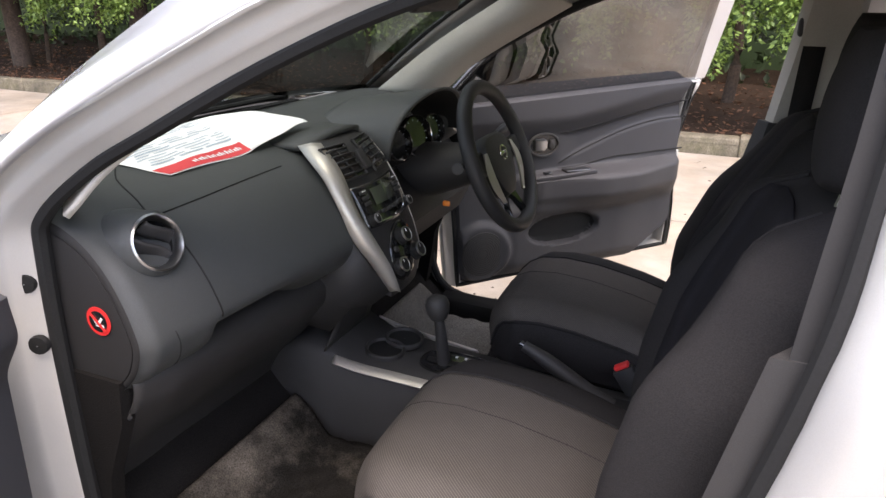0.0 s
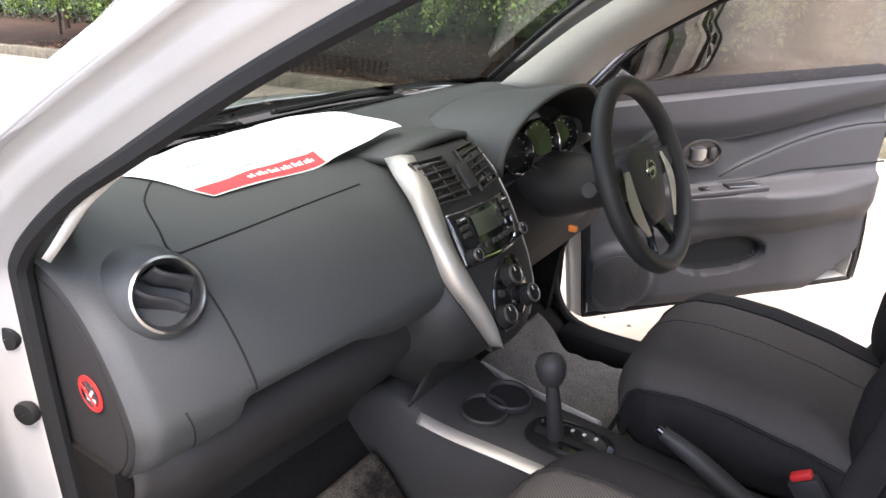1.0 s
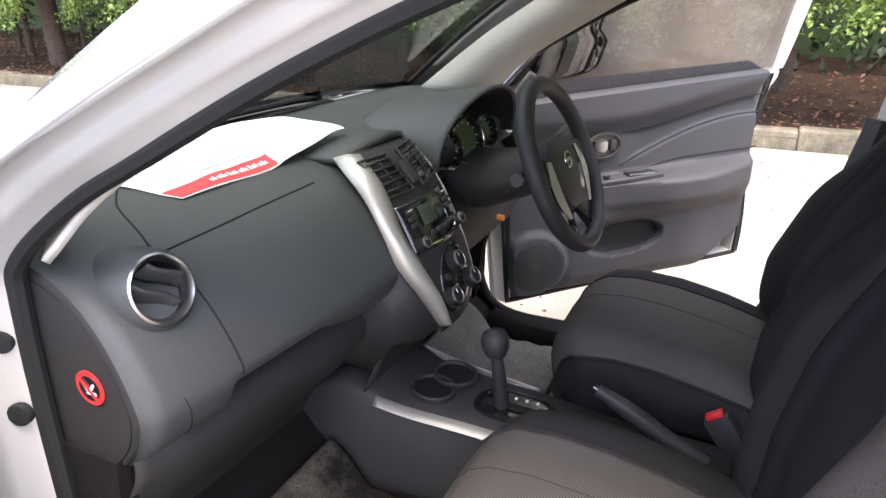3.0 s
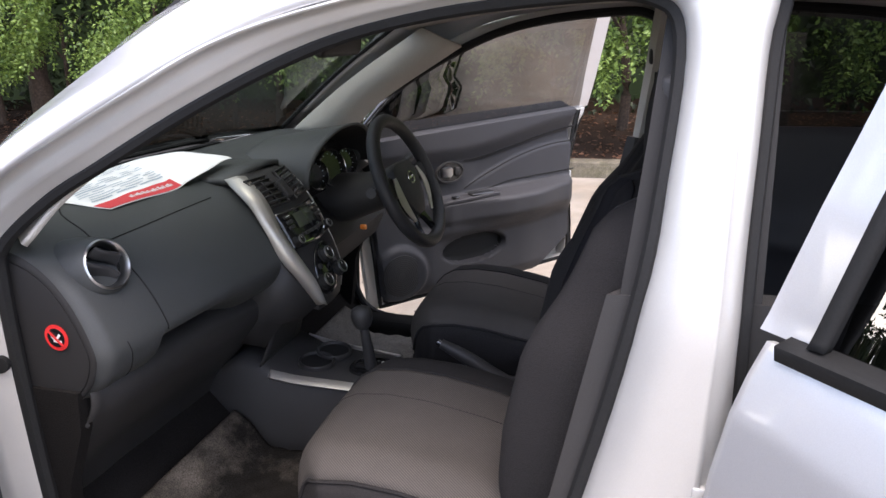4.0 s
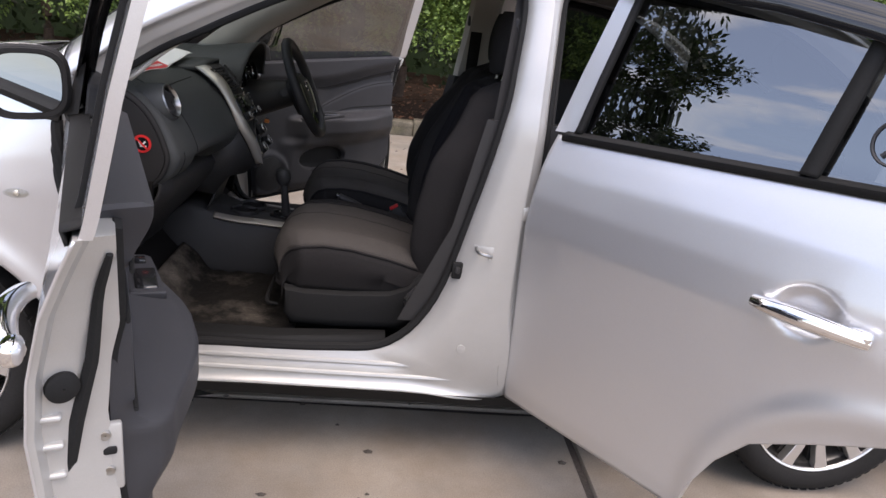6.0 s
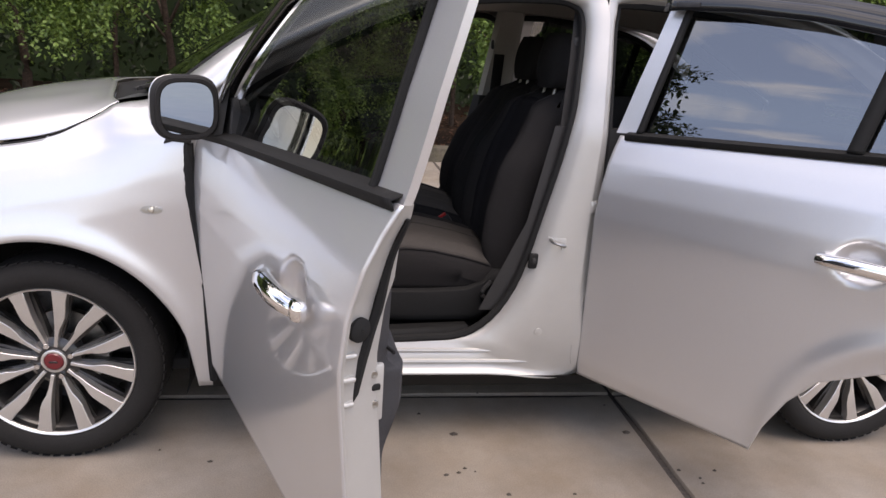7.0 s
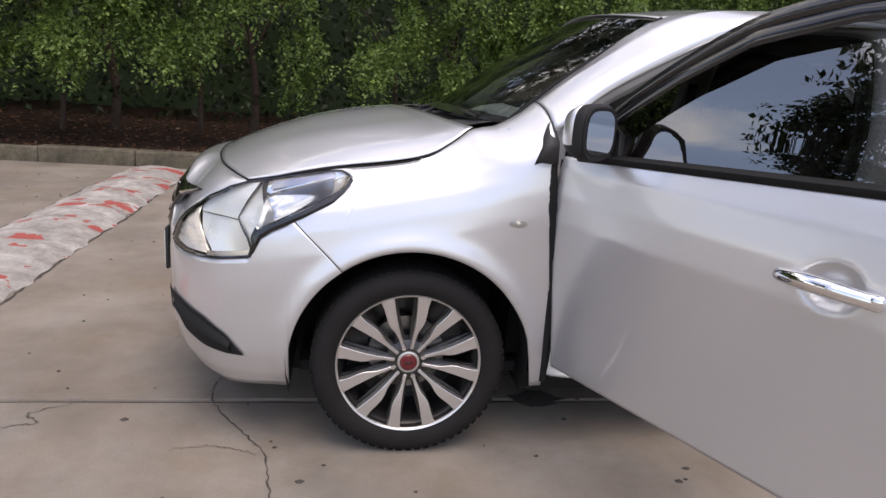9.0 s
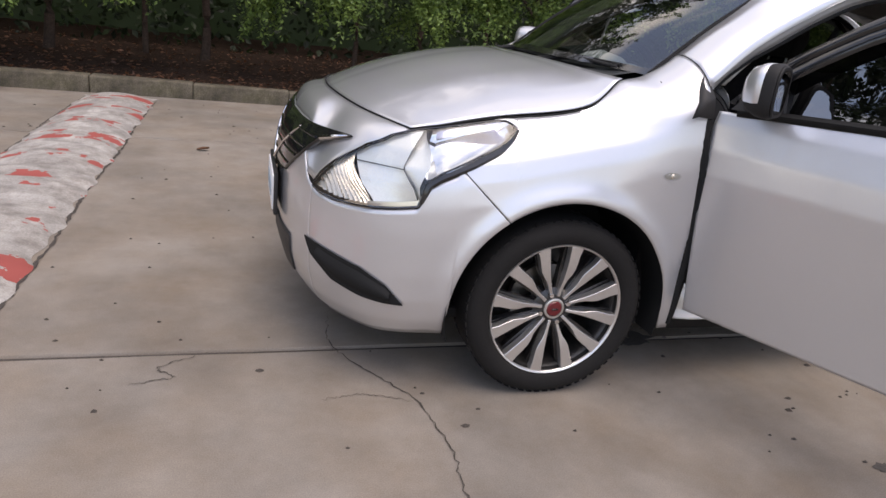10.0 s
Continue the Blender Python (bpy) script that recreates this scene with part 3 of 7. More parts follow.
up_edge = [bonnet_edge(0.162 * k / 16, -0.003) for k in range(17)]
up_edge += curve([tuple(up_edge[-1]), (0.21, -0.640, 1.055), (0.25, -0.630, 1.062), (0.287, -0.627, 1.079), (0.33, -0.626, 1.106), tuple(SEAM_TOP)], 20)[1:]
low_x = [0.425 * k / 36 for k in range(37)]
low_edge = [flank(x + smooth(x, 0.30, 0.43) * -0.025, wing_top(x)) for x in low_x]
low_dir = [(b - flank(x + smooth(x, 0.30, 0.43) * -0.025, wing_top(x) - 0.05)).normalized() for x, b in zip(low_x, low_edge)]


def shoulder(u, v):
    i = round(u * 36)
    a, b = low_edge[i], up_edge[i]
    h = b.z - a.z
    c = a + low_dir[i] * (0.72 * h) + Vector((0.02 * u * u, 0, 0))
    d = b + Vector((0, -0.30 * (a - b).length, 0.012 * u - 0.20 * max(0.0, (0.15 - b.x)) * (a - b).length / 0.15))
    return a * (1 - v) ** 3 + c * (3 * v * (1 - v) ** 2) + d * (3 * v * v * (1 - v)) + b * v ** 3


def wing():
    def zb(x):
        return max(arch(x), seam(x) + 0.004 if x < -0.22 else 0, 0.232)
    def front(u, v):
        x = -0.385 + 0.385 * u
        lo, hi = zb(x), hl_low(x) - 0.002 if x < -0.2 else wing_top(x)
        return flank(x, lo + (max(hi, lo + 0.002) - lo) * v)
    def rear(u, v):
        i = round(u * 36)
        if v > 30 / 48:
            return shoulder(u, (v * 48 - 30) / 18)
        x, lo = low_x[i], zb(low_x[i])
        z = lo + (wing_top(x) - lo) * v * 48 / 30
        return flank(x + smooth(x, 0.30, 0.43) * (-0.045 * smooth(z, 0.55, 0.95) + 0.02), z)
    over = columns(-0.272, -0.199, lambda x: hl_top(x) + 0.001, lambda x: max(hood_z(x) - 0.003, hl_top(x) + 0.0015), 14, 3)
    return merge(grid(front, 60, 30), grid(rear, 36, 48), over)


for gm in (wing(), mirrored(wing())):
    part("front_wing", gm, paint, car, solid=0.004, sharp=60, weld=True)

# bonnet, nose panel
hl_ = [bonnet_edge(-0.56 + 0.722 * k / 40, 0.002) for k in range(41)]
front_ = curve([tuple(hl_[0]), (-0.56, -0.595, 0.864), (-0.622, -0.45, 0.874), (-0.662, -0.26, 0.881), (-0.68, -0.08, 0.884), (-0.682, 0, 0.884)], 24)
rear_ = curve([tuple(hl_[-1]), (0.135, -0.55, 1.060), (0.07, -0.30, 1.072), (0.022, -0.12, 1.077), (0.015, 0, 1.078)], 24)
front_all = front_ + [Vector((p.x, -p.y, p.z)) for p in front_[-2::-1]]
rear_all = rear_ + [Vector((p.x, -p.y, p.z)) for p in rear_[-2::-1]]


def bonnet(u, v):
    i, j = round(u * 40), round(v * 48)
    s = abs(2 * v - 1)
    p = front_all[j].lerp(rear_all[j], u)
    dev = hl_[i] - hl_[0].lerp(hl_[-1], u)
    side = 1 if v < 0.5 else -1
    q = abs(p.y / hl_[i].y)
    crown = 0.040 * math.sin(math.pi * min(1, u * 0.94 + 0.03)) * (1 - q ** 2.6) * min(1, u * 12, (1 - u) * 12)
    crown += 0.005 * math.exp(-((q - 0.62) / 0.10) ** 2) * smooth(u, 0.1, 0.4) * (1 - smooth(u, 0.8, 1.0))
    return p + Vector((dev.x * s, dev.y * s * side, dev.z * s ** 3.2 + crown))


bon = part("bonnet", grid(bonnet, 40, 48), paint, car, "silver bonnet", solid=0.004, sharp=60)
for sgn in (1, -1):
    part("shut_line", sweep([Vector((p.x, (p.y + 0.001) * sgn, p.z - 0.003)) for p in hl_], 0.0032, 6), rubber, bon)
part("shut_line", sweep([p + Vector((-0.002, 0, -0.002)) for p in front_all], 0.0035, 6), rubber, bon)


def nose(u, v):
    """Between the lamps and grille below and the bonnet's front edge."""
    p = front_all[round(u * 48)] + Vector((-0.004, 0, -0.003))
    side = -1 if p.y < 0 else 1
    k = min(1.0, abs(p.y) / abs(hl_[0].y))
    if k > 0.52:
        x = -0.782 + 0.222 * (k - 0.52) / 0.48
        q = flank(x, hl_top(x) + 0.003 * (1 - k))
    else:
        q = skin(SA * k / 0.52, TL(SA * k / 0.52))
    q = Vector((q.x, abs(q.y) * side, q.z))
    m = p.lerp(q, v)
    return m + Vector((-0.020, 0, 0.018)) * math.sin(math.pi * v) * (1 - k ** 3)


part("nose_panel", grid(nose, 48, 12), paint, car, solid=0.004, sharp=60)

# grille, lower intake, fog recesses, plate
SG = sigma(-0.725)
gr = columns(0, SG, lambda s: table(s / SG, (0, 0.40, 0.60, 0.75, 1), (0.57, 0.61, 0.69, 0.765, 0.806)), lambda s: 0.800 + 0.008 * smooth(s / SG, 0.5, 1), 40, 14, off=0.009, by_x=False)
grille = part("grille", merge(gr, mirrored(gr)), gloss_black, car, "gloss black front grille", solid=0.02)
for k in range(5):
    z = 0.60 + k * 0.042
    e_ = table(z, (0.57, 0.61, 0.69, 0.765, 0.806), (0.1, 0.40, 0.60, 0.75, 1)) * SG * 0.94
    gs = [skin(e_ * j / 24, z, 0.009) for j in range(25)]
    gs = [Vector((p.x, -p.y, p.z)) for p in gs[:0:-1]] + gs
    part("slat", sweep(gs, 0.0045, 6), gloss_black, grille)
for sgn in (1, -1):
    vp = [skin(SG * 0.46 * f, 0.60 + 0.17 * f, 0.006) for f in [j / 14 for j in range(15)]]
    part("chrome_bar", sweep([Vector((p.x, p.y * sgn, p.z)) for p in vp], lambda f: 0.013 - 0.007 * f, 8, flat=0.7), chrome, grille, "chrome v-shaped bar")
    tp = [skin(SG * f, table(f, (0.75, 1), (0.770, 0.806)), 0.012) for f in (0.78, 0.84, 0.9, 0.95, 0.985)]
    part("corner_trim", sweep([Vector((p.x, p.y * sgn, p.z)) for p in tp], lambda f: 0.010 - 0.008 * f, 6), chrome, grille)
low = columns(0, sigma(-0.83), by_sigma(lambda x: 0.26), by_sigma(lambda x: 0.40), 24, 8, off=0.005, by_x=False)
part("lower_intake", merge(low, mirrored(low)), black_plastic, car, solid=0.01)
FX, FB, FT = (-0.790, -0.775, -0.72, -0.64, -0.57, -0.515), (0.440, 0.395, 0.345, 0.327, 0.321, 0.322), (0.448, 0.446, 0.440, 0.425, 0.385, 0.326)
fg = columns(sigma(-0.790), sigma(-0.515), by_sigma(lambda x: table(x, FX, FB)), by_sigma(lambda x: table(x, FX, FT)), 40, 8, off=0.005, by_x=False)
fog_in = grid(lambda u, v: (lambda x: flank(x, table(x, FX, FB) + (table(x, FX, FT) - table(x, FX, FB)) * (0.15 + 0.7 * v), 0.006 + 0.0 - 0.0 + 0.012 * math.sin(math.pi * v)))(-0.755 + 0.20 * u), 24, 6)
for q in (fg, mirrored(fg)):
    f_ = part("fog_cover", q, rubber, car, "black plastic fog lamp blank")
    part("ridge", fog_in if q is fg else mirrored(fog_in), rubber, f_)
plate = part("number_plate", rbox((-0.884, 0, 0.50), (0.012, 0.36, 0.13), 0.004), white_paper, car, "white number plate in black frame")
part("plate_frame", rbox((-0.877, 0, 0.50), (0.014, 0.40, 0.165), 0.008), black_plastic, car)
part("print_bar", rbox((-0.891, 0, 0.50), (0.003, 0.26, 0.05), 0.001), grey_ink, plate)


# headlamps: chrome bowl behind a clear lens
smoked_chrome = material("smoked_chrome", (0.36, 0.38, 0.47), rough=0.16, metal=0.9)
lamp_chrome = material("lamp_chrome", (0.84, 0.85, 0.88), rough=0.10, metal=1.0)


def lamp_patch(off, x0=-0.782, x1=-0.2, m=0.0):
    a, b = sigma(x0), sigma(x1)
    return columns(a, b, by_sigma(lambda x: hl_low(x) + m), by_sigma(lambda x: max(hl_top(x) - m, hl_low(x) + m + 0.0005)), 70, 14, off=off, by_x=False)


lens_pattern = material("ribbed_reflector", (0.84, 0.84, 0.80), rough=0.28, metal=0.45, grain=0.05, scale=200)
amber = material("pale_indicator", (0.75, 0.68, 0.58), rough=0.25, metal=0.6)


IND = lambda z: table(z, (0.62, 0.65, 0.68, 0.722, 0.74, 0.77), (-0.615, -0.638, -0.668, -0.690, -0.698, -0.705))
KINK = lambda z: table(z, (0.64, 0.692, 0.722, 0.746, 0.794, 0.836, 0.86), (-0.495, -0.518, -0.542, -0.558, -0.540, -0.518, -0.508))
FACET = lambda z: table(z, (0.64, 0.70, 0.72, 0.764, 0.80, 0.836, 0.86), (-0.492, -0.500, -0.494, -0.474, -0.480, -0.500, -0.504))


def lamp_parts():
    out = []
    back = columns(sigma(-0.780), sigma(-0.202), by_sigma(lambda x: hl_low(x) + 0.002), by_sigma(lambda x: max(hl_top(x) - 0.002, hl_low(x) + 0.003)), 60, 10, off=-0.05, by_x=False)
    out.append(("housing", back, black_plastic, ""))
    out.append(("lens", lamp_patch(0.003), clear_lens, "clear lens"))
    zlo, zhi = (lambda x: hl_low(x) + 0.010), (lambda x: hl_top(x) - 0.008)
    def field(left, right, depth, x_guess):
        """A face between two upright lines, its heights kept within the lamp's outline."""
        def at(u, v):
            x = x_guess
            for _ in range(6):
                z = zlo(x) + (zhi(x) - zlo(x)) * v
                x = left(z) + (right(z) - left(z)) * u
            return flank(x, z, depth(u, v, z))
        return grid(at, 28, 28)
    out.append(("reflector", field(IND, KINK, lambda u, v, z: -0.034 + 0.014 * abs(2 * u - 1) ** 2 + (0.20 * (z - 0.742) if z > 0.742 else 0.06 * (0.742 - z)), -0.6), lens_pattern, "pale chrome reflector"))
    out.append(("facet", field(KINK, FACET, lambda u, v, z: -0.024 + 0.020 * u - 0.10 * abs(z - 0.746) * (1 - u), -0.51), lens_pattern, ""))
    crease = [flank(IND(0.742) + (KINK(0.742) - IND(0.742)) * f, 0.742, -0.030 + 0.014 * abs(2 * f - 1) ** 2) for f in [k / 12 for k in range(13)]]
    out.append(("crease", sweep(crease, 0.0016, 5), black_plastic, ""))
    edge = [flank(KINK(z), z, -0.021) for z in [0.66 + 0.18 * k / 14 for k in range(15)]]
    out.append(("facet_edge", sweep(edge, 0.0018, 5), black_plastic, ""))
    def wing_face(u, v):
        x = -0.495 + 0.27 * u
        lo, hi = max(hl_low(x) + 0.018, 0.745 - 0.3 * u), hl_top(x) - 0.006
        z = lo + (max(hi, lo + 0.002) - lo) * v
        return flank(x + (0.02 * (v - 0.4) if u < 0.1 else 0), z, -0.008 - 0.030 * math.sin(math.pi * v) ** 0.8 + 0.010 * smooth(v, 0.62, 0.72))
    out.append(("side_reflector", grid(wing_face, 40, 24), lamp_chrome, "chrome wing of the headlamp"))
    def brow(u, v):
        x = -0.47 + 0.215 * u
        hi = hl_top(x) - 0.006
        return flank(x, hi - 0.026 * (1 - 0.35 * u) * (1 - v), -0.004)
    out.append(("smoked_brow", grid(brow, 20, 4), smoked_chrome, "grey strip along the top of the lens"))
    def rib(u, v):
        x = -0.70
        for _ in range(6):
            z = zlo(x) + (zhi(x) - zlo(x)) * v
            x = -0.777 + (IND(z) - 0.004 + 0.777) * u
        return flank(x, z, -0.014 + 0.004 * math.sin(u * 70 + v * 10))
    out.append(("indicator", grid(rib, 70, 10), amber, "ribbed pale indicator"))
    ledge = columns(sigma(-0.64), sigma(-0.494), by_sigma(lambda x: hl_low(x) + 0.006), by_sigma(lambda x: hl_low(x) + 0.020), 16, 3, off=-0.006, by_x=False)
    out.append(("ledge", ledge, lamp_chrome, ""))
    top = [flank(-0.78 + 0.575 * k / 40, hl_top(-0.78 + 0.575 * k / 40) - 0.002, 0.001) for k in range(41)]
    out.append(("upper_rim", sweep(top, lambda f: 0.0045 - 0.0015 * f, 6), gloss_black, ""))
    bot = [flank(-0.78 + 0.578 * k / 70, hl_low(-0.78 + 0.578 * k / 70) + 0.003, 0.001) for k in range(71)]
    out.append(("lower_rim", sweep(bot, lambda f: 0.0035 + 0.0085 * smooth(f, 0.47, 0.53) * (1 - 0.7 * smooth(f, 0.85, 1.0)), 6), gloss_black, ""))
    return out


for flip in (False, True):
    hl = None
    for nm, gm, mt, lb in lamp_parts():
        gm = mirrored(gm) if flip else gm
        if hl is None:
            hl = part("headlamp", gm, mt, car, "clear headlamp with chrome reflector", solid=0.003)
        else:
            part(nm, gm, mt, hl, lb)
    e = flank(0.305, 0.785, 0.004)
    sgn = -1 if flip else 1
    il = part("side_repeater", lathe([(0.030, -0.004), (0.030, 0.002), (0.020, 0.006), (0.0005, 0.007)], Matrix.Translation((e.x, e.y * sgn, e.z)) @ pose(0, 0, 0, 90 * sgn, 0, 0) @ Matrix.Diagonal((1, 0.40, 1, 1)), 24), clear_lens, car, "small oval clear side repeater")
    part("bulb", lathe([(0.008, 0), (0.006, 0.003), (0.0005, 0.004)], Matrix.Translation((e.x, e.y * sgn, e.z)) @ pose(0, 0, 0, 90 * sgn, 0, 0), 10), amber, il)
    part("backing", lathe([(0.028, -0.003), (0.0005, -0.002)], Matrix.Translation((e.x, e.y * sgn, e.z)) @ pose(0, 0, 0, 90 * sgn, 0, 0) @ Matrix.Diagonal((1, 0.40, 1, 1)), 20), satin_silver, il)
    # wheel housings
    for cx in (0.0, 2.6):
        def liner(u, v, cx=cx):
            a = math.pi * (-0.08 + 1.16 * u)
            return cx + 0.385 * math.cos(a), (-0.835 + 0.40 * v) * sgn, max(0.10, 0.31 + 0.385 * math.sin(a))
        part("wheel_housing", merge(grid(liner, 24, 4), grid(lambda u, v, cx=cx: (cx - 0.385 + 0.77 * u, -0.435 * sgn, 0.12 + 0.58 * v), 2, 2)), rubber, car)

# ---- quarter panels, boot, roof, screens ----
def quarter(u, v):
    x = 2.14 + 1.39 * u
    lo = max(arch(x, 2.6), 0.22)
    if 2.22 > x:
        lo = max(lo, 0.22)
    hi = table(x, (2.14, 2.3, 2.5, 2.72, 2.9, 3.2, 3.53), (0.45, 0.6, 0.80, 1.08, 1.09, 1.09, 1.04))
    return flank(x, lo + (max(hi, lo + 0.01) - lo) * v)


for q in (grid(quarter, 70, 16), mirrored(grid(quarter, 70, 16))):
    part("quarter_panel", q, paint, car, solid=0.004)
tail = columns(sigma(3.45), ARC[-1], lambda s: 0.24, lambda s: 1.05, 20, 14, by_x=False)
part("tail_panel", merge(tail, mirrored(tail)), paint, car, solid=0.004)
part("boot_lid", grid(lambda u, v: (3.0 + 0.53 * u, (-0.74 + 0.06 * u) * (1 - 2 * v), 1.10 - 0.03 * u + 0.02 * math.sin(math.pi * v)), 10, 14), paint, car, solid=0.006)
WL = [(0.285, -0.625, 1.068), (0.52, -0.605, 1.255), (0.80, -0.565, 1.435)]
RAIL_A = [tuple(SEAM_TOP), (0.52, -0.608, 1.258), (0.80, -0.568, 1.440), (1.1, -0.555, 1.484), (1.5, -0.55, 1.497), (2.0, -0.535, 1.482), (2.42, -0.51, 1.435), (2.75, -0.53, 1.27), (3.02, -0.58, 1.10)]
RAIL_B = [tuple(shoulder(1, 11 / 18) + Vector((0.004, 0, 0))), (0.585, -0.695, 1.262), (0.95, -0.643, 1.432), (1.18, -0.632, 1.468), (1.5, -0.625, 1.48), (2.0, -0.612, 1.465), (2.42, -0.595, 1.405), (2.74, -0.64, 1.24), (2.99, -0.70, 1.10)]
RAIL_C = [tuple(shoulder(1, 6 / 18) + Vector((0.004, 0, 0))), (0.60, -0.757, 1.212), (0.96, -0.69, 1.39), (1.2, -0.67, 1.442), (1.5, -0.66, 1.457), (2.0, -0.652, 1.445), (2.42, -0.66, 1.375), (2.70, -0.70, 1.18), (2.86, -0.76, 1.085)]
ra, rb, rc = curve(RAIL_A, 96), curve(RAIL_B, 96), curve(RAIL_C, 96)
mid = [(a + b) / 2 + Vector((0, -0.004, 0.010)) for a, b in zip(ra, rb)]
mid2 = [(a + b) / 2 + Vector((0, -0.010, 0.006)) for a, b in zip(rb, rc)]
for k in range(14):
    f_ = 1 - smooth(k, 0, 13)
    mid[k] += (shoulder(1, 15 / 18) - (ra[0] + rb[0]) / 2 - Vector((0, -0.004, 0.010))) * f_
    mid2[k] += (shoulder(1, 8 / 18) - (rb[0] + rc[0]) / 2 - Vector((0, -0.010, 0.006))) * f_
rail = loft([ra, mid, rb, mid2, rc], cap=False, closed=False)
for q in (rail, mirrored(rail)):
    part("roof_rail", q, paint, car, "silver windscreen pillar and roof rail", solid=0.012, sharp=70)
rl = curve(RAIL_A[2:7], 40)


def roof(u, v):
    p = rl[round(u * 40)]
    s = 2 * v - 1
    return p.x - 0.10 * (1 - s * s) * (1 - 2 * u) * 0.9, s * abs(p.y), p.z + 0.036 * (1 - s * s)


part("roof_panel", grid(roof, 40, 24), paint, car, solid=0.004)
part("headlining", moved(grid(roof, 40, 24), Matrix.Translation((0, 0, -0.045))), headliner, car, "light beige roof lining", solid=0.004)


def screen(u, v):
    a = curve(WL, 20)[round(u * 20)]
    s = 2 * v - 1
    return a.x - (0.15 * (1 - u) + 0.085 * u) * (1 - s * s), s * abs(a.y), a.z + (0.010 + 0.022 * u) * (1 - s * s)


sc = part("windscreen", grid(screen, 20, 24), screen_glass, car, "clear raked windscreen")
edge_ = [Vector(screen(0, j / 24)) + Vector((-0.012, 0, 0.001)) for j in range(25)]
edge2_ = [Vector(screen(0.05, j / 24)) + Vector((0, 0, 0.002)) for j in range(25)]
part("frit_band", loft([[p + Vector((0, 0, 0.0015)) for p in edge_], edge2_], cap=False, closed=False), gloss_black, sc)
for sgn in (1, -1):
    fr = [Vector(screen(u / 20, 0.0 if sgn > 0 else 1.0)) + Vector((0, 0.0, 0.003)) for u in range(21)]
    part("side_seal", sweep(fr, 0.008, 6), rubber, sc)
back_ = grid(lambda u, v: (2.36 + 0.62 * u + 0.05 * math.sin(math.pi * v), (2 * v - 1) * (0.50 + 0.06 * u), 1.455 - 0.34 * u + 0.02 * math.sin(math.pi * v)), 10, 16)
part("rear_window", back_, window_tint, car, "dark tinted rear window")
# seam and black corner cover where wing, pillar and door meet
for sgn in (1, -1):
    sm = [shoulder(1, v / 18) + Vector((0.001, 0, 0.0005)) for v in range(6, 19)]
    part("pillar_seam", sweep([Vector((p.x, p.y * sgn, p.z)) for p in sm], 0.0016, 6), rubber, car)
    cc = [[low_edge[29].lerp(low_edge[30], 0.5) + Vector((0, -0.002, 0.012)), low_edge[32] + Vector((0, -0.004, 0.020)), low_edge[36] + Vector((0.012, -0.004, 0.015))], [shoulder(32 / 36, 4 / 18) + Vector((0, -0.006, 0.0)), shoulder(34 / 36, 4 / 18) + Vector((0, -0.008, 0)), shoulder(1, 4 / 18) + Vector((0.012, -0.006, 0))], [shoulder(33 / 36, 6 / 18) + Vector((0, -0.002, 0)), shoulder(35 / 36, 8 / 18) + Vector((0, -0.004, 0)), shoulder(1, 9 / 18) + Vector((0.010, -0.003, 0))]]
    part("corner_cover", loft([[Vector((p.x, p.y * sgn, p.z)) for p in r] for r in cc], cap=False, closed=False), black_plastic, car, "black plastic cover at the mirror corner", solid=0.006)
    wr = [flank(0.415 + 0.02 + (-0.045 * smooth(z, 0.55, 0.95) + 0.02) - 0.02, z, -0.002) for z in [0.25 + 0.72 * k / 30 for k in range(31)]]
    part("wing_edge_seal", sweep([Vector((p.x + 0.012, (p.y + 0.008) * sgn, p.z)) for p in wr], lambda f: 0.014 + 0.009 * math.sin(math.pi * f), 8), rubber, car, "black rubber strip along the wing's edge")
# cowl and wipers
cw = [[Vector(p) + Vector((0.004, 0, -0.012)) for p in rear_all], [Vector((0.5 * (p.x + q.x), p.y * 0.93, 1.040)) for p, q in zip(rear_all, [Vector((0.285 - 0.15 * (1 - (2 * j / 48 - 1) ** 2), (2 * j / 48 - 1) * 0.625, 1.068)) for j in range(49)])], [Vector((0.285 - 0.15 * (1 - (2 * j / 48 - 1) ** 2) + 0.01, (2 * j / 48 - 1) * 0.622, 1.058 + 0.01 * (1 - (2 * j / 48 - 1) ** 2))) for j in range(49)]]
cowl = part("cowl", loft(cw, cap=False, closed=False), rubber, car, "black plastic cowl below the windscreen", solid=0.006)
for y0, y1 in ((-0.10, -0.56), (0.42, -0.04)):
    arm = curve([(0.17 - 0.05 * (1 - abs(y0)), y0, 1.060), (0.19, y0 * 0.6 + y1 * 0.4, 1.084), (0.20 - 0.03 * (abs(y1) < 0.3), y1, 1.084)], 10)
    wp = part("wiper", sweep(arm, lambda f: 0.011 - 0.006 * f, 6), black_plastic, car, "black windscreen wiper")
    part("blade", sweep([Vector((p.x + 0.016, p.y, p.z + 0.004)) for p in arm[2:]], 0.006, 6), rubber, wp)
    part("pivot", lathe([(0.016, -0.02), (0.016, 0.006), (0.008, 0.010)], Matrix.Translation(arm[0]), 12), black_plastic, wp)


# ---- door openings: stepped painted frame, rubber seal ----
def yo(z):
    return table(z, (0.24, 0.32, 0.5, 1.05, 1.2, 1.40, 1.46), (-0.775, -0.80, -0.80, -0.79, -0.755, -0.69, -0.662))


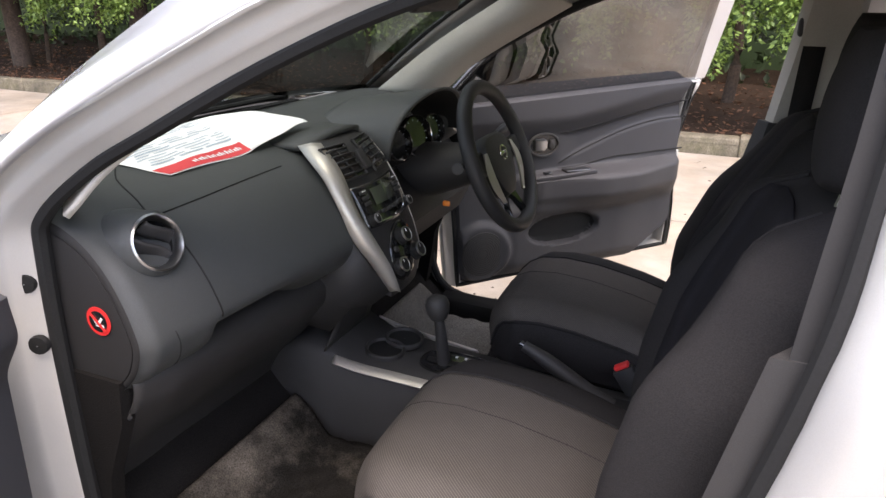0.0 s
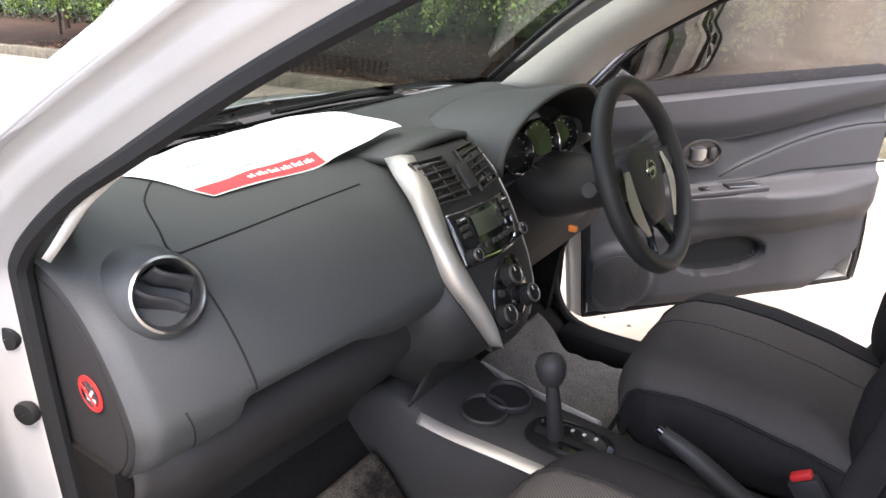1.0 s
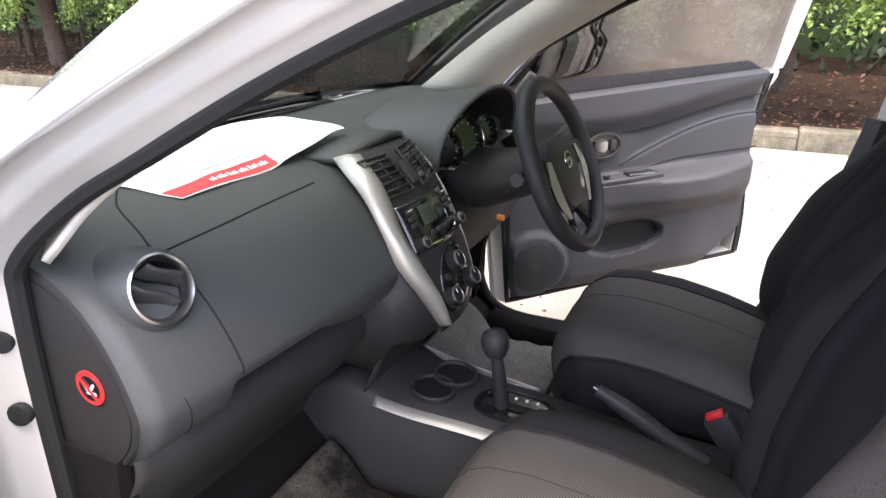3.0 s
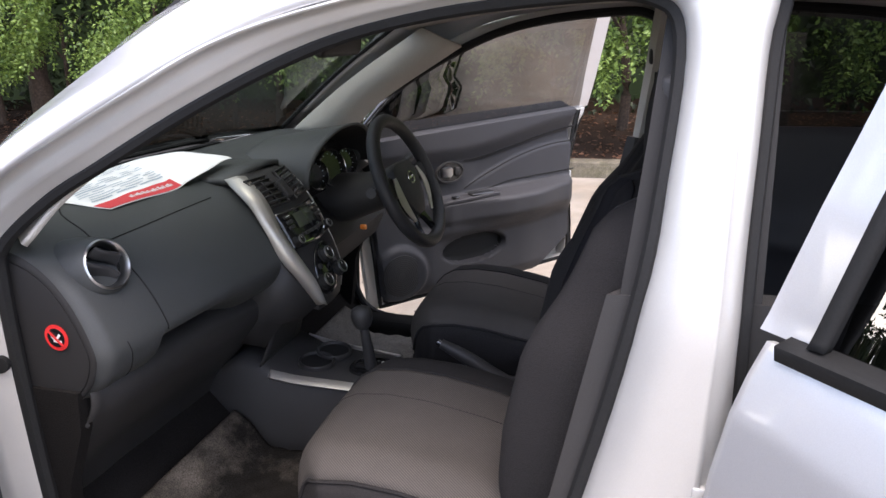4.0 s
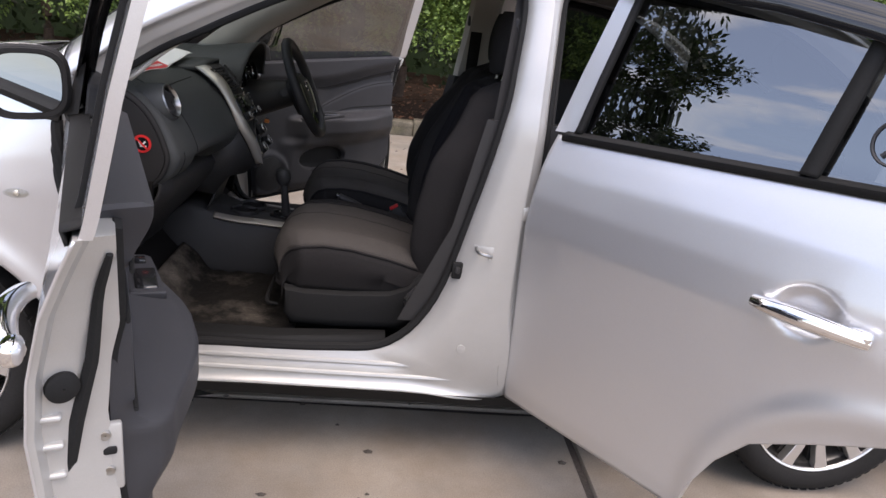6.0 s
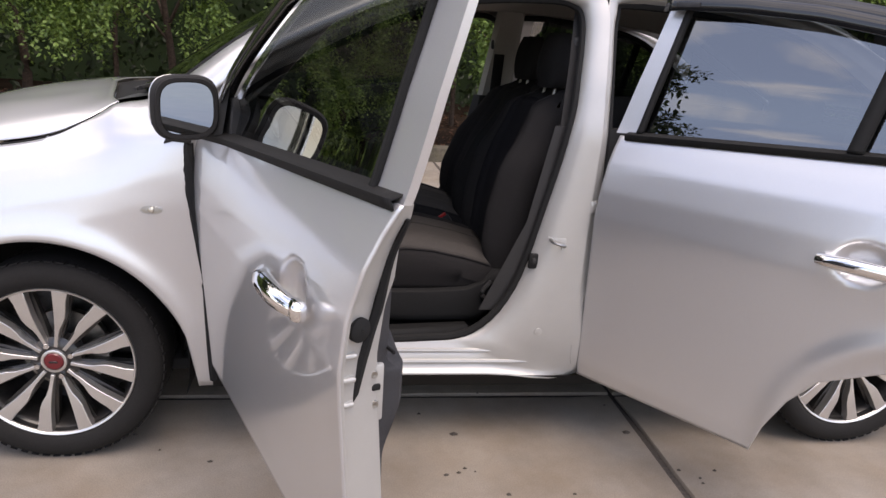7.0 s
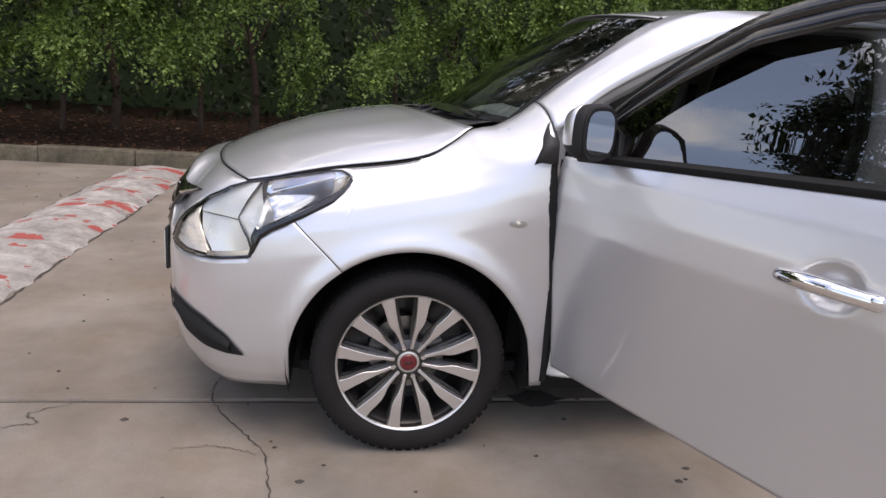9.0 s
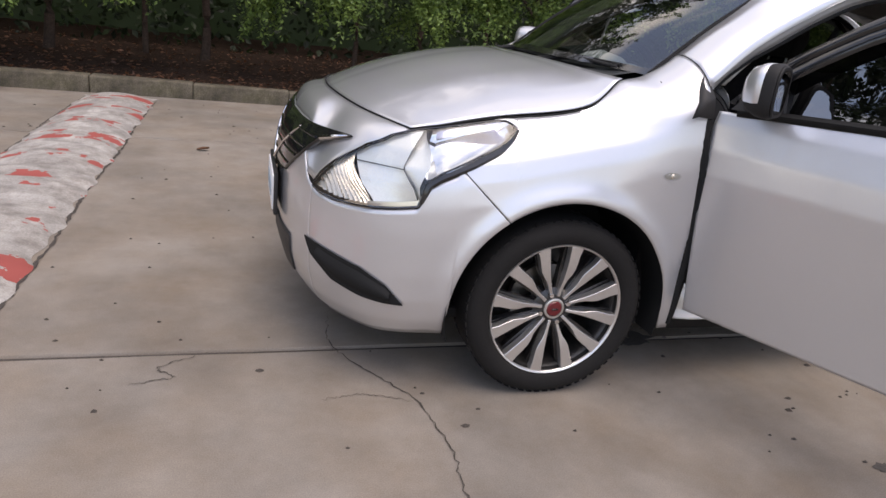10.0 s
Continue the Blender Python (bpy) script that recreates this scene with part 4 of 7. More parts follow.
FRONT = [((0.415, 1.062), (0.500, 1.072)), ((0.508, 1.15), (0.60, 1.150)), ((0.60, 1.212), (0.71, 1.21)), ((0.78, 1.308), (0.88, 1.30)), ((0.96, 1.39), (1.06, 1.375)), ((1.2, 1.442), (1.22, 1.41)), ((1.4, 1.455), (1.40, 1.425)), ((1.56, 1.456), (1.50, 1.42)), ((1.604, 1.40), (1.540, 1.37)), ((1.599, 1.2), (1.528, 1.2)), ((1.595, 1.05), (1.506, 1.05)), ((1.59, 0.8), (1.450, 0.80)), ((1.59, 0.55), (1.372, 0.53)), ((1.61, 0.25), (1.25, 0.385)), ((1.3, 0.25), (1.08, 0.356)), ((0.85, 0.25), (0.80, 0.350)), ((0.50, 0.25), (0.57, 0.362)), ((0.42, 0.34), (0.492, 0.48)), ((0.39, 0.70), (0.474, 0.75)), ((0.398, 0.95), (0.476, 1.0))]
REAR = [((1.590, 1.05), (1.625, 1.05)), ((1.595, 1.25), (1.632, 1.25)), ((1.598, 1.40), (1.645, 1.395)), ((1.66, 1.462), (1.69, 1.43)), ((2.0, 1.452), (2.0, 1.415)), ((2.3, 1.41), (2.25, 1.37)), ((2.55, 1.30), (2.45, 1.26)), ((2.72, 1.15), (2.60, 1.12)), ((2.70, 0.95), (2.55, 0.92)), ((2.50, 0.77), (2.38, 0.78)), ((2.30, 0.5), (2.18, 0.55)), ((2.2, 0.25), (2.05, 0.44)), ((1.9, 0.235), (1.85, 0.42)), ((1.604, 0.25), (1.74, 0.44)), ((1.584, 0.55), (1.66, 0.6)), ((1.585, 0.8), (1.632, 0.8))]


def closed_curve(pts, n):
    m = len(pts)
    ext = pts[-2:] + pts + pts[:3]
    full = curve(ext, n * (len(ext) - 1))
    return full[2 * n:(2 + m) * n]


def aperture(pairs):
    deep = lambda x, z: 0.075 + 0.012 * smooth(0.56 - x, 0, 0.09) * smooth(1.12 - z, 0, 0.08)
    flat = lambda x: smooth(x, 1.48, 1.56) * (1 - smooth(x, 1.62, 1.72))
    outer = closed_curve([(x, yo(z), z) for (x, z), _ in pairs], 5)
    inner = closed_curve([(x, yo(z) + deep(x, z), z) for _, (x, z) in pairs], 5)
    rings = []
    for f, d in ((0, 0.0), (0.06, 0.008), (0.14, 0.022), (0.30, 0.030), (0.52, 0.036), (0.62, 0.044), (0.74, 0.056), (0.88, 0.064), (1.0, 0.075)):
        rings.append([Vector((o.x + (i.x - o.x) * f, yo(o.z) * (1 - f) + yo(i.z) * f + (d + (table(f, (0, 0.5, 0.8, 1), (0.020, 0.028, 0.040, 0.075)) - d) * flat(o.x)) * deep(i.x, i.z) / 0.075, o.z + (i.z - o.z) * f)) for o, i in zip(outer, inner)])
    return loft(rings, cap=False), inner


for flip in (False, True):
    for pairs in (FRONT, REAR):
        gm, seal = aperture(pairs)
        sl = sweep(seal, 0.013, 8, closed=True, up=(0, 1, 0))
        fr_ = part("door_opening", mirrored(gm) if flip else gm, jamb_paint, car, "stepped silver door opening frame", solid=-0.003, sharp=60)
        part("rubber_seal", mirrored(sl) if flip else sl, rubber, fr_, "black rubber door seal")


# ---- wheels ----
def spoke(side):
    """One machined spoke: narrow at the hub, flaring with a swept flank to the rim."""
    r = [0.045, 0.065, 0.09, 0.11, 0.13, 0.15, 0.175, 0.20, 0.2255]
    w0 = [0.0055, 0.0050, 0.0055, 0.0062, 0.0080, 0.010, 0.0135, 0.0175, 0.022]
    w1 = [0.0055, 0.0050, 0.0060, 0.0090, 0.0165, 0.0205, 0.0200, 0.0185, 0.021]
    w0, w1 = ([-a for a in w0], w1) if side > 0 else ([-a for a in w1], w0)
    h = [0.008, 0.010, 0.013, 0.016, 0.019, 0.021, 0.023, 0.024, 0.025]
    A = [[(a, lo * 1.0, z), (a, hi, z), (a, hi, z - 0.03), (a, lo, z - 0.03)] for a, lo, hi, z in zip(r, w0, w1, h)]
    return loft(A)


wheel = new("wheel")
wheel.parent = car
tyre_prof = [(0.215, -0.085), (0.240, -0.098), (0.27, -0.103), (0.295, -0.092), (0.306, -0.078), (0.310, -0.05), (0.311, 0.0), (0.310, 0.05), (0.306, 0.078), (0.295, 0.092), (0.275, 0.103), (0.245, 0.098), (0.233, 0.088), (0.225, 0.07), (0.215, 0.03)]
tyre = part("tyre", lathe(tyre_prof, None, 72), tyre_rubber, wheel, "black rubber tyre", sharp=50)
tread = []
for k in range(64):
    a = k * math.tau / 64
    for sx, dz in ((1, 0.070), (-1, -0.070)):
        tread.append(rbox((0, 0, 0), (0.004, 0.019, 0.022), 0, 1, None))
        tread[-1] = moved(tread[-1], Matrix.Rotation(a + 0.05 * sx, 4, "Z") @ Matrix.Translation((0.3085, 0, dz)))
tagged(part("tread", merge(*tread), tyre_rubber, tyre), kind="stuff")
part("barrel", lathe([(0.233, 0.078), (0.229, 0.066), (0.219, 0.058), (0.21, 0.02), (0.196, -0.08), (0.06, -0.07), (0.001, -0.07)], None, 56), rim_black, wheel, "dark inner rim", sharp=60)
part("rim_lip", lathe([(0.228, 0.082), (0.233, 0.087), (0.231, 0.091), (0.2265, 0.090), (0.224, 0.080)], None, 72), machined, wheel, "bright machined rim lip", sharp=70)
part("hub", lathe([(0.075, 0.02), (0.07, 0.052), (0.058, 0.060), (0.04, 0.064), (0.001, 0.064)], None, 32), rim_black, wheel)
part("hub_face", lathe([(0.036, 0.060), (0.0355, 0.0705), (0.034, 0.0715), (0.028, 0.0715), (0.027, 0.066)], None, 40), machined, wheel, "bright machined hub face", sharp=50)
for k in range(12):
    part("spoke", moved(spoke(1 if k % 2 else -1), Matrix.Rotation(k * math.tau / 12 + 0.35, 4, "Z") @ Matrix.Translation((0, 0, 0.062))), machined, wheel, sharp=30, bevel=0.0015)
for k in range(12):
    part("dark_web", moved(loft([[(0.05, -0.009, 0.052), (0.05, 0.009, 0.052), (0.05, 0.009, 0.02), (0.05, -0.009, 0.02)], [(0.13, -0.019, 0.050), (0.13, 0.019, 0.050), (0.13, 0.016, 0.02), (0.13, -0.016, 0.02)], [(0.218, -0.026, 0.050), (0.218, 0.026, 0.050), (0.218, 0.022, 0.02), (0.218, -0.022, 0.02)]]), Matrix.Rotation(k * math.tau / 12 + 0.35, 4, "Z")), rim_black, wheel, sharp=30)
part("brake_disc", lathe([(0.05, -0.02), (0.125, -0.02), (0.128, -0.026), (0.128, -0.04), (0.05, -0.04)], None, 40), steel, wheel, "dull steel brake disc")
for k in range(4):
    part("wheel_nut", lathe([(0.010, 0.04), (0.010, 0.068), (0.008, 0.073), (0.001, 0.073)], Matrix.Rotation(k * math.tau / 4 + 0.35, 4, "Z") @ Matrix.Translation((0.05, 0, 0)), 6), chrome, wheel, "chrome wheel nut")
cap_red = material("dark_red_cap", (0.13, 0.009, 0.013), rough=0.35, coat=0.4)
cp = part("centre_cap", lathe([(0.027, 0.05), (0.027, 0.070), (0.023, 0.0745), (0.001, 0.076)], None, 32), cap_red, wheel, "dark red domed centre cap")
part("badge_bar", rbox((0, 0, 0.0765), (0.024, 0.006, 0.002), 0.0008, 1), gloss_black, cp)
W0 = pose(0, -0.735, 0.310, 90, 0, 0)
wheel.matrix_local = W0
copy_thing(wheel, pose(2.6, -0.735, 0.310, 90, 40, 0))
copy_thing(wheel, pose(0, 0.735, 0.310, -90, 0, 0))
copy_thing(wheel, pose(2.6, 0.735, 0.310, -90, 20, 0))


# ---- doors ----
def belt(x):
    return 0.998 + 0.052 * (x - 0.5)


def window_top(x):
    return table(x, (0.50, 0.60, 0.70, 0.80, 0.98, 1.2, 1.4, 1.56, 1.64), (1.03, 1.145, 1.218, 1.285, 1.38, 1.428, 1.442, 1.44, 1.425))


def lean(z):
    """Outer face of the window frame, leaning in above the belt."""
    return table(z, (0.98, 1.07, 1.2, 1.40, 1.46), (-0.80, -0.770, -0.742, -0.688, -0.668))


def strip_between(a, b, off=0.0, n=40):
    """A face between two lines given as (x, z), on the window frame's leaning plane."""
    ca = curve([(x, 0, z) for x, z in a], n)
    cb = curve([(x, 0, z) for x, z in b], n)
    return loft([[Vector((p.x, lean(p.z) - off, p.z)) for p in ca], [Vector((p.x, lean(p.z) - off, p.z)) for p in cb]], cap=False, closed=False)


def frame_bar(a, b, off=0.0, thick=0.014, n=40):
    """A flat bar with square edges between two such lines."""
    ca = curve([(x, 0, z) for x, z in a], n)
    cb = curve([(x, 0, z) for x, z in b], n)
    return loft([[Vector((q.x, lean(q.z) - off + d, q.z)) for q, d in ((p, 0), (r, 0), (r, thick), (p, thick))] for p, r in zip(ca, cb)])


def door_shell(xf, xr, zb, zt, n=110, m=74, deep=0.05):
    def outer(u, v):
        zl = zb(0) + (zt(0.5) - zb(0)) * v
        x = xf(zl) + (xr(zl) - xf(zl)) * u
        return flank(x, zb(u) + (zt(x) - zb(u)) * v)
    global DENT
    DENT = True
    o = grid(outer, n, m)
    DENT = False
    rim = [i * (m + 1) for i in range(n + 1)] + [n * (m + 1) + j for j in range(1, m + 1)] + [i * (m + 1) + m for i in range(n - 1, -1, -1)] + [j for j in range(m - 1, 0, -1)]
    loop = [o[0][i] for i in rim]
    c = sum(loop, Vector()) / len(loop)
    def ring(d, s):
        return [Vector((p.x + (c.x - p.x) * s * (3.0 if p.x > c.x + 0.3 else 1.0), max(p.y, min(p.y + d, -0.744)), p.z + (c.z - p.z) * s)) for p in loop]
    sides = loft([ring(0.0, 0.0), ring(0.010, 0.004), ring(0.016, 0.016), ring(0.050, 0.024), ring(deep, 0.036)], cap=False)
    return o, sides, ring(deep, 0.05)


HINGE = Vector((0.45, -0.80, 0))
F_FRONT = lambda z: table(z, (0.25, 0.45, 0.75, 0.95, 1.02), (0.512, 0.497, 0.480, 0.470, 0.476))
F_REAR = lambda z: table(z, (0.25, 0.40, 0.55, 0.70, 0.85, 0.95, 1.07), (1.565, 1.578, 1.574, 1.570, 1.580, 1.602, 1.645))


def arm_z(x):
    return 0.738 + 0.02 * (x - 0.85)


def arc_high(x):
    return 0.884 + 0.092 * smooth(x, 0.86, 1.55)


def arc_low(x):
    return 0.760 + 0.150 * math.sin(math.pi / 2 * min(1.0, max(0.0, (x - 0.90) / 0.56)))


def trim_height(x, z):
    """How far the inner lining stands into the cabin."""
    h = 0.030 * smooth(z, arc_high(x) - 0.01, arc_high(x) + 0.07)
    za = arm_z(x)
    arm = smooth(x, 0.72, 0.84) * smooth(1.54 - x, 0, 0.10)
    h += (0.062 + 0.048 * smooth(x, 0.86, 1.12) - 0.065 * smooth(x, 1.2, 1.5)) * arm * (smooth(z, za - 0.17, za - 0.07) - smooth(z, za - 0.012, za + 0.020))
    h -= 0.012 * (smooth(z, arc_low(x) - 0.004, arc_low(x) + 0.012) - smooth(z, arc_high(x) - 0.014, arc_high(x) + 0.004)) * smooth(x, 0.92, 1.02)
    h += 0.028 * smooth(x, 0.66, 0.76) * (1 - smooth(x, 1.20, 1.42)) * (smooth(z, 0.35, 0.41) - smooth(z, 0.60, 0.65))
    e = ((x - 0.96) / 0.158) ** 2 + ((z - 0.525 - 0.02 * (x - 0.96)) / 0.062) ** 2
    h -= 0.034 * (1 - smooth(e, 0.78, 1.05))
    h += 0.024 * (1 - smooth(math.hypot(x - 0.615, z - 0.468), 0.100, 0.125))
    return h


def on_lining(x, z, off=0.0):
    return Vector((x, -0.80 + 0.052 + 0.018 + trim_height(x, z) + off, z))


def lining(mat, parent, flip, at):
    def edge(z):
        return F_FRONT(z) + 0.025 + 0.03 * smooth(0.42 - z, 0, 0.1), F_REAR(z) - 0.070 - 0.19 * smooth(0.50 - z, 0, 0.16) - 0.05 * smooth(z, 0.84, 1.0)
    def face(u, v):
        z = 0.345 + (belt(1.0) + 0.005 - 0.345) * v
        a, b = edge(z)
        x = a + (b - a) * u
        z = 0.345 + (belt(x) + 0.004 - 0.345) * v
        rim = smooth(min(u, 1 - u), 0, 0.02) * smooth(v, 0, 0.03)
        return Vector((x, -0.80 + 0.052 + (0.018 + trim_height(x, z)) * rim - 0.012 * (1 - rim), z)) - HINGE
    top = [face(k / 110, 1.0) for k in range(111)]
    g = merge(grid(face, 110, 90), loft([top, [p + Vector((0, -0.012, 0.006)) for p in top], [Vector((p.x, -0.772 - HINGE.y, p.z + 0.004)) for p in top]], cap=False, closed=False))
    return part("inner_lining", mirrored(g) if flip else g, mat, parent, "padded dark grey door lining", sharp=50)


def make_front_door(flip, angle, driver):
    mk = (lambda g: mirrored(g)) if flip else (lambda g: g)
    loc = lambda g: mk(moved(g, Matrix.Translation(-HINGE)))
    hinge = Vector((HINGE.x, -HINGE.y if flip else HINGE.y, 0))
    at = Matrix.Translation(hinge) @ Matrix.Rotation(radians(angle if flip else -angle), 4, "Z")
    outer, sides, inner = door_shell(F_FRONT, F_REAR, lambda u: 0.325 + 0.035 * u, belt, deep=0.086)
    door = part("front_door", loc(outer), paint, car, "silver front door standing wide open", solid=0.003, at=at, sharp=60)
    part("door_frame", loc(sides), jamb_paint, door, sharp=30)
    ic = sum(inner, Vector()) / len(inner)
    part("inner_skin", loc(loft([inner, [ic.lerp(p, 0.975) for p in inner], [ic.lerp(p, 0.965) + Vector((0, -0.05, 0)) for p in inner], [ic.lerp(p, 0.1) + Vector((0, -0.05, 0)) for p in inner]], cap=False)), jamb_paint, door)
    part("door_seal", loc(sweep(inner[::2], 0.009, 6, closed=True, up=(0, 1, 0))), rubber, door, "black rubber seal round the door")
    # weather strips, glass and window frame
    xs = [0.535 + 1.068 * k / 30 for k in range(31)]
    strip = loft([[Vector((x, flank(x, belt(x) - 0.004, 0.006).y, belt(x) - 0.010)) for x in xs], [Vector((x, flank(x, belt(x), 0.012).y, belt(x) + 0.007)) for x in xs], [Vector((x, lean(belt(x) + 0.02) + 0.006, belt(x) + 0.016)) for x in xs]], cap=False, closed=False)
    part("waist_seal", loc(strip), rubber, door, "black rubber waist seal", solid=0.004)
    glass = grid(lambda u, v: (lambda x: Vector((x, 0, belt(x) + (window_top(x) - 0.012 - belt(x)) * v)))(0.53 + 1.03 * u), 40, 12)
    glass = [Vector((p.x, lean(p.z) + 0.014, p.z)) for p in glass[0]], glass[1]
    part("window_glass", loc(glass), window_tint, door, "dark tinted side window")
    outl = [(0.49, 1.018), (0.60, 1.147), (0.70, 1.220), (0.80, 1.287), (0.98, 1.384), (1.2, 1.432), (1.4, 1.447), (1.60, 1.44)]
    inl = [(0.53, 1.010), (0.63, 1.135), (0.72, 1.203), (0.82, 1.266), (0.99, 1.352), (1.2, 1.398), (1.4, 1.412), (1.59, 1.405)]
    part("window_frame", loc(strip_between(outl, inl, 0.001)), gloss_black, door, "black upper window frame", solid=-0.028)
    part("pillar_cover", loc(frame_bar([(1.522, 1.050), (1.545, 1.20), (1.562, 1.40), (1.566, 1.445)], [(1.612, 1.054), (1.630, 1.20), (1.637, 1.40), (1.636, 1.445)], 0.004)), paint, door, "silver rear frame of the window", sharp=30)
    part("glass_run", loc(strip_between([(1.504, 1.05), (1.527, 1.20), (1.544, 1.41)], [(1.522, 1.050), (1.545, 1.20), (1.562, 1.41)], 0.0)), rubber, door, solid=-0.01)
    vis = []
    for k in range(41):
        x = 0.60 + 1.0 * k / 40
        zt = window_top(x) + 0.004
        vis.append([Vector((x, lean(zt) - 0.012, zt)), Vector((x + 0.01, lean(zt - 0.035) - 0.030, zt - 0.030)), Vector((x + 0.018, lean(zt - 0.07) - 0.036, zt - 0.062))])
    vg = loft([list(c) for c in zip(*vis)], cap=False, closed=False)
    part("rain_visor", loc(vg), gloss_black, door, "dark smoked rain visor", solid=0.003)
    # outside handle
    hz = 0.856
    hx = [1.245 + 0.20 * k / 16 for k in range(17)]
    bar = [flank(x, hz + 0.003 - 0.006 * ((x - 1.345) / 0.1) ** 2, 0.012 + 0.030 * math.sin(math.pi * min(1, max(0, (x - 1.24) / 0.21))) ** 0.5) for x in hx]
    h_ = part("door_handle", loc(sweep(bar, lambda f: 0.015 + 0.004 * math.sin(math.pi * f), 10, flat=1.0)), chrome, door, "chrome pull handle")
    part("lock_cap", loc(rbox(flank(1.440, hz - 0.002, 0.024), (0.045, 0.028, 0.034), 0.012, 3)), chrome, door)
    part("rubber_plug", loc(lathe([(0.019, -0.012), (0.019, 0.002), (0.016, 0.004), (0.001, 0.005)], Matrix.Translation((F_REAR(0.855) - 0.031, -0.807, 0.855)) @ Matrix.Rotation(radians(20), 4, "Z") @ pose(0, 0, 0, 0, 90, 0), 24)), rubber, door, "round black rubber plug")
    latch = part("latch", loc(rbox((F_REAR(0.72) - 0.062, -0.772, 0.725), (0.012, 0.050, 0.100), 0.004)), jamb_paint, door, "silver door latch plate")
    part("latch_slot", loc(rbox((F_REAR(0.72) - 0.058, -0.775, 0.737), (0.012, 0.042, 0.011), 0.003)), rubber, latch, "dark slot of the latch")
    es = [Vector((F_REAR(z) - 0.044 - 0.010 * smooth(z, 0.8, 1.0), table(z, (0.37, 0.667, 0.73, 0.80, 0.885, 0.976, 1.027), (-0.802, -0.812, -0.810, -0.796, -0.775, -0.764, -0.750)), z)) for z in [0.37 + 0.655 * k / 32 for k in range(33)]]
    part("edge_strip", loc(sweep(es, lambda f: 0.004 + 0.006 * math.sin(math.pi * f) ** 0.6, 6, up=(0, 1, 0))), rubber, door, "black rubber strip on the shut face")
    for y, z in ((-0.767, 0.761), (-0.764, 0.708), (-0.790, 0.690)):
        part("latch_screw", loc(lathe([(0.007, -0.006), (0.007, 0.002), (0.006, 0.004), (0.001, 0.003)], Matrix.Translation((F_REAR(0.72) - 0.055, y, z)) @ pose(0, 0, 0, 0, 90, 0), 12)), steel, latch)
    for z in (0.815, 0.775, 0.732):
        part("pressed_rib", loc(rbox((F_REAR(z) - 0.031, -0.826, z), (0.014, 0.032, 0.009), 0.004, 3)), jamb_paint, door)
    # mirror
    part("mirror_base", loc(loft([[(0.50, -0.806, 1.008), (0.635, -0.802, 1.012), (0.635, -0.78, 1.13), (0.56, -0.785, 1.085)], [(0.51, -0.83, 1.008), (0.63, -0.828, 1.012), (0.628, -0.80, 1.11), (0.56, -0.81, 1.075)]])), black_plastic, door, "black triangular mirror base")
    part("mirror_arm", loc(loft([[(0.545, -0.82, 1.02), (0.615, -0.82, 1.02), (0.61, -0.81, 1.065), (0.55, -0.81, 1.065)], [(0.575, -0.88, 1.03), (0.65, -0.88, 1.03), (0.645, -0.88, 1.07), (0.58, -0.88, 1.07)]])), black_plastic, door)
    rings = []
    for f, s in ((0.0, 0.93), (0.12, 1.0), (0.45, 0.96), (0.75, 0.80), (0.93, 0.52), (1.0, 0.15)):
        x = 0.678 - 0.090 * f
        rings.append([Vector((x - 0.022 * (1 - f) * s * math.copysign(abs(math.cos(a)) ** 0.62, math.cos(a)), -0.890 + 0.081 * s * math.copysign(abs(math.cos(a)) ** 0.62, math.cos(a)) - 0.006 * f, 1.084 + 0.078 * s * math.copysign(abs(math.sin(a)) ** 0.62, math.sin(a)))) for a in [k * math.tau / 32 for k in range(32)]])
    mh = part("door_mirror", loc(loft(rings)), dark_trim, door, "black door mirror housing with silver cap")
    cap_ = []
    for f, s in ((0.32, 0.985), (0.48, 0.97), (0.76, 0.82), (0.94, 0.54), (1.03, 0.16)):
        cap_.append([Vector((0.678 - 0.090 * f - 0.022 * (1 - f) * s * math.copysign(abs(math.cos(a)) ** 0.62, math.cos(a)), -0.890 + 0.081 * s * math.copysign(abs(math.cos(a)) ** 0.62, math.cos(a)) - 0.006 * f, max(1.084 - 0.036, 1.084 + 0.078 * s * math.copysign(abs(math.sin(a)) ** 0.62, math.sin(a))))) for a in [k * math.tau / 32 for k in range(32)]])
    part("mirror_cap", loc(loft(cap_, cap=False)), paint, mh, "silver mirror cap", solid=0.003)
    return door, loc


fdoor, floc = make_front_door(False, 68.5, False)
ddoor, dloc = make_front_door(True, 46.5, True)
for dr, lc in ((fdoor, floc), (ddoor, dloc)):
    rings = []
    for s, d in ((0.92, 0.0), (0.90, 0.005), (0.80, 0.005), (0.77, 0.001)):
        rings.append([Vector((0.680 + d - 0.022 * s * math.copysign(abs(math.cos(a)) ** 0.62, math.cos(a)), -0.890 + 0.081 * s * math.copysign(abs(math.cos(a)) ** 0.62, math.cos(a)), 1.084 + 0.078 * s * math.copysign(abs(math.sin(a)) ** 0.62, math.sin(a)))) for a in [k * math.tau / 32 for k in range(32)]])
    part("mirror_surround", lc(loft(rings)), dark_trim, dr)
    part("mirror_face", lc(loft([[Vector((p.x + 0.002, p.y, p.z)) for p in rings[-1]], [Vector((p.x + 0.004, p.y, p.z)) for p in rings[-1]]])), mirror_glass, dr, "mirror glass")


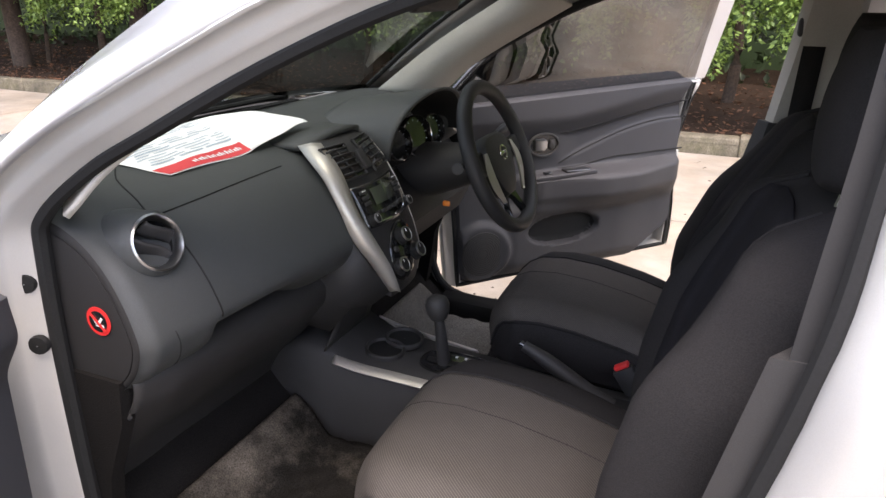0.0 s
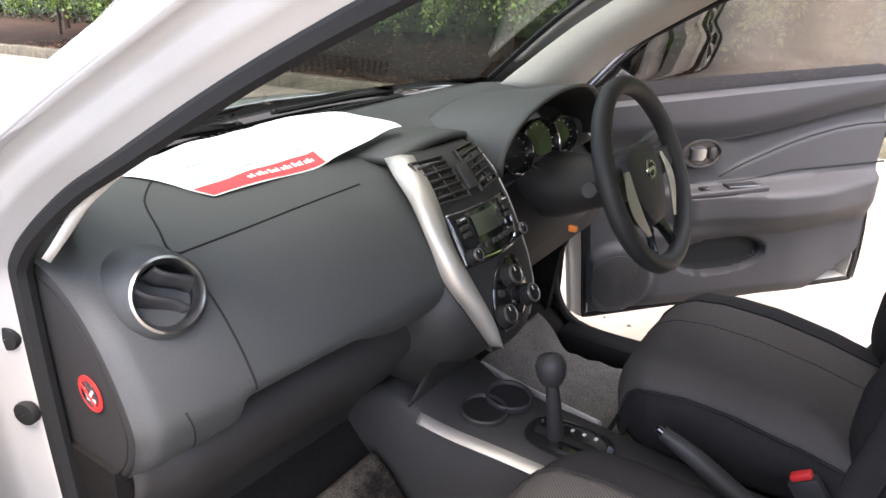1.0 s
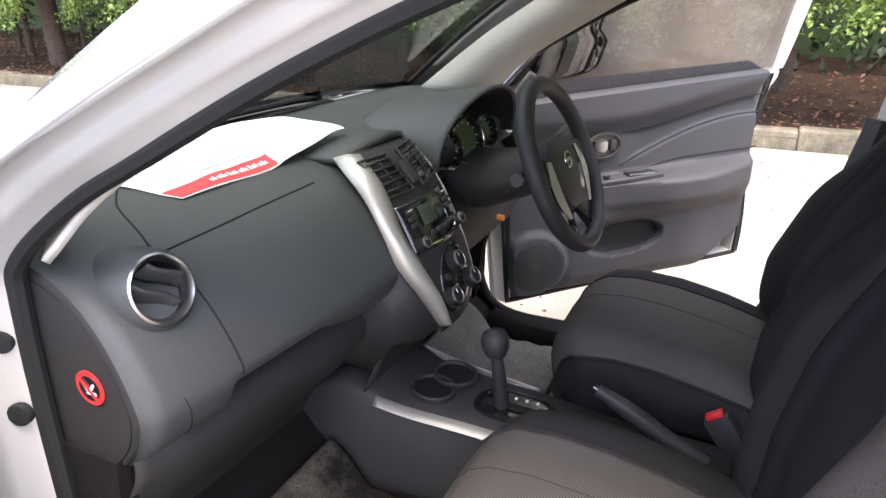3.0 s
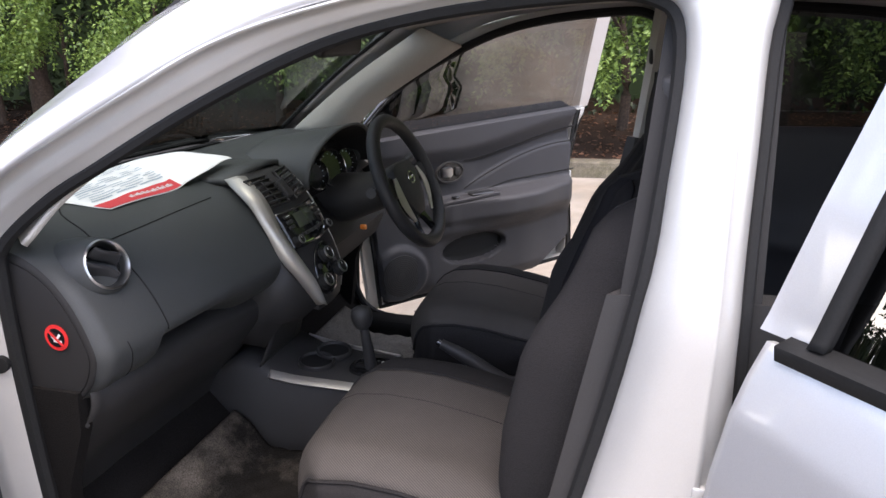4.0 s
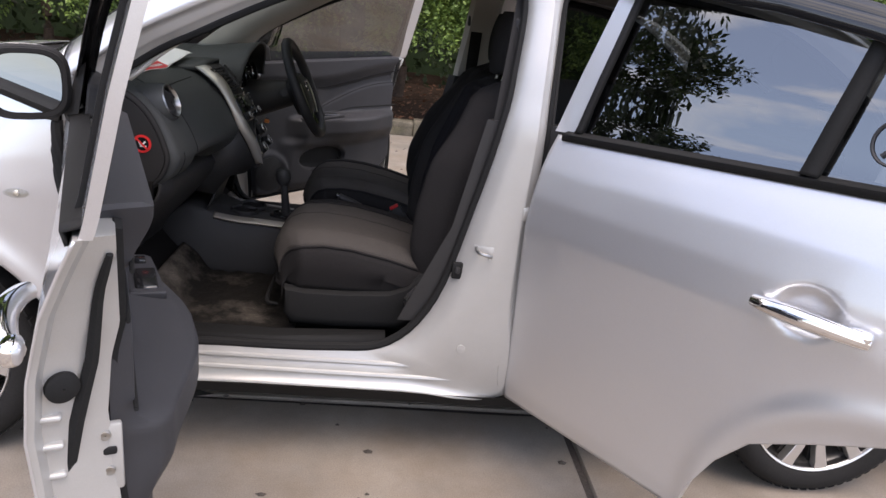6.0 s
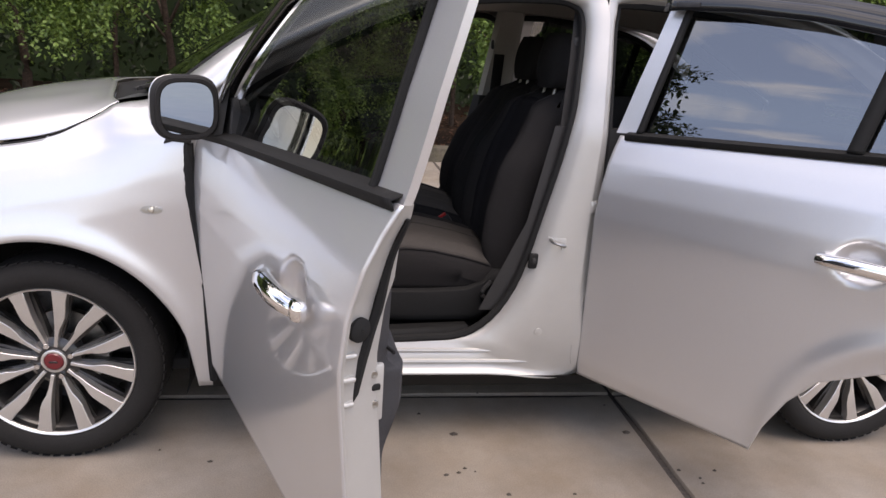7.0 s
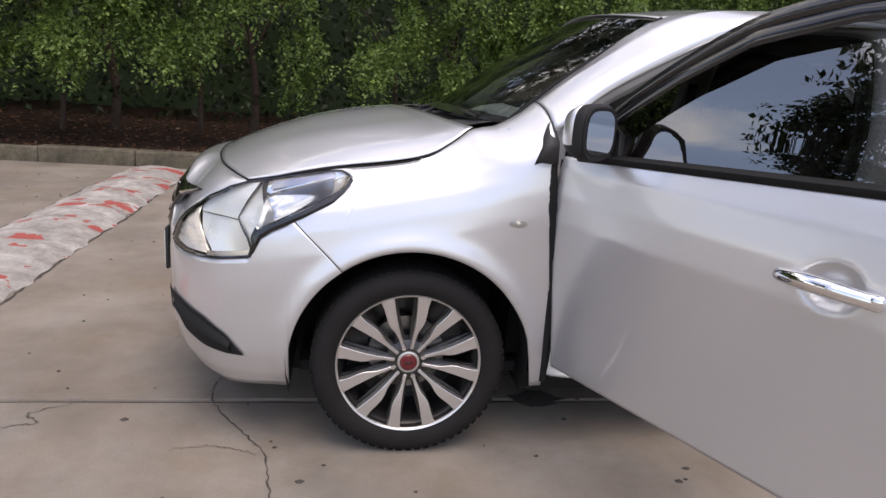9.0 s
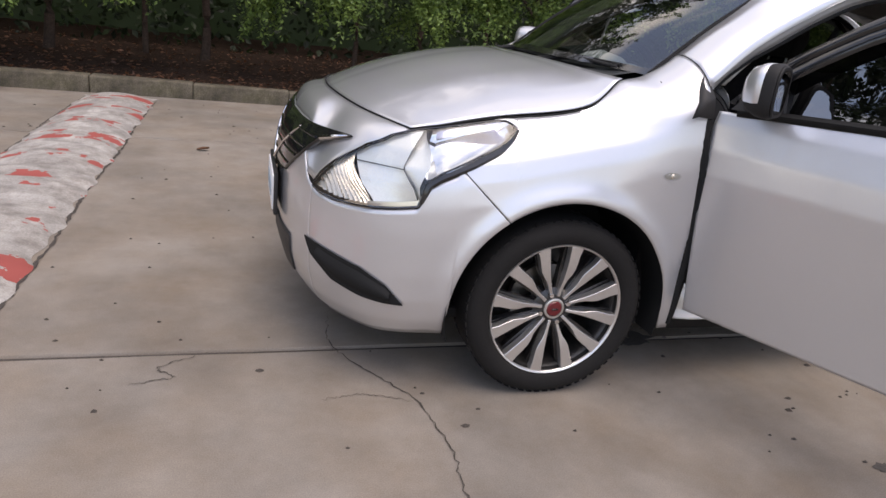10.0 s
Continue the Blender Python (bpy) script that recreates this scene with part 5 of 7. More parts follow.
def door_inside(door, loc, flip):
    lining(grey_plastic, door, flip, None)
    dy = -0.80 + 0.052 + 0.018
    hc = part("handle_cup", loc(slab([(0.058 * math.cos(k * 0.262), 0.036 * math.sin(k * 0.262)) for k in range(24)], 0.004, Matrix.Translation((0.857, dy + 0.004, 0.852)) @ pose(0, 0, 0, -90, 0, 0))), gloss_black, door, "black oval handle cup")
    ring = [Vector((0.857 + 0.062 * math.cos(a), dy + 0.010, 0.852 + 0.040 * math.sin(a))) for a in [k * math.tau / 28 for k in range(28)]]
    part("handle_bezel", loc(sweep(ring, 0.005, 6, closed=True, up=(0, 1, 0))), black_plastic, hc, "dark oval handle surround")
    part("inner_handle", loc(loft([[(0.817, dy + 0.006, 0.832), (0.817, dy + 0.006, 0.872), (0.820, dy + 0.016, 0.868), (0.820, dy + 0.016, 0.836)], [(0.854, dy + 0.010, 0.828), (0.854, dy + 0.010, 0.876), (0.854, dy + 0.022, 0.870), (0.854, dy + 0.022, 0.834)], [(0.868, dy + 0.008, 0.838), (0.868, dy + 0.008, 0.868), (0.868, dy + 0.016, 0.864), (0.868, dy + 0.016, 0.842)]])), dark_chrome, hc, "dull chrome inner door handle")
    part("lock_knob", loc(rbox((0.890, dy + 0.012, 0.852), (0.022, 0.012, 0.036), 0.005)), black_plastic, hc)
    # thin dark strips paint the shade that lies in the lining's creases
    for arc in (arc_high, arc_low, lambda x: arm_z(x) + 0.014 + 0.02 * smooth(x, 1.0, 1.2)):
        xs = [0.93 + 0.58 * k / 30 for k in range(31)]
        part("crease_line", loc(sweep([on_lining(x, arc(x) + 0.003, 0.0002) for x in xs], 0.0030, 6)), rubber, door)
    pz = arm_z(0.92)
    part("switch_panel", loc(loft([[(x, dy + y0, z + 0.0), (x, dy + y1, z - 0.004), (x, dy + y1, z + 0.012), (x, dy + y0, z + 0.014)] for x, y0, y1, z in ((0.80, 0.020, 0.048, pz - 0.012), (0.83, 0.008, 0.058, pz - 0.006), (0.95, 0.006, 0.066, pz), (1.06, 0.006, 0.072, pz + 0.006))])), grey_plastic, door, "grey window switch panel", bevel=0.004)
    part("window_switch", loc(rbox((0.865, dy + 0.034, pz + 0.010), (0.030, 0.022, 0.014), 0.003)), gloss_black, door)
    part("pull_cup", loc(rbox((0.985, dy + 0.038, pz + 0.016), (0.105, 0.042, 0.010), 0.016, 3)), gloss_black, door, "recessed grab cup")
    # a near-black sheet follows the hollow and darkens it as shade would
    part("pocket", loc(grid(lambda u, v: on_lining(0.96 + 0.150 * (2 * u - 1), 0.525 + 0.02 * 0.150 * (2 * u - 1) + 0.057 * math.sqrt(max(0.0, 1 - (2 * u - 1) ** 2)) * (2 * v - 1), 0.0015), 24, 8)), rubber, door, "door pocket hollow with shade as a near-black sheet")
    spk = part("speaker_grille", loc(slab([(0.085 * math.cos(k * 0.196), 0.085 * math.sin(k * 0.196)) for k in range(32)], 0.006, Matrix.Translation((0.615, dy + 0.022, 0.468)) @ pose(0, 0, 0, -90, 0, 0), 0.002)), black_plastic, door, "round black speaker grille")
    for k in range(9):
        sr = [Vector((0.615 + (0.018 + 0.008 * k) * math.cos(a), dy + 0.0285, 0.468 + (0.018 + 0.008 * k) * math.sin(a))) for a in [j * math.tau / 28 for j in range(28)]]
        part("speaker_ring", loc(sweep(sr, 0.0009, 4, closed=True, up=(0, 1, 0))), rubber, spk)
    part("sail_trim", loc(loft([[(0.50, -0.79, 1.00), (0.66, -0.79, 1.01), (0.645, -0.78, 1.085), (0.59, -0.77, 1.115)], [(0.52, -0.755, 1.00), (0.65, -0.755, 1.01), (0.635, -0.75, 1.075), (0.592, -0.745, 1.10)]])), black_plastic, door, "black triangular trim inside the mirror", bevel=0.006)



door_inside(fdoor, floc, False)
door_inside(ddoor, dloc, True)

# ---- rear doors ----
RH = Vector((1.64, -0.80, 0))
R_FRONT = lambda z: table(z, (0.25, 0.45, 0.75, 0.95, 1.09), (1.600, 1.606, 1.614, 1.622, 1.642))
R_REAR = lambda z: table(z, (0.25, 0.33, 0.42, 0.49, 0.55, 0.61, 0.75, 0.9, 1.09), (2.175, 2.202, 2.250, 2.310, 2.43, 2.56, 2.64, 2.68, 2.70))


def make_rear_door(flip, angle):
    mk = mirrored if flip else (lambda g: g)
    loc = lambda g: mk(moved(g, Matrix.Translation(-RH)))
    hinge = Vector((RH.x, -RH.y if flip else RH.y, 0))
    at = Matrix.Translation(hinge) @ Matrix.Rotation(radians(angle if flip else -angle), 4, "Z")
    zt = lambda x: 1.047 + 0.050 * (x - 1.64)
    outer, sides, inner = door_shell(R_FRONT, R_REAR, lambda u: 0.25, zt)
    door = part("rear_door", loc(outer), paint, car, "silver rear door standing open" if angle else "closed silver rear door", solid=0.003, at=at, sharp=60)
    part("door_frame", loc(sides), jamb_paint, door, sharp=30)
    part("inner_lining", loc(grid(lambda u, v: (lambda z: Vector((R_FRONT(z) + 0.05 + (R_REAR(z) - R_FRONT(z) - 0.10) * u, -0.685 + 0.02 * math.sin(math.pi * u) * math.sin(math.pi * v) + 0.035 * math.exp(-((z - 0.74) / 0.05) ** 2), z)))(0.30 + 0.79 * v), 24, 24)), grey_plastic, door, "dark grey rear door lining", solid=0.01)
    xs = [1.65 + 1.06 * k / 30 for k in range(31)]
    lean2 = lambda z: lean(z - 0.03)
    part("waist_seal", loc(loft([[Vector((x, flank(x, zt(x) - 0.004, 0.006).y, zt(x) - 0.012)) for x in xs], [Vector((x, flank(x, zt(x), 0.011).y, zt(x) + 0.003)) for x in xs], [Vector((x, lean2(zt(x) + 0.03) + 0.006, zt(x) + 0.009)) for x in xs]], cap=False, closed=False)), rubber, door, "black rubber waist seal", solid=0.004)
    top = lambda x: table(x, (1.64, 1.72, 1.9, 2.1, 2.3, 2.45, 2.6, 2.71), (1.452, 1.460, 1.455, 1.435, 1.397, 1.345, 1.255, 1.15))
    g = grid(lambda u, v: (lambda x: Vector((x, 0, zt(x) + (top(x) - 0.015 - zt(x)) * v)))(1.70 + 0.98 * u), 30, 12)
    part("window_glass", loc(([Vector((p.x, lean2(p.z) + 0.014, p.z)) for p in g[0]], g[1])), window_tint, door, "dark tinted rear side window")
    sb = strip_between
    o_ = [(x, top(x) + 0.003) for x in (1.68, 1.76, 1.9, 2.1, 2.3, 2.45, 2.6, 2.71)]
    i_ = [(x - 0.012, top(x) - 0.036) for x in (1.695, 1.77, 1.9, 2.1, 2.3, 2.45, 2.6, 2.68)]
    part("window_frame", loc(sb(o_, i_, 0.001)), gloss_black, door, "black upper window frame", solid=-0.028)
    part("pillar_cover", loc(frame_bar([(1.609, 1.052), (1.648, 1.25), (1.684, 1.445)], [(1.679, 1.056), (1.710, 1.25), (1.736, 1.445)], 0.004)), paint, door, "silver front frame of the window", sharp=30)
    part("glass_run", loc(sb([(1.679, 1.056), (1.710, 1.25), (1.735, 1.435)], [(1.697, 1.058), (1.728, 1.25), (1.753, 1.435)], 0.003)), rubber, door, solid=-0.012)
    part("quarter_bar", loc(sb([(2.24, 1.085), (2.262, 1.22), (2.285, 1.375)], [(2.275, 1.085), (2.297, 1.22), (2.318, 1.37)], 0.002)), rubber, door, "black upright between the panes", solid=-0.015)
    vis = []
    for k in range(31):
        x = 1.675 + 0.785 * k / 30
        z = top(x) + 0.006
        vis.append([Vector((x, lean2(z) - 0.012, z)), Vector((x, lean2(z - 0.03) - 0.026, z - 0.026)), Vector((x, lean2(z - 0.06) - 0.029, z - 0.056))])
    rv = part("rain_visor", loc(loft([list(c) for c in zip(*vis)], cap=False, closed=False)), gloss_black, door, "dark smoked rain visor", solid=0.003)
    part("badge_bar", loc(rbox((1.745, lean2(1.42) - 0.030, 1.425), (0.070, 0.003, 0.013), 0.001)), grey_plastic, door)
    hz = 0.842
    hx = [2.255 + 0.21 * k / 16 for k in range(17)]
    bar = [flank(x, hz - 0.006 * ((x - 2.355) / 0.1) ** 2, 0.012 + 0.030 * math.sin(math.pi * min(1, max(0, (x - 2.25) / 0.22))) ** 0.5) for x in hx]
    part("door_handle", loc(sweep(bar, lambda f: 0.015 + 0.004 * math.sin(math.pi * f), 10)), chrome, door, "chrome pull handle")
    part("lock_cap", loc(rbox(flank(2.45, hz - 0.002, 0.024), (0.045, 0.028, 0.034), 0.012, 3)), chrome, door)
    return door, loc


rdoor, rloc = make_rear_door(False, 54)
rdoor2, rloc2 = make_rear_door(True, 0)
st = [Vector((2.38 + 0.042 * math.cos(a), lean(1.15) - 0.004 + 0.004, 1.175 + 0.042 * math.sin(a))) for a in [k * math.tau / 28 for k in range(28)]]
rb_ = part("ring_sticker", rloc(sweep([Vector((p.x, lean(p.z - 0.03) + 0.010, p.z)) for p in st], 0.003, 4, closed=True, up=(0, 1, 0))), grey_plastic, rdoor, "round ribbon sticker on the glass")
for a in (1, -1):
    part("ribbon_bar", rloc(sweep([Vector((2.38 + a * d, lean(1.175 + z - 0.03) + 0.010, 1.175 + z)) for d, z in ((-0.018, -0.028), (0.004, 0.0), (0.014, 0.018), (0.0, 0.027))], 0.005, 4)), grey_plastic, rdoor)

# B pillar fittings
striker = part("striker", sweep(curve([(1.472, -0.755, 0.708), (1.472, -0.800, 0.708), (1.506, -0.804, 0.70), (1.506, -0.762, 0.690)], 12), 0.005, 8), steel, car, "steel door striker loop")
part("striker_plate", rbox((1.490, -0.764, 0.697), (0.058, 0.006, 0.040), 0.0025, 2, pose(0, 0, 0, 0, 0, -14)), jamb_paint, striker)
for dx, dz in ((-0.020, 0.012), (0.020, -0.012)):
    part("striker_screw", lathe([(0.006, 0), (0.005, 0.004), (0.001, 0.003)], Matrix.Translation((1.490 + dx, -0.767 - 0.2 * dx, 0.697 + dz)) @ pose(0, 0, 0, 90, 0, 0), 10), steel, striker)
lamp_switch = part("lamp_switch", rbox((1.425, -0.748, 0.633), (0.030, 0.016, 0.050), 0.005, 2), rubber, car, "black rubber door switch")
part("plunger", rbox((1.425, -0.757, 0.636), (0.014, 0.010, 0.020), 0.004, 2), black_plastic, lamp_switch)
part("door_hinge", rbox((1.585, -0.770, 0.52), (0.04, 0.02, 0.04), 0.006), jamb_paint, car)
part("door_hinge", rbox((1.60, -0.770, 0.82), (0.04, 0.02, 0.04), 0.006), jamb_paint, car)
part("fold_plug", lathe([(0.014, 0), (0.013, 0.004), (0.001, 0.005)], Matrix.Translation((1.46, -0.772, 0.40)) @ pose(0, 0, 0, 90, 0, 0), 14), jamb_paint, car)
for z in (0.854, 0.956):
    part("pillar_plug", lathe([(0.016, -0.008), (0.016, 0), (0.015, 0.002), (0.001, 0.003)], Matrix.Translation((0.456 + 0.04 * (0.956 - z), -0.728 - 0.04 * (0.956 - z), z + 0.004)) @ pose(0, 0, 0, 90, 0, 20), 16), rubber, car, "round rubber plug")
# sills
for sgn in (1, -1):
    for y, z in ((-0.757, 0.288), (-0.747, 0.322)):
        part("sill_ridge", sweep([Vector((x, y * sgn, z)) for x in (0.60, 0.75, 1.0, 1.2, 1.38, 1.50)], lambda f: 0.002 + 0.006 * math.sin(math.pi * min(1, 4 * min(f, 1 - f)) / 2), 8), jamb_paint, car)
    part("sill_cover", loft([[(0.55, -0.728 * sgn, 0.352), (0.9, -0.728 * sgn, 0.348), (1.24, -0.726 * sgn, 0.372)], [(0.55, -0.705 * sgn, 0.372), (0.9, -0.705 * sgn, 0.368), (1.24, -0.702 * sgn, 0.392)], [(0.55, -0.64 * sgn, 0.368), (0.9, -0.64 * sgn, 0.362), (1.24, -0.64 * sgn, 0.38)], [(0.55, -0.62 * sgn, 0.31), (0.9, -0.62 * sgn, 0.31), (1.24, -0.62 * sgn, 0.31)]], cap=False, closed=False), rubber, car, "black plastic sill cover", solid=0.004)
    part("underbody_side", grid(lambda u, v: (0.40 + 1.85 * u, (-0.775 + 0.05 * v) * sgn, 0.245 - 0.06 * v), 2, 2), rubber, car)
part("underbody", rbox((1.45, 0, 0.25), (3.6, 1.40, 0.04), 0.01), rubber, car)

# ---- cabin shell ----
part("cabin_floor", grid(lambda u, v: (0.30 + 2.3 * u, -0.74 + 1.48 * v, 0.31 + 0.02 * noise.noise(Vector((u * 20, v * 12, 0))) + 0.25 * smooth(0.14 - u, 0, 0.14)), 60, 40), carpet, car, "dark carpet floor")
part("bulkhead", grid(lambda u, v: (0.34 - 0.06 * v, -0.72 + 1.44 * u, 0.28 + 0.78 * v), 6, 6), rubber, car)
for sgn in (1, -1):
    # trims inside the pillars
    at_ = curve([(0.34, -0.60 * sgn, 1.07), (0.56, -0.60 * sgn, 1.235), (0.84, -0.565 * sgn, 1.40)], 12)
    bt_ = curve([(0.53, -0.70 * sgn, 1.07), (0.66, -0.68 * sgn, 1.18), (0.95, -0.615 * sgn, 1.345)], 12)
    part("pillar_trim", loft([at_, [(a + b) / 2 + Vector((0.01, 0.02 * sgn, -0.005)) for a, b in zip(at_, bt_)], bt_], cap=False, closed=False), headliner, car, "light windscreen pillar trim", solid=0.01)
    # the left trim is the same part, darkened: its shade is in the colour
    part("centre_pillar_trim", loft([[(1.525, -0.575 * sgn, 1.45), (1.545, -0.54 * sgn, 1.45), (1.64, -0.54 * sgn, 1.45), (1.66, -0.575 * sgn, 1.45)], [(1.505, -0.64 * sgn, 1.25), (1.525, -0.605 * sgn, 1.25), (1.635, -0.605 * sgn, 1.25), (1.655, -0.64 * sgn, 1.25)], [(1.482, -0.695 * sgn, 1.055), (1.50, -0.655 * sgn, 1.055), (1.63, -0.655 * sgn, 1.055), (1.65, -0.695 * sgn, 1.055)]], closed=True), headliner if sgn < 0 else dark_trim, car, "upper centre pillar trim")
    part("lower_pillar_trim", loft([[(1.465, -0.698 * sgn, 1.055), (1.49, -0.66 * sgn, 1.055), (1.69, -0.66 * sgn, 1.055), (1.71, -0.698 * sgn, 1.055)], [(1.40, -0.715 * sgn, 0.75), (1.44, -0.66 * sgn, 0.75), (1.68, -0.66 * sgn, 0.75), (1.70, -0.715 * sgn, 0.75)], [(1.27, -0.71 * sgn, 0.45), (1.30, -0.65 * sgn, 0.45), (1.74, -0.65 * sgn, 0.45), (1.76, -0.71 * sgn, 0.45)]]), black_plastic, car, "black lower pillar trim")
    part("kick_panel", loft([[(x, -y * sgn, z) for x, z in ((0.34, 0.30), (0.46, 0.31), (0.49, 0.42), (0.52, 0.60), (0.57, 0.72), (0.58, 0.80), (0.34, 0.80))] for y in (0.70, 0.672)]), carpet, car, "dark carpeted kick panel")
    b_ = part("seat_belt", loft([[(1.535, -0.60 * sgn - 0.0, 1.30), (1.585, -0.60 * sgn, 1.30)], [(1.53, -0.635 * sgn, 1.05), (1.58, -0.635 * sgn, 1.05)], [(1.49, -0.64 * sgn, 0.75), (1.54, -0.64 * sgn, 0.75)], [(1.44, -0.63 * sgn, 0.42), (1.49, -0.63 * sgn, 0.42)]], cap=False, closed=False), seat_side, car, "black seat belt webbing", solid=0.003)
    part("belt_guide", rbox((1.56, -0.61 * sgn, 1.30), (0.09, 0.03, 0.05), 0.012, 3), black_plastic, b_, "black belt guide loop")
    # rear quarter inner trim
    part("rear_side_trim", grid(lambda u, v: (2.55 + 0.45 * u, (-0.66 + 0.05 * v) * sgn, 0.4 + 1.0 * v), 4, 6), dark_trim, car)
part("parcel_shelf", rbox((2.72, 0, 1.05), (0.55, 1.2, 0.03), 0.01), dark_trim, car)
part("boot_wall", rbox((2.47, 0, 0.75), (0.04, 1.4, 0.7), 0.01), dark_trim, car)


# ---- seats ----
def seat_top(s, t):
    """Cushion height at s along (0 front, 1 back) and t across (-1 to 1)."""
    base = table(s, (0, 0.012, 0.035, 0.08, 0.15, 0.30, 0.5, 0.75, 1.0), (0.520, 0.560, 0.592, 0.616, 0.632, 0.640, 0.634, 0.612, 0.580))
    return base + 0.010 * math.exp(-((abs(t) - 0.72) / 0.18) ** 2) - 0.012 * abs(t) ** 4 - 0.028 * abs(t) ** 14


# near-black navy holds the shade on the backrest's front
shaded_backrest_cloth = material("shaded_backrest_cloth", (0.015, 0.014, 0.016), rough=0.95, grain=0.3, scale=600, bump=0.4, spec=0.15)


def make_seat(x0, yc, buckle, recline=0.0):
    """A front seat in a two-tone cover: woven cushion top, dark sides, a dark backrest with side bolsters and shade in
    its front panel's colour.
    """
    w, ln = 0.256, 0.475
    def half(s):
        return w * (0.84 + 0.16 * smooth(s, 0, 0.16)) * (1 - 0.03 * smooth(s, 0.6, 1))
    def front(t):
        return 0.045 * abs(t) ** 3.5
    def at(s, t, z):
        return (x0 + ln * s + front(t) * (1 - s), yc + half(s) * t, z)
    rings = []
    for k in range(37):
        s = (k / 36) ** 1.6
        ring = []
        for j in range(29):
            t = math.sin((j / 28 - 0.5) * math.pi)
            ring.append(at(s, t, seat_top(s, t)))
        e = seat_top(s, 1.0)
        side = [(1.015, e - 0.022), (1.02, e - 0.05), (1.0, 0.525), (0.985, 0.495), (0.96, 0.478), (0.8, 0.474)]
        side = [(t, min(z, e - 0.003 * (n + 1))) for n, (t, z) in enumerate(side)]
        ring += [at(s, t, z) for t, z in side] + [at(s, 0, min(0.474, e - 0.02))] + [at(s, -t, z) for t, z in side[::-1]]
        rings.append(ring)
    seat = part("seat", loft(rings), seat_side, car, "dark cloth front seat", sharp=75)
    def pan(u, v):
        s, t = 0.004 + 0.966 * u ** 1.5, -0.965 + 1.50 * v
        x, y, z = at(s, t, seat_top(s, t))
        return x - 0.004 * (1 - smooth(s, 0, 0.06)), y, z + 0.004
    part("cushion_panel", grid(pan, 44, 28), seat_cloth, seat, "brown-grey woven seat panel", solid=0.004, sharp=80)
    for v in (0, 1):
        part("piping", sweep([Vector(pan(u / 44, v)) for u in range(45)], 0.0038, 6), seat_side, seat)
    part("cushion_seam", sweep([Vector(pan(u / 44, 0.70)) + Vector((0, 0, 0.0005)) for u in range(45)], 0.0007, 5), seat_side, seat)
    # backrest: upright below, leaning further back towards the shoulders
    bx = lambda z: x0 - 0.865 + recline * max(0.0, z - 0.72) + table(z, (0.50, 0.62, 0.75, 0.88, 1.0, 1.08, 1.14), (1.320, 1.316, 1.326, 1.354, 1.398, 1.434, 1.468))
    hw = lambda z: 0.258 - 0.030 * smooth(z, 0.90, 1.05) - 0.075 * smooth(z, 1.03, 1.14) ** 2
    def face(z, t):
        a = abs(t)
        d = 0.036 * (1 - smooth(a, 0.45, 0.72)) + 0.014 * (1 - smooth(a, 0.0, 0.4)) * math.exp(-((z - 0.98) / 0.1) ** 2)
        d -= 0.024 * math.exp(-((a - 0.80) / 0.13) ** 2) * (smooth(z, 0.52, 0.66) - smooth(z, 0.90, 1.02))
        return bx(z) + d + 0.055 * max(0.0, (a - 0.84) / 0.16) ** 2.2 + 0.075 * smooth(z, 1.07, 1.14) ** 2
    rings = []
    for k in range(33):
        z = 0.50 + 0.64 * k / 32
        ring = []
        for j in range(37):
            t = math.sin((j / 36 - 0.5) * math.pi)
            ring.append((face(z, t), yc + hw(z) * t, z + 0.020 * (1 - t * t) * smooth(z, 1.0, 1.14)))
        bk = bx(z) + 0.140 - 0.02 * smooth(z, 0.9, 1.14)
        ring += [(bk - 0.045, yc + hw(z) * 1.02, z), (bk - 0.010, yc + hw(z) * 0.94, z), (bk, yc + hw(z) * 0.6, z), (bk, yc - hw(z) * 0.6, z), (bk - 0.010, yc - hw(z) * 0.94, z), (bk - 0.045, yc - hw(z) * 1.02, z)]
        rings.append(ring)
    back_ = part("backrest", loft(rings), seat_side, seat, "dark reclined backrest with side bolsters", sharp=75)
    part("backrest_panel", grid(lambda u, v: (lambda z, t: (face(z, t) - 0.003, yc + hw(z) * t, z + 0.020 * (1 - t * t) * smooth(z, 1.0, 1.14)))(0.56 + 0.54 * u, -0.60 + 1.2 * v), 28, 20), shaded_backrest_cloth, back_, solid=0.003)
    for t in (-0.61, 0.61):
        part("piping", sweep([Vector((face(z, t) - 0.003, yc + hw(z) * t, z + 0.020 * (1 - t * t) * smooth(z, 1.0, 1.14))) for z in [0.56 + 0.56 * k / 30 for k in range(31)]], 0.0032, 6), seat_side, back_)
    xh = bx(1.14) + 0.075
    rings = []
    for k in range(13):
        f = k / 12
        z, r = 1.155 + 0.185 * f, math.sin(math.pi * (0.14 + 0.74 * f)) ** 0.45
        rings.append([(xh + 0.040 * f - 0.02 * f * f + 0.052 * r * math.copysign(abs(math.cos(a)) ** 0.7, math.cos(a)), yc + 0.135 * r * math.copysign(abs(math.sin(a)) ** 0.7, math.sin(a)), z) for a in [j * math.tau / 28 for j in range(28)]])
    hr = part("headrest", loft(rings), seat_side, seat, "dark padded headrest", sharp=75)
    for d in (-0.062, 0.062):
        part("headrest_post", sweep([(xh - 0.012, yc + d, 1.10), (xh + 0.004, yc + d, 1.18)], 0.006, 8), steel, hr)
    sd = -1 if yc < 0 else 1
    out_ = [(0.06, 0.485), (0.12, 0.478), (0.25, 0.480), (0.38, 0.490), (0.435, 0.515), (0.465, 0.552), (0.50, 0.558), (0.525, 0.525), (0.52, 0.46), (0.48, 0.40), (0.42, 0.372), (0.20, 0.366), (0.085, 0.370), (0.062, 0.40)]
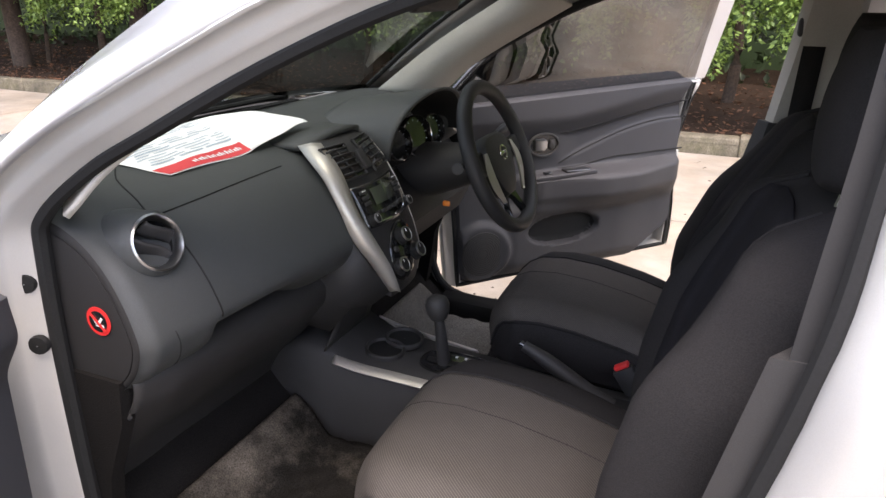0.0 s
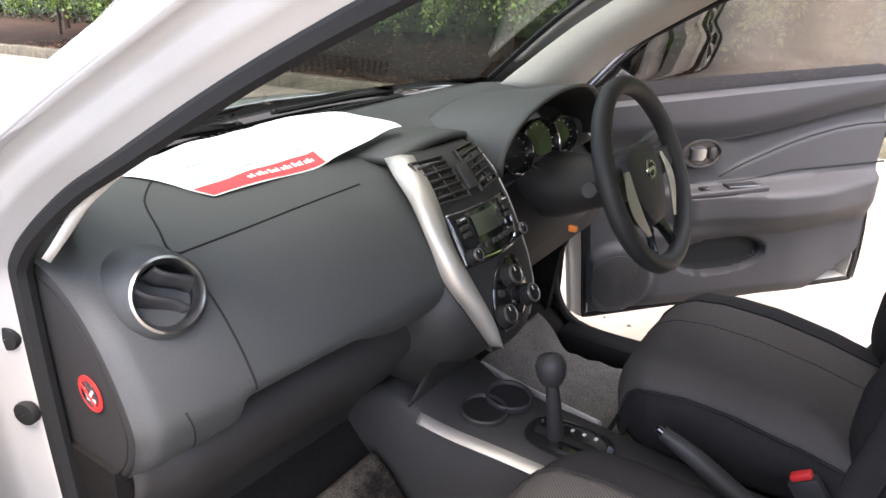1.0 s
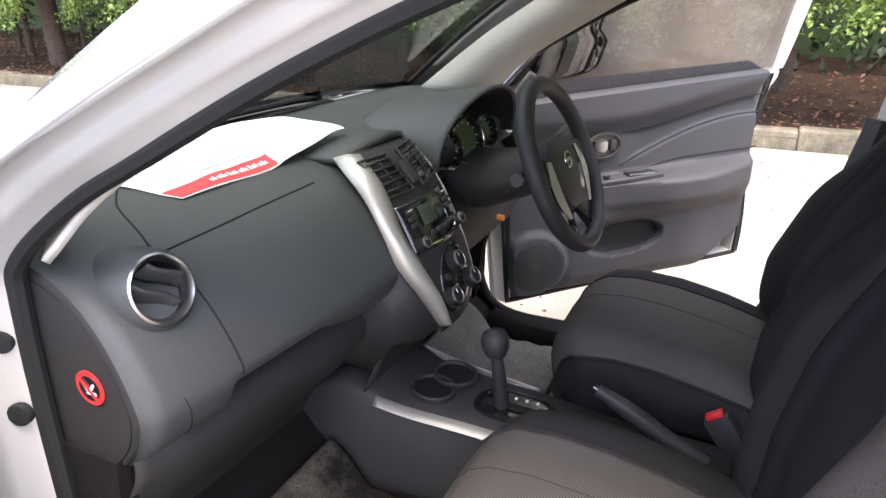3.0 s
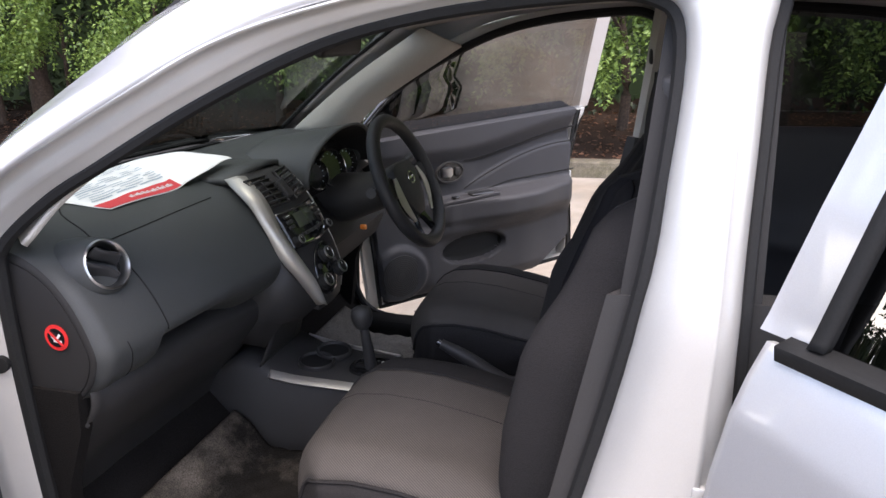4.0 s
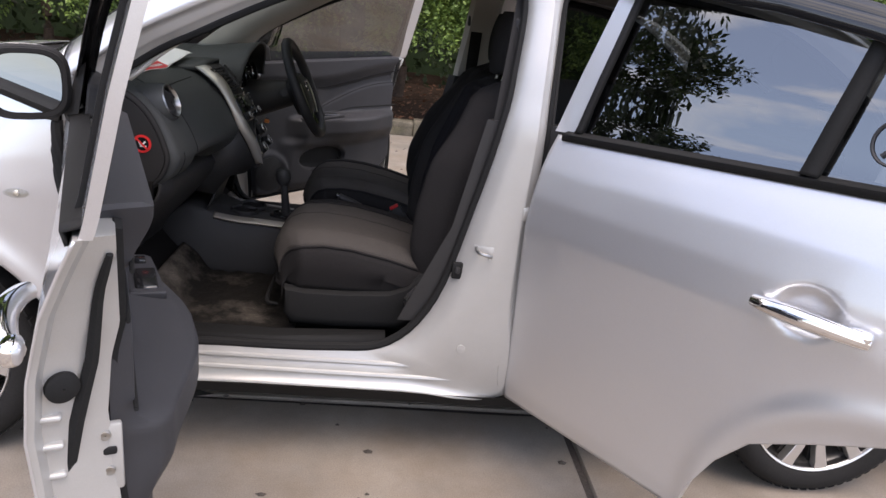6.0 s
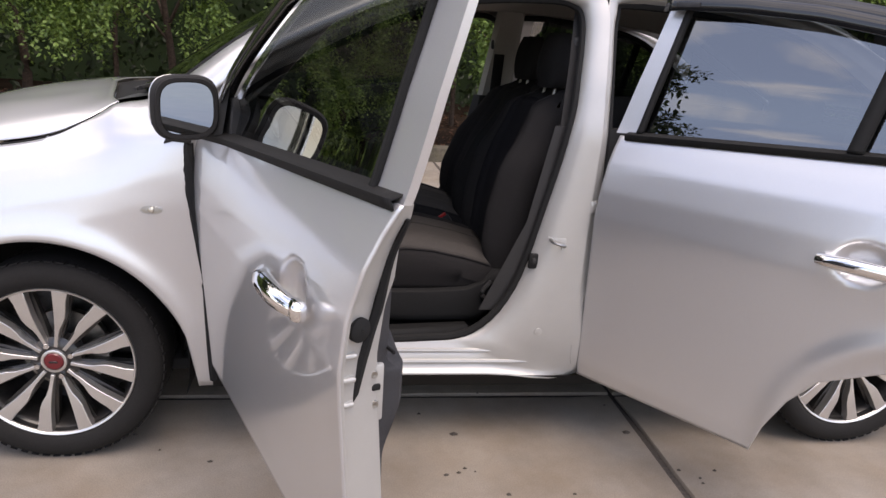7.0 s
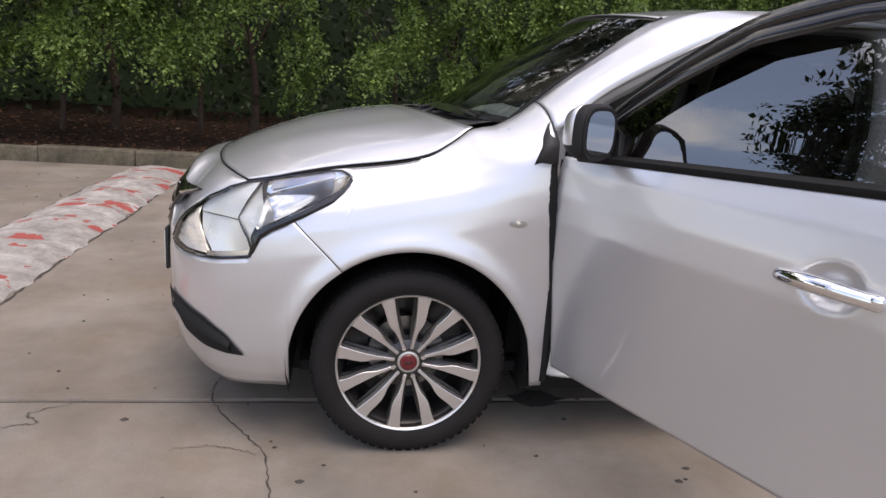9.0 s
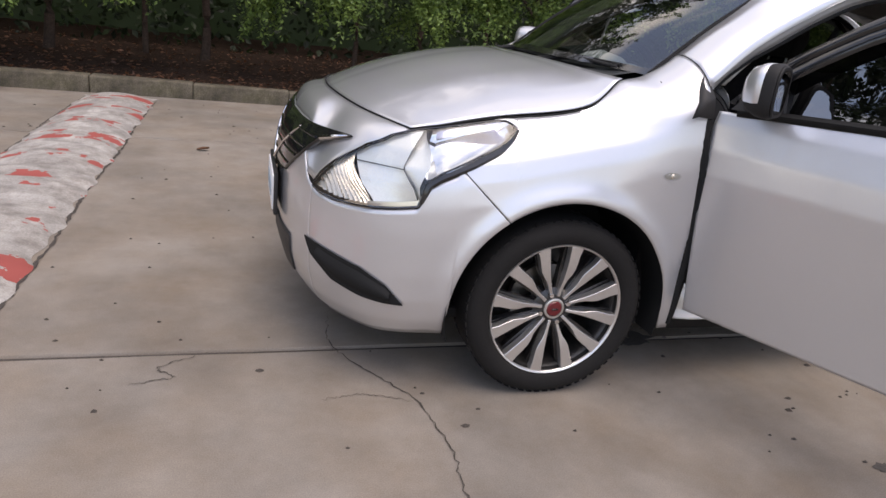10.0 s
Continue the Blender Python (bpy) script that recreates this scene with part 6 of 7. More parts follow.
    part("side_shield", loft([[(x0 + x, yc + sd * 0.235, z) for x, z in out_], [(x0 + x, yc + sd * 0.262, z) for x, z in out_], [(x0 + 0.27 + (x - 0.27) * 0.97, yc + sd * 0.272, 0.44 + (z - 0.44) * 0.86) for x, z in out_], [(x0 + 0.27 + (x - 0.27) * 0.9, yc + sd * 0.274, 0.44 + (z - 0.44) * 0.6) for x, z in out_]]), rubber, seat, "black plastic seat side shield", sharp=45)
    part("recline_lever", sweep(curve([(x0 + 0.46, yc + sd * 0.280, 0.520), (x0 + 0.43, yc + sd * 0.286, 0.475), (x0 + 0.475, yc + sd * 0.286, 0.440)], 10), 0.008, 8), black_plastic, seat)
    part("seat_bar", sweep(curve([(x0 + 0.03, yc + sd * 0.17, 0.385), (x0 - 0.005, yc + sd * 0.16, 0.40), (x0 - 0.005, yc - sd * 0.16, 0.40), (x0 + 0.03, yc - sd * 0.17, 0.385)], 16), 0.006, 8), rubber, seat, "black slide adjuster bar")
    for d in (-0.18, 0.18):
        part("rail", rbox((x0 + 0.29, yc + d, 0.350), (0.44, 0.045, 0.050), 0.008), rubber, seat)
    bx_, by_, bz_ = buckle
    bk = part("belt_buckle", rbox((bx_ + 0.030, by_, bz_ - 0.045), (0.052, 0.026, 0.10), 0.008, 2, Matrix.Rotation(radians(-35), 4, "Y")), black_plastic, seat)
    part("release_button", rbox((bx_, by_, bz_), (0.036, 0.020, 0.012), 0.004, 2, Matrix.Rotation(radians(-35), 4, "Y")), red_plastic, bk, "red release button")
    return seat


make_seat(0.865, -0.345, (1.212, -0.102, 0.574))
make_seat(0.870, 0.362, (1.250, 0.072, 0.574), 0.20)
rs = part("rear_bench", loft([[(1.95, y, 0.36), (1.93, y, 0.50), (1.98, y, 0.575), (2.20, y, 0.57), (2.42, y, 0.55), (2.44, y, 0.36)] for y in (-0.62, -0.60, -0.3, 0, 0.3, 0.60, 0.62)]), seat_side, car, "dark cloth rear bench")
part("bench_back", loft([[(2.30, y, 0.55), (2.36, y, 0.80), (2.46, y, 1.06), (2.54, y, 1.06), (2.46, y, 0.55)] for y in (-0.62, -0.3, 0, 0.3, 0.62)]), seat_side, rs)
for y in (-0.35, 0.35):
    part("headrest", rbox((2.50, y, 1.12), (0.10, 0.25, 0.13), 0.04, 4), seat_side, rs)

# ---- dashboard ----
DP = [(0.12, 1.045), (0.28, 1.076), (0.37, 1.077), (0.45, 1.060), (0.53, 1.038), (0.585, 1.012), (0.630, 0.975), (0.664, 0.930), (0.684, 0.890), (0.690, 0.866), (0.684, 0.845), (0.668, 0.820), (0.645, 0.800), (0.620, 0.785), (0.590, 0.770)]
UNDER = [(0.690, 0.866), (0.680, 0.850), (0.650, 0.842), (0.610, 0.838), (0.575, 0.834), (0.540, 0.820)]
dpc = curve([(x, 0, z) for x, z in DP], 56)
upc = curve([(x, 0, z) for x, z in UNDER], 20)


def dash(u, v):
    """Top, front and the glove box lid's rounded underside; the outer columns run on down beside the lid."""
    y = -0.69 + 1.38 * u
    i, a = round(v * 56), abs(y)
    p = dpc[i]
    if i > 36:
        p = p.lerp(upc[i - 36], smooth(a, 0.22, 0.42) * (1 - smooth(a, 0.545, 0.556)))
    x, z = p.x, p.z
    if x > 0.5:
        x = 0.5 + (x - 0.5) * (table(a, (0.17, 0.55, 0.69), (1.0, 0.82, 0.74)) - 0.08 * smooth(a, 0.655, 0.69) ** 2)
    y *= 1 - 0.14 * (1 - smooth(x, 0.30, 0.44))
    x += 0.0 if y < 0 else -0.10 * smooth(y, 0.10, 0.20) * smooth(x, 0.50, 0.70)
    return x, y, z


dashboard = part("dashboard", grid(dash, 276, 56), dash_top_vinyl, car, "dark soft-grained dashboard", sharp=60)


def dash_z(x):
    return table(x, [p.x for p in dpc[:28]], [p.z for p in dpc[:28]])


# end panels, lower dash
for sgn in (1, -1):
    prof = [p for p in (Vector(dash(0, v / 56)) for v in range(57)) if p.x > 0.40]
    loop = [Vector((p.x, -0.682 * sgn, p.z)) for p in prof] + [Vector((x, -0.682 * sgn, z)) for x, z in ((0.575, 0.725), (0.52, 0.655), (0.458, 0.58), (0.425, 0.52), (0.41, 0.45), (0.36, 0.45), (0.36, 0.9))]
    cen = Vector((0.45, -0.682 * sgn, 0.84))
    part("end_panel", loft([loop] + [[cen.lerp(p, f) + Vector((0, -d * sgn, 0)) for p in loop] for f, d in ((0.985, 0.006), (0.945, 0.009), (0.925, 0.009), (0.922, 0.004), (0.914, 0.004), (0.911, 0.009), (0.88, 0.010))]), dark_trim, dashboard, "black side panel of the dashboard", sharp=50)
LEDGE = [(0.53, 0.034), (0.585, 0.024), (0.606, 0.008), (0.612, -0.012), (0.602, -0.045), (0.573, -0.085), (0.515, -0.155), (0.455, -0.22), (0.40, -0.32), (0.35, -0.40)]
ledge = curve([(x, 0, z) for x, z in LEDGE], 36)
part("lower_panel", grid(lambda u, v: (lambda y, q: (q.x - 0.018 * smooth(-y, 0.60, 0.685), y, q.z + 0.790 - 0.07 * (y + 0.62)))(-0.685 + 0.575 * u, ledge[round(v * 36)]), 30, 36), black_plastic, dashboard, "black lower dash panel", solid=0.004)
# near-black sheet closes the slot and stands for the shade in it
part("glove_recess", grid(lambda u, v: (0.545 + 0.02 * u, -0.60 + 0.45 * u, 0.85 - 0.16 * v), 4, 4), rubber, dashboard, "near-black sheet as shade in the slot under the glove box lid")
part("knee_panel", loft([[(0.56, y, 0.93), (0.62, y, 0.86), (0.64, y, 0.78), (0.60, y, 0.70), (0.48, y, 0.60), (0.34, y, 0.5)] for y in [0.11 + 0.058 * k for k in range(11)]], cap=False, closed=False), black_plastic, dashboard, "black knee panel", solid=0.004)


def dash_point(y, w):
    k = int(w)
    return Vector(dash((y + 0.69) / 1.38, k / 56)).lerp(Vector(dash((y + 0.69) / 1.38, (k + 1) / 56)), w - k)


# seams of the airbag cover and the glove box lid, laid into the skin
air = curve([(-0.49, 8.5, 0), (-0.525, 12.5, 0), (-0.55, 16, 0), (-0.553, 17.6, 0)], 20) + curve([(-0.545, 17.9, 0), (-0.44, 17.7, 0), (-0.33, 17.4, 0), (-0.20, 17.2, 0)], 24)
part("airbag_seam", sweep([dash_point(p.x, p.y) + Vector((0, 0, 0.0004)) for p in air], 0.0015, 6), rubber, dashboard)
part("lid_seam", sweep([dash_point(-0.548 + 0.012 * (w - 22) / 18, w) + Vector((0.0004, 0, 0)) for w in [19 + 0.5 * k for k in range(38)]], 0.0016, 6), rubber, dashboard)
part("column_seam", sweep([dash_point(-0.635 + 0.03 * (w - 34) / 20, w) + Vector((0.0004, 0, 0)) for w in [34 + 0.5 * k for k in range(42)]], 0.0010, 6), rubber, dashboard)
for k in range(36):
    y = -0.30 + 0.0175 * k
    part("outlet_slot", rbox((0.255 - 0.03 * (1 - (y / 0.6) ** 2), y, 1.0765), (0.030, 0.007, 0.003), 0.001, 1), rubber, dashboard)


def round_vent(c, aim, parent, r=0.046):
    m = Matrix.Translation(c) @ Vector(aim).to_track_quat("Z", "Y").to_matrix().to_4x4()
    v = part("round_vent", lathe([(r * 1.7, -0.16), (r * 1.42, -0.06), (r * 1.20, -0.02), (r * 1.12, -0.004), (r * 1.00, 0.003), (r * 0.95, 0.0), (r * 0.84, -0.04), (0.001, -0.045)], m, 40), dash_top_vinyl, parent, "round black air vent", sharp=50)
    part("vent_ring", lathe([(r * 1.02, -0.002), (r * 1.00, 0.004), (r * 0.94, 0.006), (r * 0.82, -0.003), (r * 0.80, -0.014)], m, 48), dark_chrome, v, "satin silver vent ring")
    part("vent_cup", lathe([(r * 0.81, -0.012), (r * 0.74, -0.036), (0.001, -0.040)], m, 32), rubber, v)
    for k in (-0.30, 0.42):
        h = math.sqrt(max(0.0, (0.78 * r) ** 2 - (k * r) ** 2))
        part("vane", moved(grid(lambda a, b, k=k, h=h: (-h + 2 * h * a, k * r + 0.016 * (b - 0.5) + 0.009 * math.sin((a - 0.5) * 3.6), -0.026 + 0.022 * b + 0.004 * math.sin(math.pi * a)), 14, 4), m @ Matrix.Rotation(-0.95, 4, "Z")), black_plastic, v, solid=0.003)
    return v


round_vent((0.604, -0.606, 1.008), (0.92, -0.10, 0.34), dashboard)
round_vent((0.604, 0.606, 1.008), (0.92, 0.10, 0.34), dashboard)

# warning sticker on the dash end
stk = part("warning_sticker", slab([(0.024 * math.cos(k * 0.196), 0.024 * math.sin(k * 0.196)) for k in range(32)], 0.0012, Matrix.Translation((0.555, -0.6936, 0.902)) @ pose(0, 0, 0, 90, 0, 0)), red_plastic, dashboard, "round red warning sticker")
part("dark_disc", slab([(0.0175 * math.cos(k * 0.196), 0.0175 * math.sin(k * 0.196)) for k in range(32)], 0.001, Matrix.Translation((0.555, -0.6948, 0.902)) @ pose(0, 0, 0, 90, 0, 0)), gloss_black, stk)
for x, z, a, l in ((-0.005, 0.001, 60, 0.014), (0.003, -0.006, 5, 0.016), (0.006, 0.003, 130, 0.010)):
    part("pictogram_bar", rbox((0.555 + x, -0.6963, 0.902 + z), (l, 0.001, 0.004), 0, 1, Matrix.Rotation(radians(a), 4, "Y")), print_white, stk)
part("slash", rbox((0.555, -0.6971, 0.902), (0.038, 0.001, 0.0045), 0, 1, Matrix.Rotation(radians(45), 4, "Y")), red_plastic, stk)

# ---- centre stack ----
SX = lambda z: table(z, (0.72, 0.76, 0.80, 0.85, 0.90, 0.95, 1.0, 1.04, 1.065), (0.748, 0.753, 0.750, 0.732, 0.709, 0.684, 0.652, 0.616, 0.575))
SW = lambda z: table(z, (0.72, 0.76, 0.80, 0.85, 0.92, 1.0, 1.04, 1.065), (0.052, 0.066, 0.082, 0.094, 0.102, 0.102, 0.092, 0.066))


def stack_at(y, z, off=0.0):
    b = 1 - 0.5 * (y / 0.11) ** 2
    return Vector((SX(z) + off - 0.018 * (y / 0.11) ** 2, y - 0.027, z + off * 0.5))


def stack_face(z0, z1, y0, y1, off, n=14, m=14, fill=False):
    return grid(lambda u, v: stack_at(y0 + (y1 - y0) * u if not fill else -(SW(z0 + (z1 - z0) * v) + 0.010) + (2 * SW(z0 + (z1 - z0) * v) + 0.036) * u, z0 + (z1 - z0) * v, off), n, m)


stack = part("centre_console_panel", stack_face(0.72, 1.065, 0, 0, 0, 24, 40, True), black_plastic, dashboard, "black centre console panel", solid=0.03)
hood_ = [[Vector((SX(1.055) - 0.012 - 0.25 * s - 0.03 * abs(2 * k / 20 - 1) ** 3, (2 * k / 20 - 1) * (0.125 + 0.015 * s), 1.055 + (0.006 * (1 - s) + 0.018) * (1 - abs(2 * k / 20 - 1) ** 2.5) - 0.004 * s)) for k in range(21)] for s in (0, 0.15, 0.5, 1.0)]
part("stack_hood", loft(hood_, cap=False, closed=False), dash_top_vinyl, dashboard, solid=0.012)
L_ = curve([(0.541, -0.126, 1.058), (0.585, -0.152, 1.036), (0.630, -0.166, 1.0), (0.668, -0.172, 0.94), (0.692, -0.166, 0.877), (0.718, -0.137, 0.815), (0.741, -0.094, 0.735)], 30)
R_ = curve([(0.570, -0.100, 1.060), (0.636, -0.130, 1.012), (0.680, -0.139, 0.93), (0.715, -0.133, 0.87), (0.746, -0.115, 0.80), (0.755, -0.090, 0.732)], 30)
R_ = [p + Vector((0.010, 0.006, 0.002)) for p in R_]
M_ = [(a + b) / 2 + Vector((0.006, -0.003, 0.005)) for a, b in zip(L_, R_)]
part("stack_trim", loft([L_, M_, R_], cap=False, closed=False), satin_silver, dashboard, "curved satin silver trim", solid=0.006, sharp=60)
redge = [stack_at(SW(0.735 + 0.31 * k / 30) + 0.026, 0.735 + 0.31 * k / 30, 0.001) for k in range(31)]
part("stack_edge_strip", sweep(redge, 0.0016, 6), satin_silver, dashboard, "thin bright line along the console's edge")
part("stack_side", loft([redge, [p + Vector((-0.10, 0.012, -0.01)) for p in redge], [p + Vector((-0.22, 0.02, -0.03)) for p in redge]], cap=False, closed=False), black_plastic, dashboard, solid=0.004)
for sgn in (1, -1):
    sidep = loft([[(0.688, -0.164, 0.872), (0.716, -0.137, 0.812), (0.741, -0.094, 0.735)], [(0.60, -0.172, 0.80), (0.645, -0.150, 0.735), (0.705, -0.108, 0.702)], [(0.535, -0.165, 0.755), (0.56, -0.150, 0.705), (0.655, -0.125, 0.69)], [(0.48, -0.16, 0.66), (0.50, -0.15, 0.64), (0.60, -0.13, 0.62)]], cap=False, closed=False)
    part("console_cheek", sidep if sgn > 0 else moved(mirrored(sidep), Matrix.Translation((0, -0.05, 0))), black_plastic, dashboard, solid=0.004)
part("console_riser", grid(lambda u, v: (0.735 - 0.09 * smooth(v, 0, 0.3) - 0.07 * v, (-0.095 - 0.03 * v) + (0.16 + 0.06 * v) * u, 0.735 - 0.175 * v), 6, 12), black_plastic, dashboard, solid=0.004)
for y0, y1 in ((-0.094, -0.018), (0.024, 0.106)):
    v_ = part("centre_vent", stack_face(0.990, 1.048, y0, y1, 0.003), gloss_black, stack, "rectangular centre air vent")
    for k in range(5):
        z = 0.997 + 0.011 * k
        part("vane", loft([[stack_at(y0 + 0.004, z, 0.004), stack_at(y1 - 0.004, z, 0.004)], [stack_at(y0 + 0.004, z + 0.003, 0.010), stack_at(y1 - 0.004, z + 0.003, 0.010)]], cap=False, closed=False), black_plastic, v_, solid=0.002)
    part("upright_vane", loft([[stack_at((y0 + y1) / 2, 0.992, 0.006), stack_at((y0 + y1) / 2 + 0.003, 0.992, 0.006)], [stack_at((y0 + y1) / 2, 1.046, 0.006), stack_at((y0 + y1) / 2 + 0.003, 1.046, 0.006)]], cap=False, closed=False), black_plastic, v_, solid=0.002)
    fr = [stack_at(y, z, 0.006) for y, z in ((y0, 0.988), (y1, 0.988), (y1, 1.050), (y0, 1.050))]
    part("vent_frame", sweep(fr, 0.004, 6, closed=True, up=(1, 0, 0)), black_plastic, v_)
part("hazard_button", rbox(stack_at(0.003, 1.015, 0.006), (0.012, 0.028, 0.05), 0.004, 2, Matrix.Rotation(radians(-38), 4, "Y")), black_plastic, stack)
radio = part("radio", stack_face(0.885, 0.972, -0.094, 0.094, 0.006), gloss_black, stack, "black car radio", solid=0.012)
part("display", stack_face(0.926, 0.960, -0.045, 0.045, 0.009), lcd, radio, "greenish-grey display")
for k in range(6):
    part("button", rbox(stack_at(-0.052 + 0.021 * k, 0.910, 0.010), (0.006, 0.017, 0.009), 0.002, 1, Matrix.Rotation(radians(-30), 4, "Y")), black_plastic, radio)
for s in (-1, 1):
    for k in range(3):
        part("button", rbox(stack_at(s * 0.070, 0.934 + 0.012 * k, 0.010), (0.006, 0.026, 0.009), 0.002, 1, Matrix.Rotation(radians(-30), 4, "Y")), black_plastic, radio)
    part("print_bar", rbox(stack_at(s * 0.070, 0.959, 0.0135), (0.002, 0.014, 0.002), 0, 1, Matrix.Rotation(radians(-30), 4, "Y")), print_white, radio)


def dial(y, z, r, parent, base=stack_at, off=0.006):
    m = Matrix.Translation(base(y, z, off)) @ Vector((0.86, 0, 0.5)).to_track_quat("Z", "Y").to_matrix().to_4x4()
    d = part("dial", lathe([(r * 1.12, 0), (r * 1.10, 0.004), (r * 0.92, 0.006), (r * 0.88, 0.018), (r * 0.80, 0.021), (0.001, 0.021)], m, 28), rubber, parent, "black dial with chrome ring", sharp=40)
    part("dial_ring", lathe([(r * 0.90, 0.0175), (r * 0.87, 0.0215), (r * 0.76, 0.0218), (r * 0.74, 0.0208)], m, 28), dark_chrome, d)
    part("pointer", moved(rbox((0, r * 0.45, 0.0212), (0.002, r * 0.4, 0.001), 0, 1), m), print_white, d)
    return d


dial(-0.078, 0.900, 0.0125, radio)
dial(0.078, 0.900, 0.0125, radio)
part("chrome_swoosh", sweep(curve([stack_at(y, z, 0.012) for y, z in ((-0.060, 0.893), (0.0, 0.891), (0.050, 0.896), (0.066, 0.910), (0.072, 0.930))], 20), 0.0025, 6), chrome, radio, "chrome trim strip")
climate = part("climate_panel", grid(lambda u, v: (lambda a, r: stack_at(0.001 + 0.060 * r * math.cos(a) + 0.012 * r * math.sin(a), 0.812 + 0.066 * r * math.sin(a), 0.004))(math.tau * u, 0.02 + 0.98 * v), 40, 8), gloss_black, stack, "black climate control panel", solid=0.006)
for y, z in ((-0.006, 0.846), (0.038, 0.796), (-0.046, 0.788)):
    dial(y, z, 0.0195, climate)
for y, z in ((0.028, 0.842), (-0.040, 0.826), (-0.002, 0.770)):
    part("round_button", lathe([(0.007, 0), (0.007, 0.006), (0.001, 0.007)], Matrix.Translation(stack_at(y, z, 0.006)) @ Vector((0.86, 0, 0.5)).to_track_quat("Z", "Y").to_matrix().to_4x4(), 12), black_plastic, climate)

# ---- instruments, steering wheel ----
def visor(u, v):
    a = math.pi * u
    x = 0.42 + 0.225 * v + 0.03 * math.sin(a) * v
    return x, 0.335 - (0.225 + 0.01 * v) * math.cos(a), 0.985 + (0.136 - 0.03 * (1 - v)) * math.sin(a) ** 0.70 + 0.012 * v * math.sin(a)


part("instrument_hood", grid(visor, 36, 14), dash_top_vinyl, dashboard, "dark hood over the instruments", solid=0.007)
part("hood_lining", grid(lambda u, v: (lambda p: Vector((p[0] - 0.006, 0.335 + (p[1] - 0.335) * 0.955, 0.985 + (p[2] - 0.985) * 0.93)))(visor(u, v)), 36, 14), rubber, dashboard, "black inner face of the hood")
inst = part("instrument_panel", grid(lambda u, v: (0.600 - 0.03 * v, 0.335 + 0.215 * (2 * u - 1) * (1 - 0.25 * v), 0.94 + 0.145 * v * (1 - 0.25 * (2 * u - 1) ** 2)), 12, 8), gloss_black, dashboard, "black instrument cluster")
for y, r in ((0.222, 0.044), (0.330, 0.056), (0.440, 0.044)):
    m = Matrix.Translation((0.606, y, 1.0)) @ Vector((0.92, -0.30, 0.22)).to_track_quat("Z", "Y").to_matrix().to_4x4()
    ga = part("gauge", lathe([(r, -0.004), (r * 1.02, 0.012), (r * 0.95, 0.014), (r * 0.92, 0.002), (0.001, 0.001)], m, 32), gloss_black, inst, "round gauge with bright ring")
    part("gauge_ring", lathe([(r * 1.00, 0.010), (r * 1.03, 0.014), (r * 0.97, 0.016)], m, 36), chrome, ga)
    for k in range(11):
        a = radians(220 - 26 * k)
        part("tick", moved(rbox((r * 0.78 * math.cos(a), r * 0.78 * math.sin(a), 0.003), (r * 0.10, 0.0016, 0.001), 0, 1, Matrix.Rotation(a, 4, "Z")), m), grey_ink, ga)
part("column_shroud", loft([[Vector((x, 0.37 + ry * math.cos(a), zc + rz * math.sin(a))) for a in [k * math.tau / 20 for k in range(20)]] for x, zc, ry, rz in ((0.54, 0.895, 0.085, 0.085), (0.66, 0.905, 0.075, 0.075), (0.78, 0.935, 0.055, 0.055), (0.82, 0.947, 0.05, 0.05))]), black_plastic, dashboard, "black steering column shroud")
part("column_stalk", sweep(curve([(0.76, 0.42, 0.96), (0.775, 0.50, 0.985), (0.79, 0.56, 1.0)], 8), lambda f: 0.008 + 0.006 * smooth(f, 0.6, 0.9), 8), black_plastic, dashboard)
part("column_stalk", sweep(curve([(0.76, 0.32, 0.94), (0.775, 0.24, 0.95), (0.79, 0.19, 0.96)], 8), lambda f: 0.008 + 0.007 * smooth(f, 0.6, 0.9), 8), black_plastic, dashboard)
part("orange_tag", rbox((0.705, 0.325, 0.822), (0.022, 0.012, 0.016), 0.005), orange_plastic, dashboard, "small orange key tag")
SWC = Vector((0.850, 0.340, 0.967))
SWM = Matrix.Translation(SWC) @ Vector((0.92, 0, 0.39)).to_track_quat("Z", "Y").to_matrix().to_4x4()
# local axes: z to the driver, y up the wheel
swr = [(0.188 * math.cos(a), 0.188 * math.sin(a), 0.0) for a in [k * math.tau / 64 for k in range(64)]]
sw = part("steering_wheel", moved(sweep(swr, 0.0195, 12, closed=True, up=(0, 0, 1)), SWM), black_plastic, car, "black three-spoke steering wheel")
pad_w = lambda y: table(y, (-0.105, -0.09, -0.06, -0.02, 0.02, 0.05, 0.062), (0.026, 0.046, 0.066, 0.086, 0.092, 0.080, 0.048))
pad_out = [(pad_w(-0.105 + 0.167 * k / 24), -0.105 + 0.167 * k / 24) for k in range(25)] + [(-pad_w(0.062 - 0.167 * k / 24), 0.062 - 0.167 * k / 24) for k in range(25)]
hubr = [[SWM @ Vector((x * f, -0.015 + (y + 0.015) * f, h)) for x, y in pad_out] for h, f in ((-0.055, 0.85), (-0.03, 1.0), (-0.008, 1.0), (0.002, 0.95), (0.008, 0.80), (0.011, 0.40), (0.012, 0.05))]
part("airbag_pad", loft(hubr), black_plastic, sw, "black centre pad")
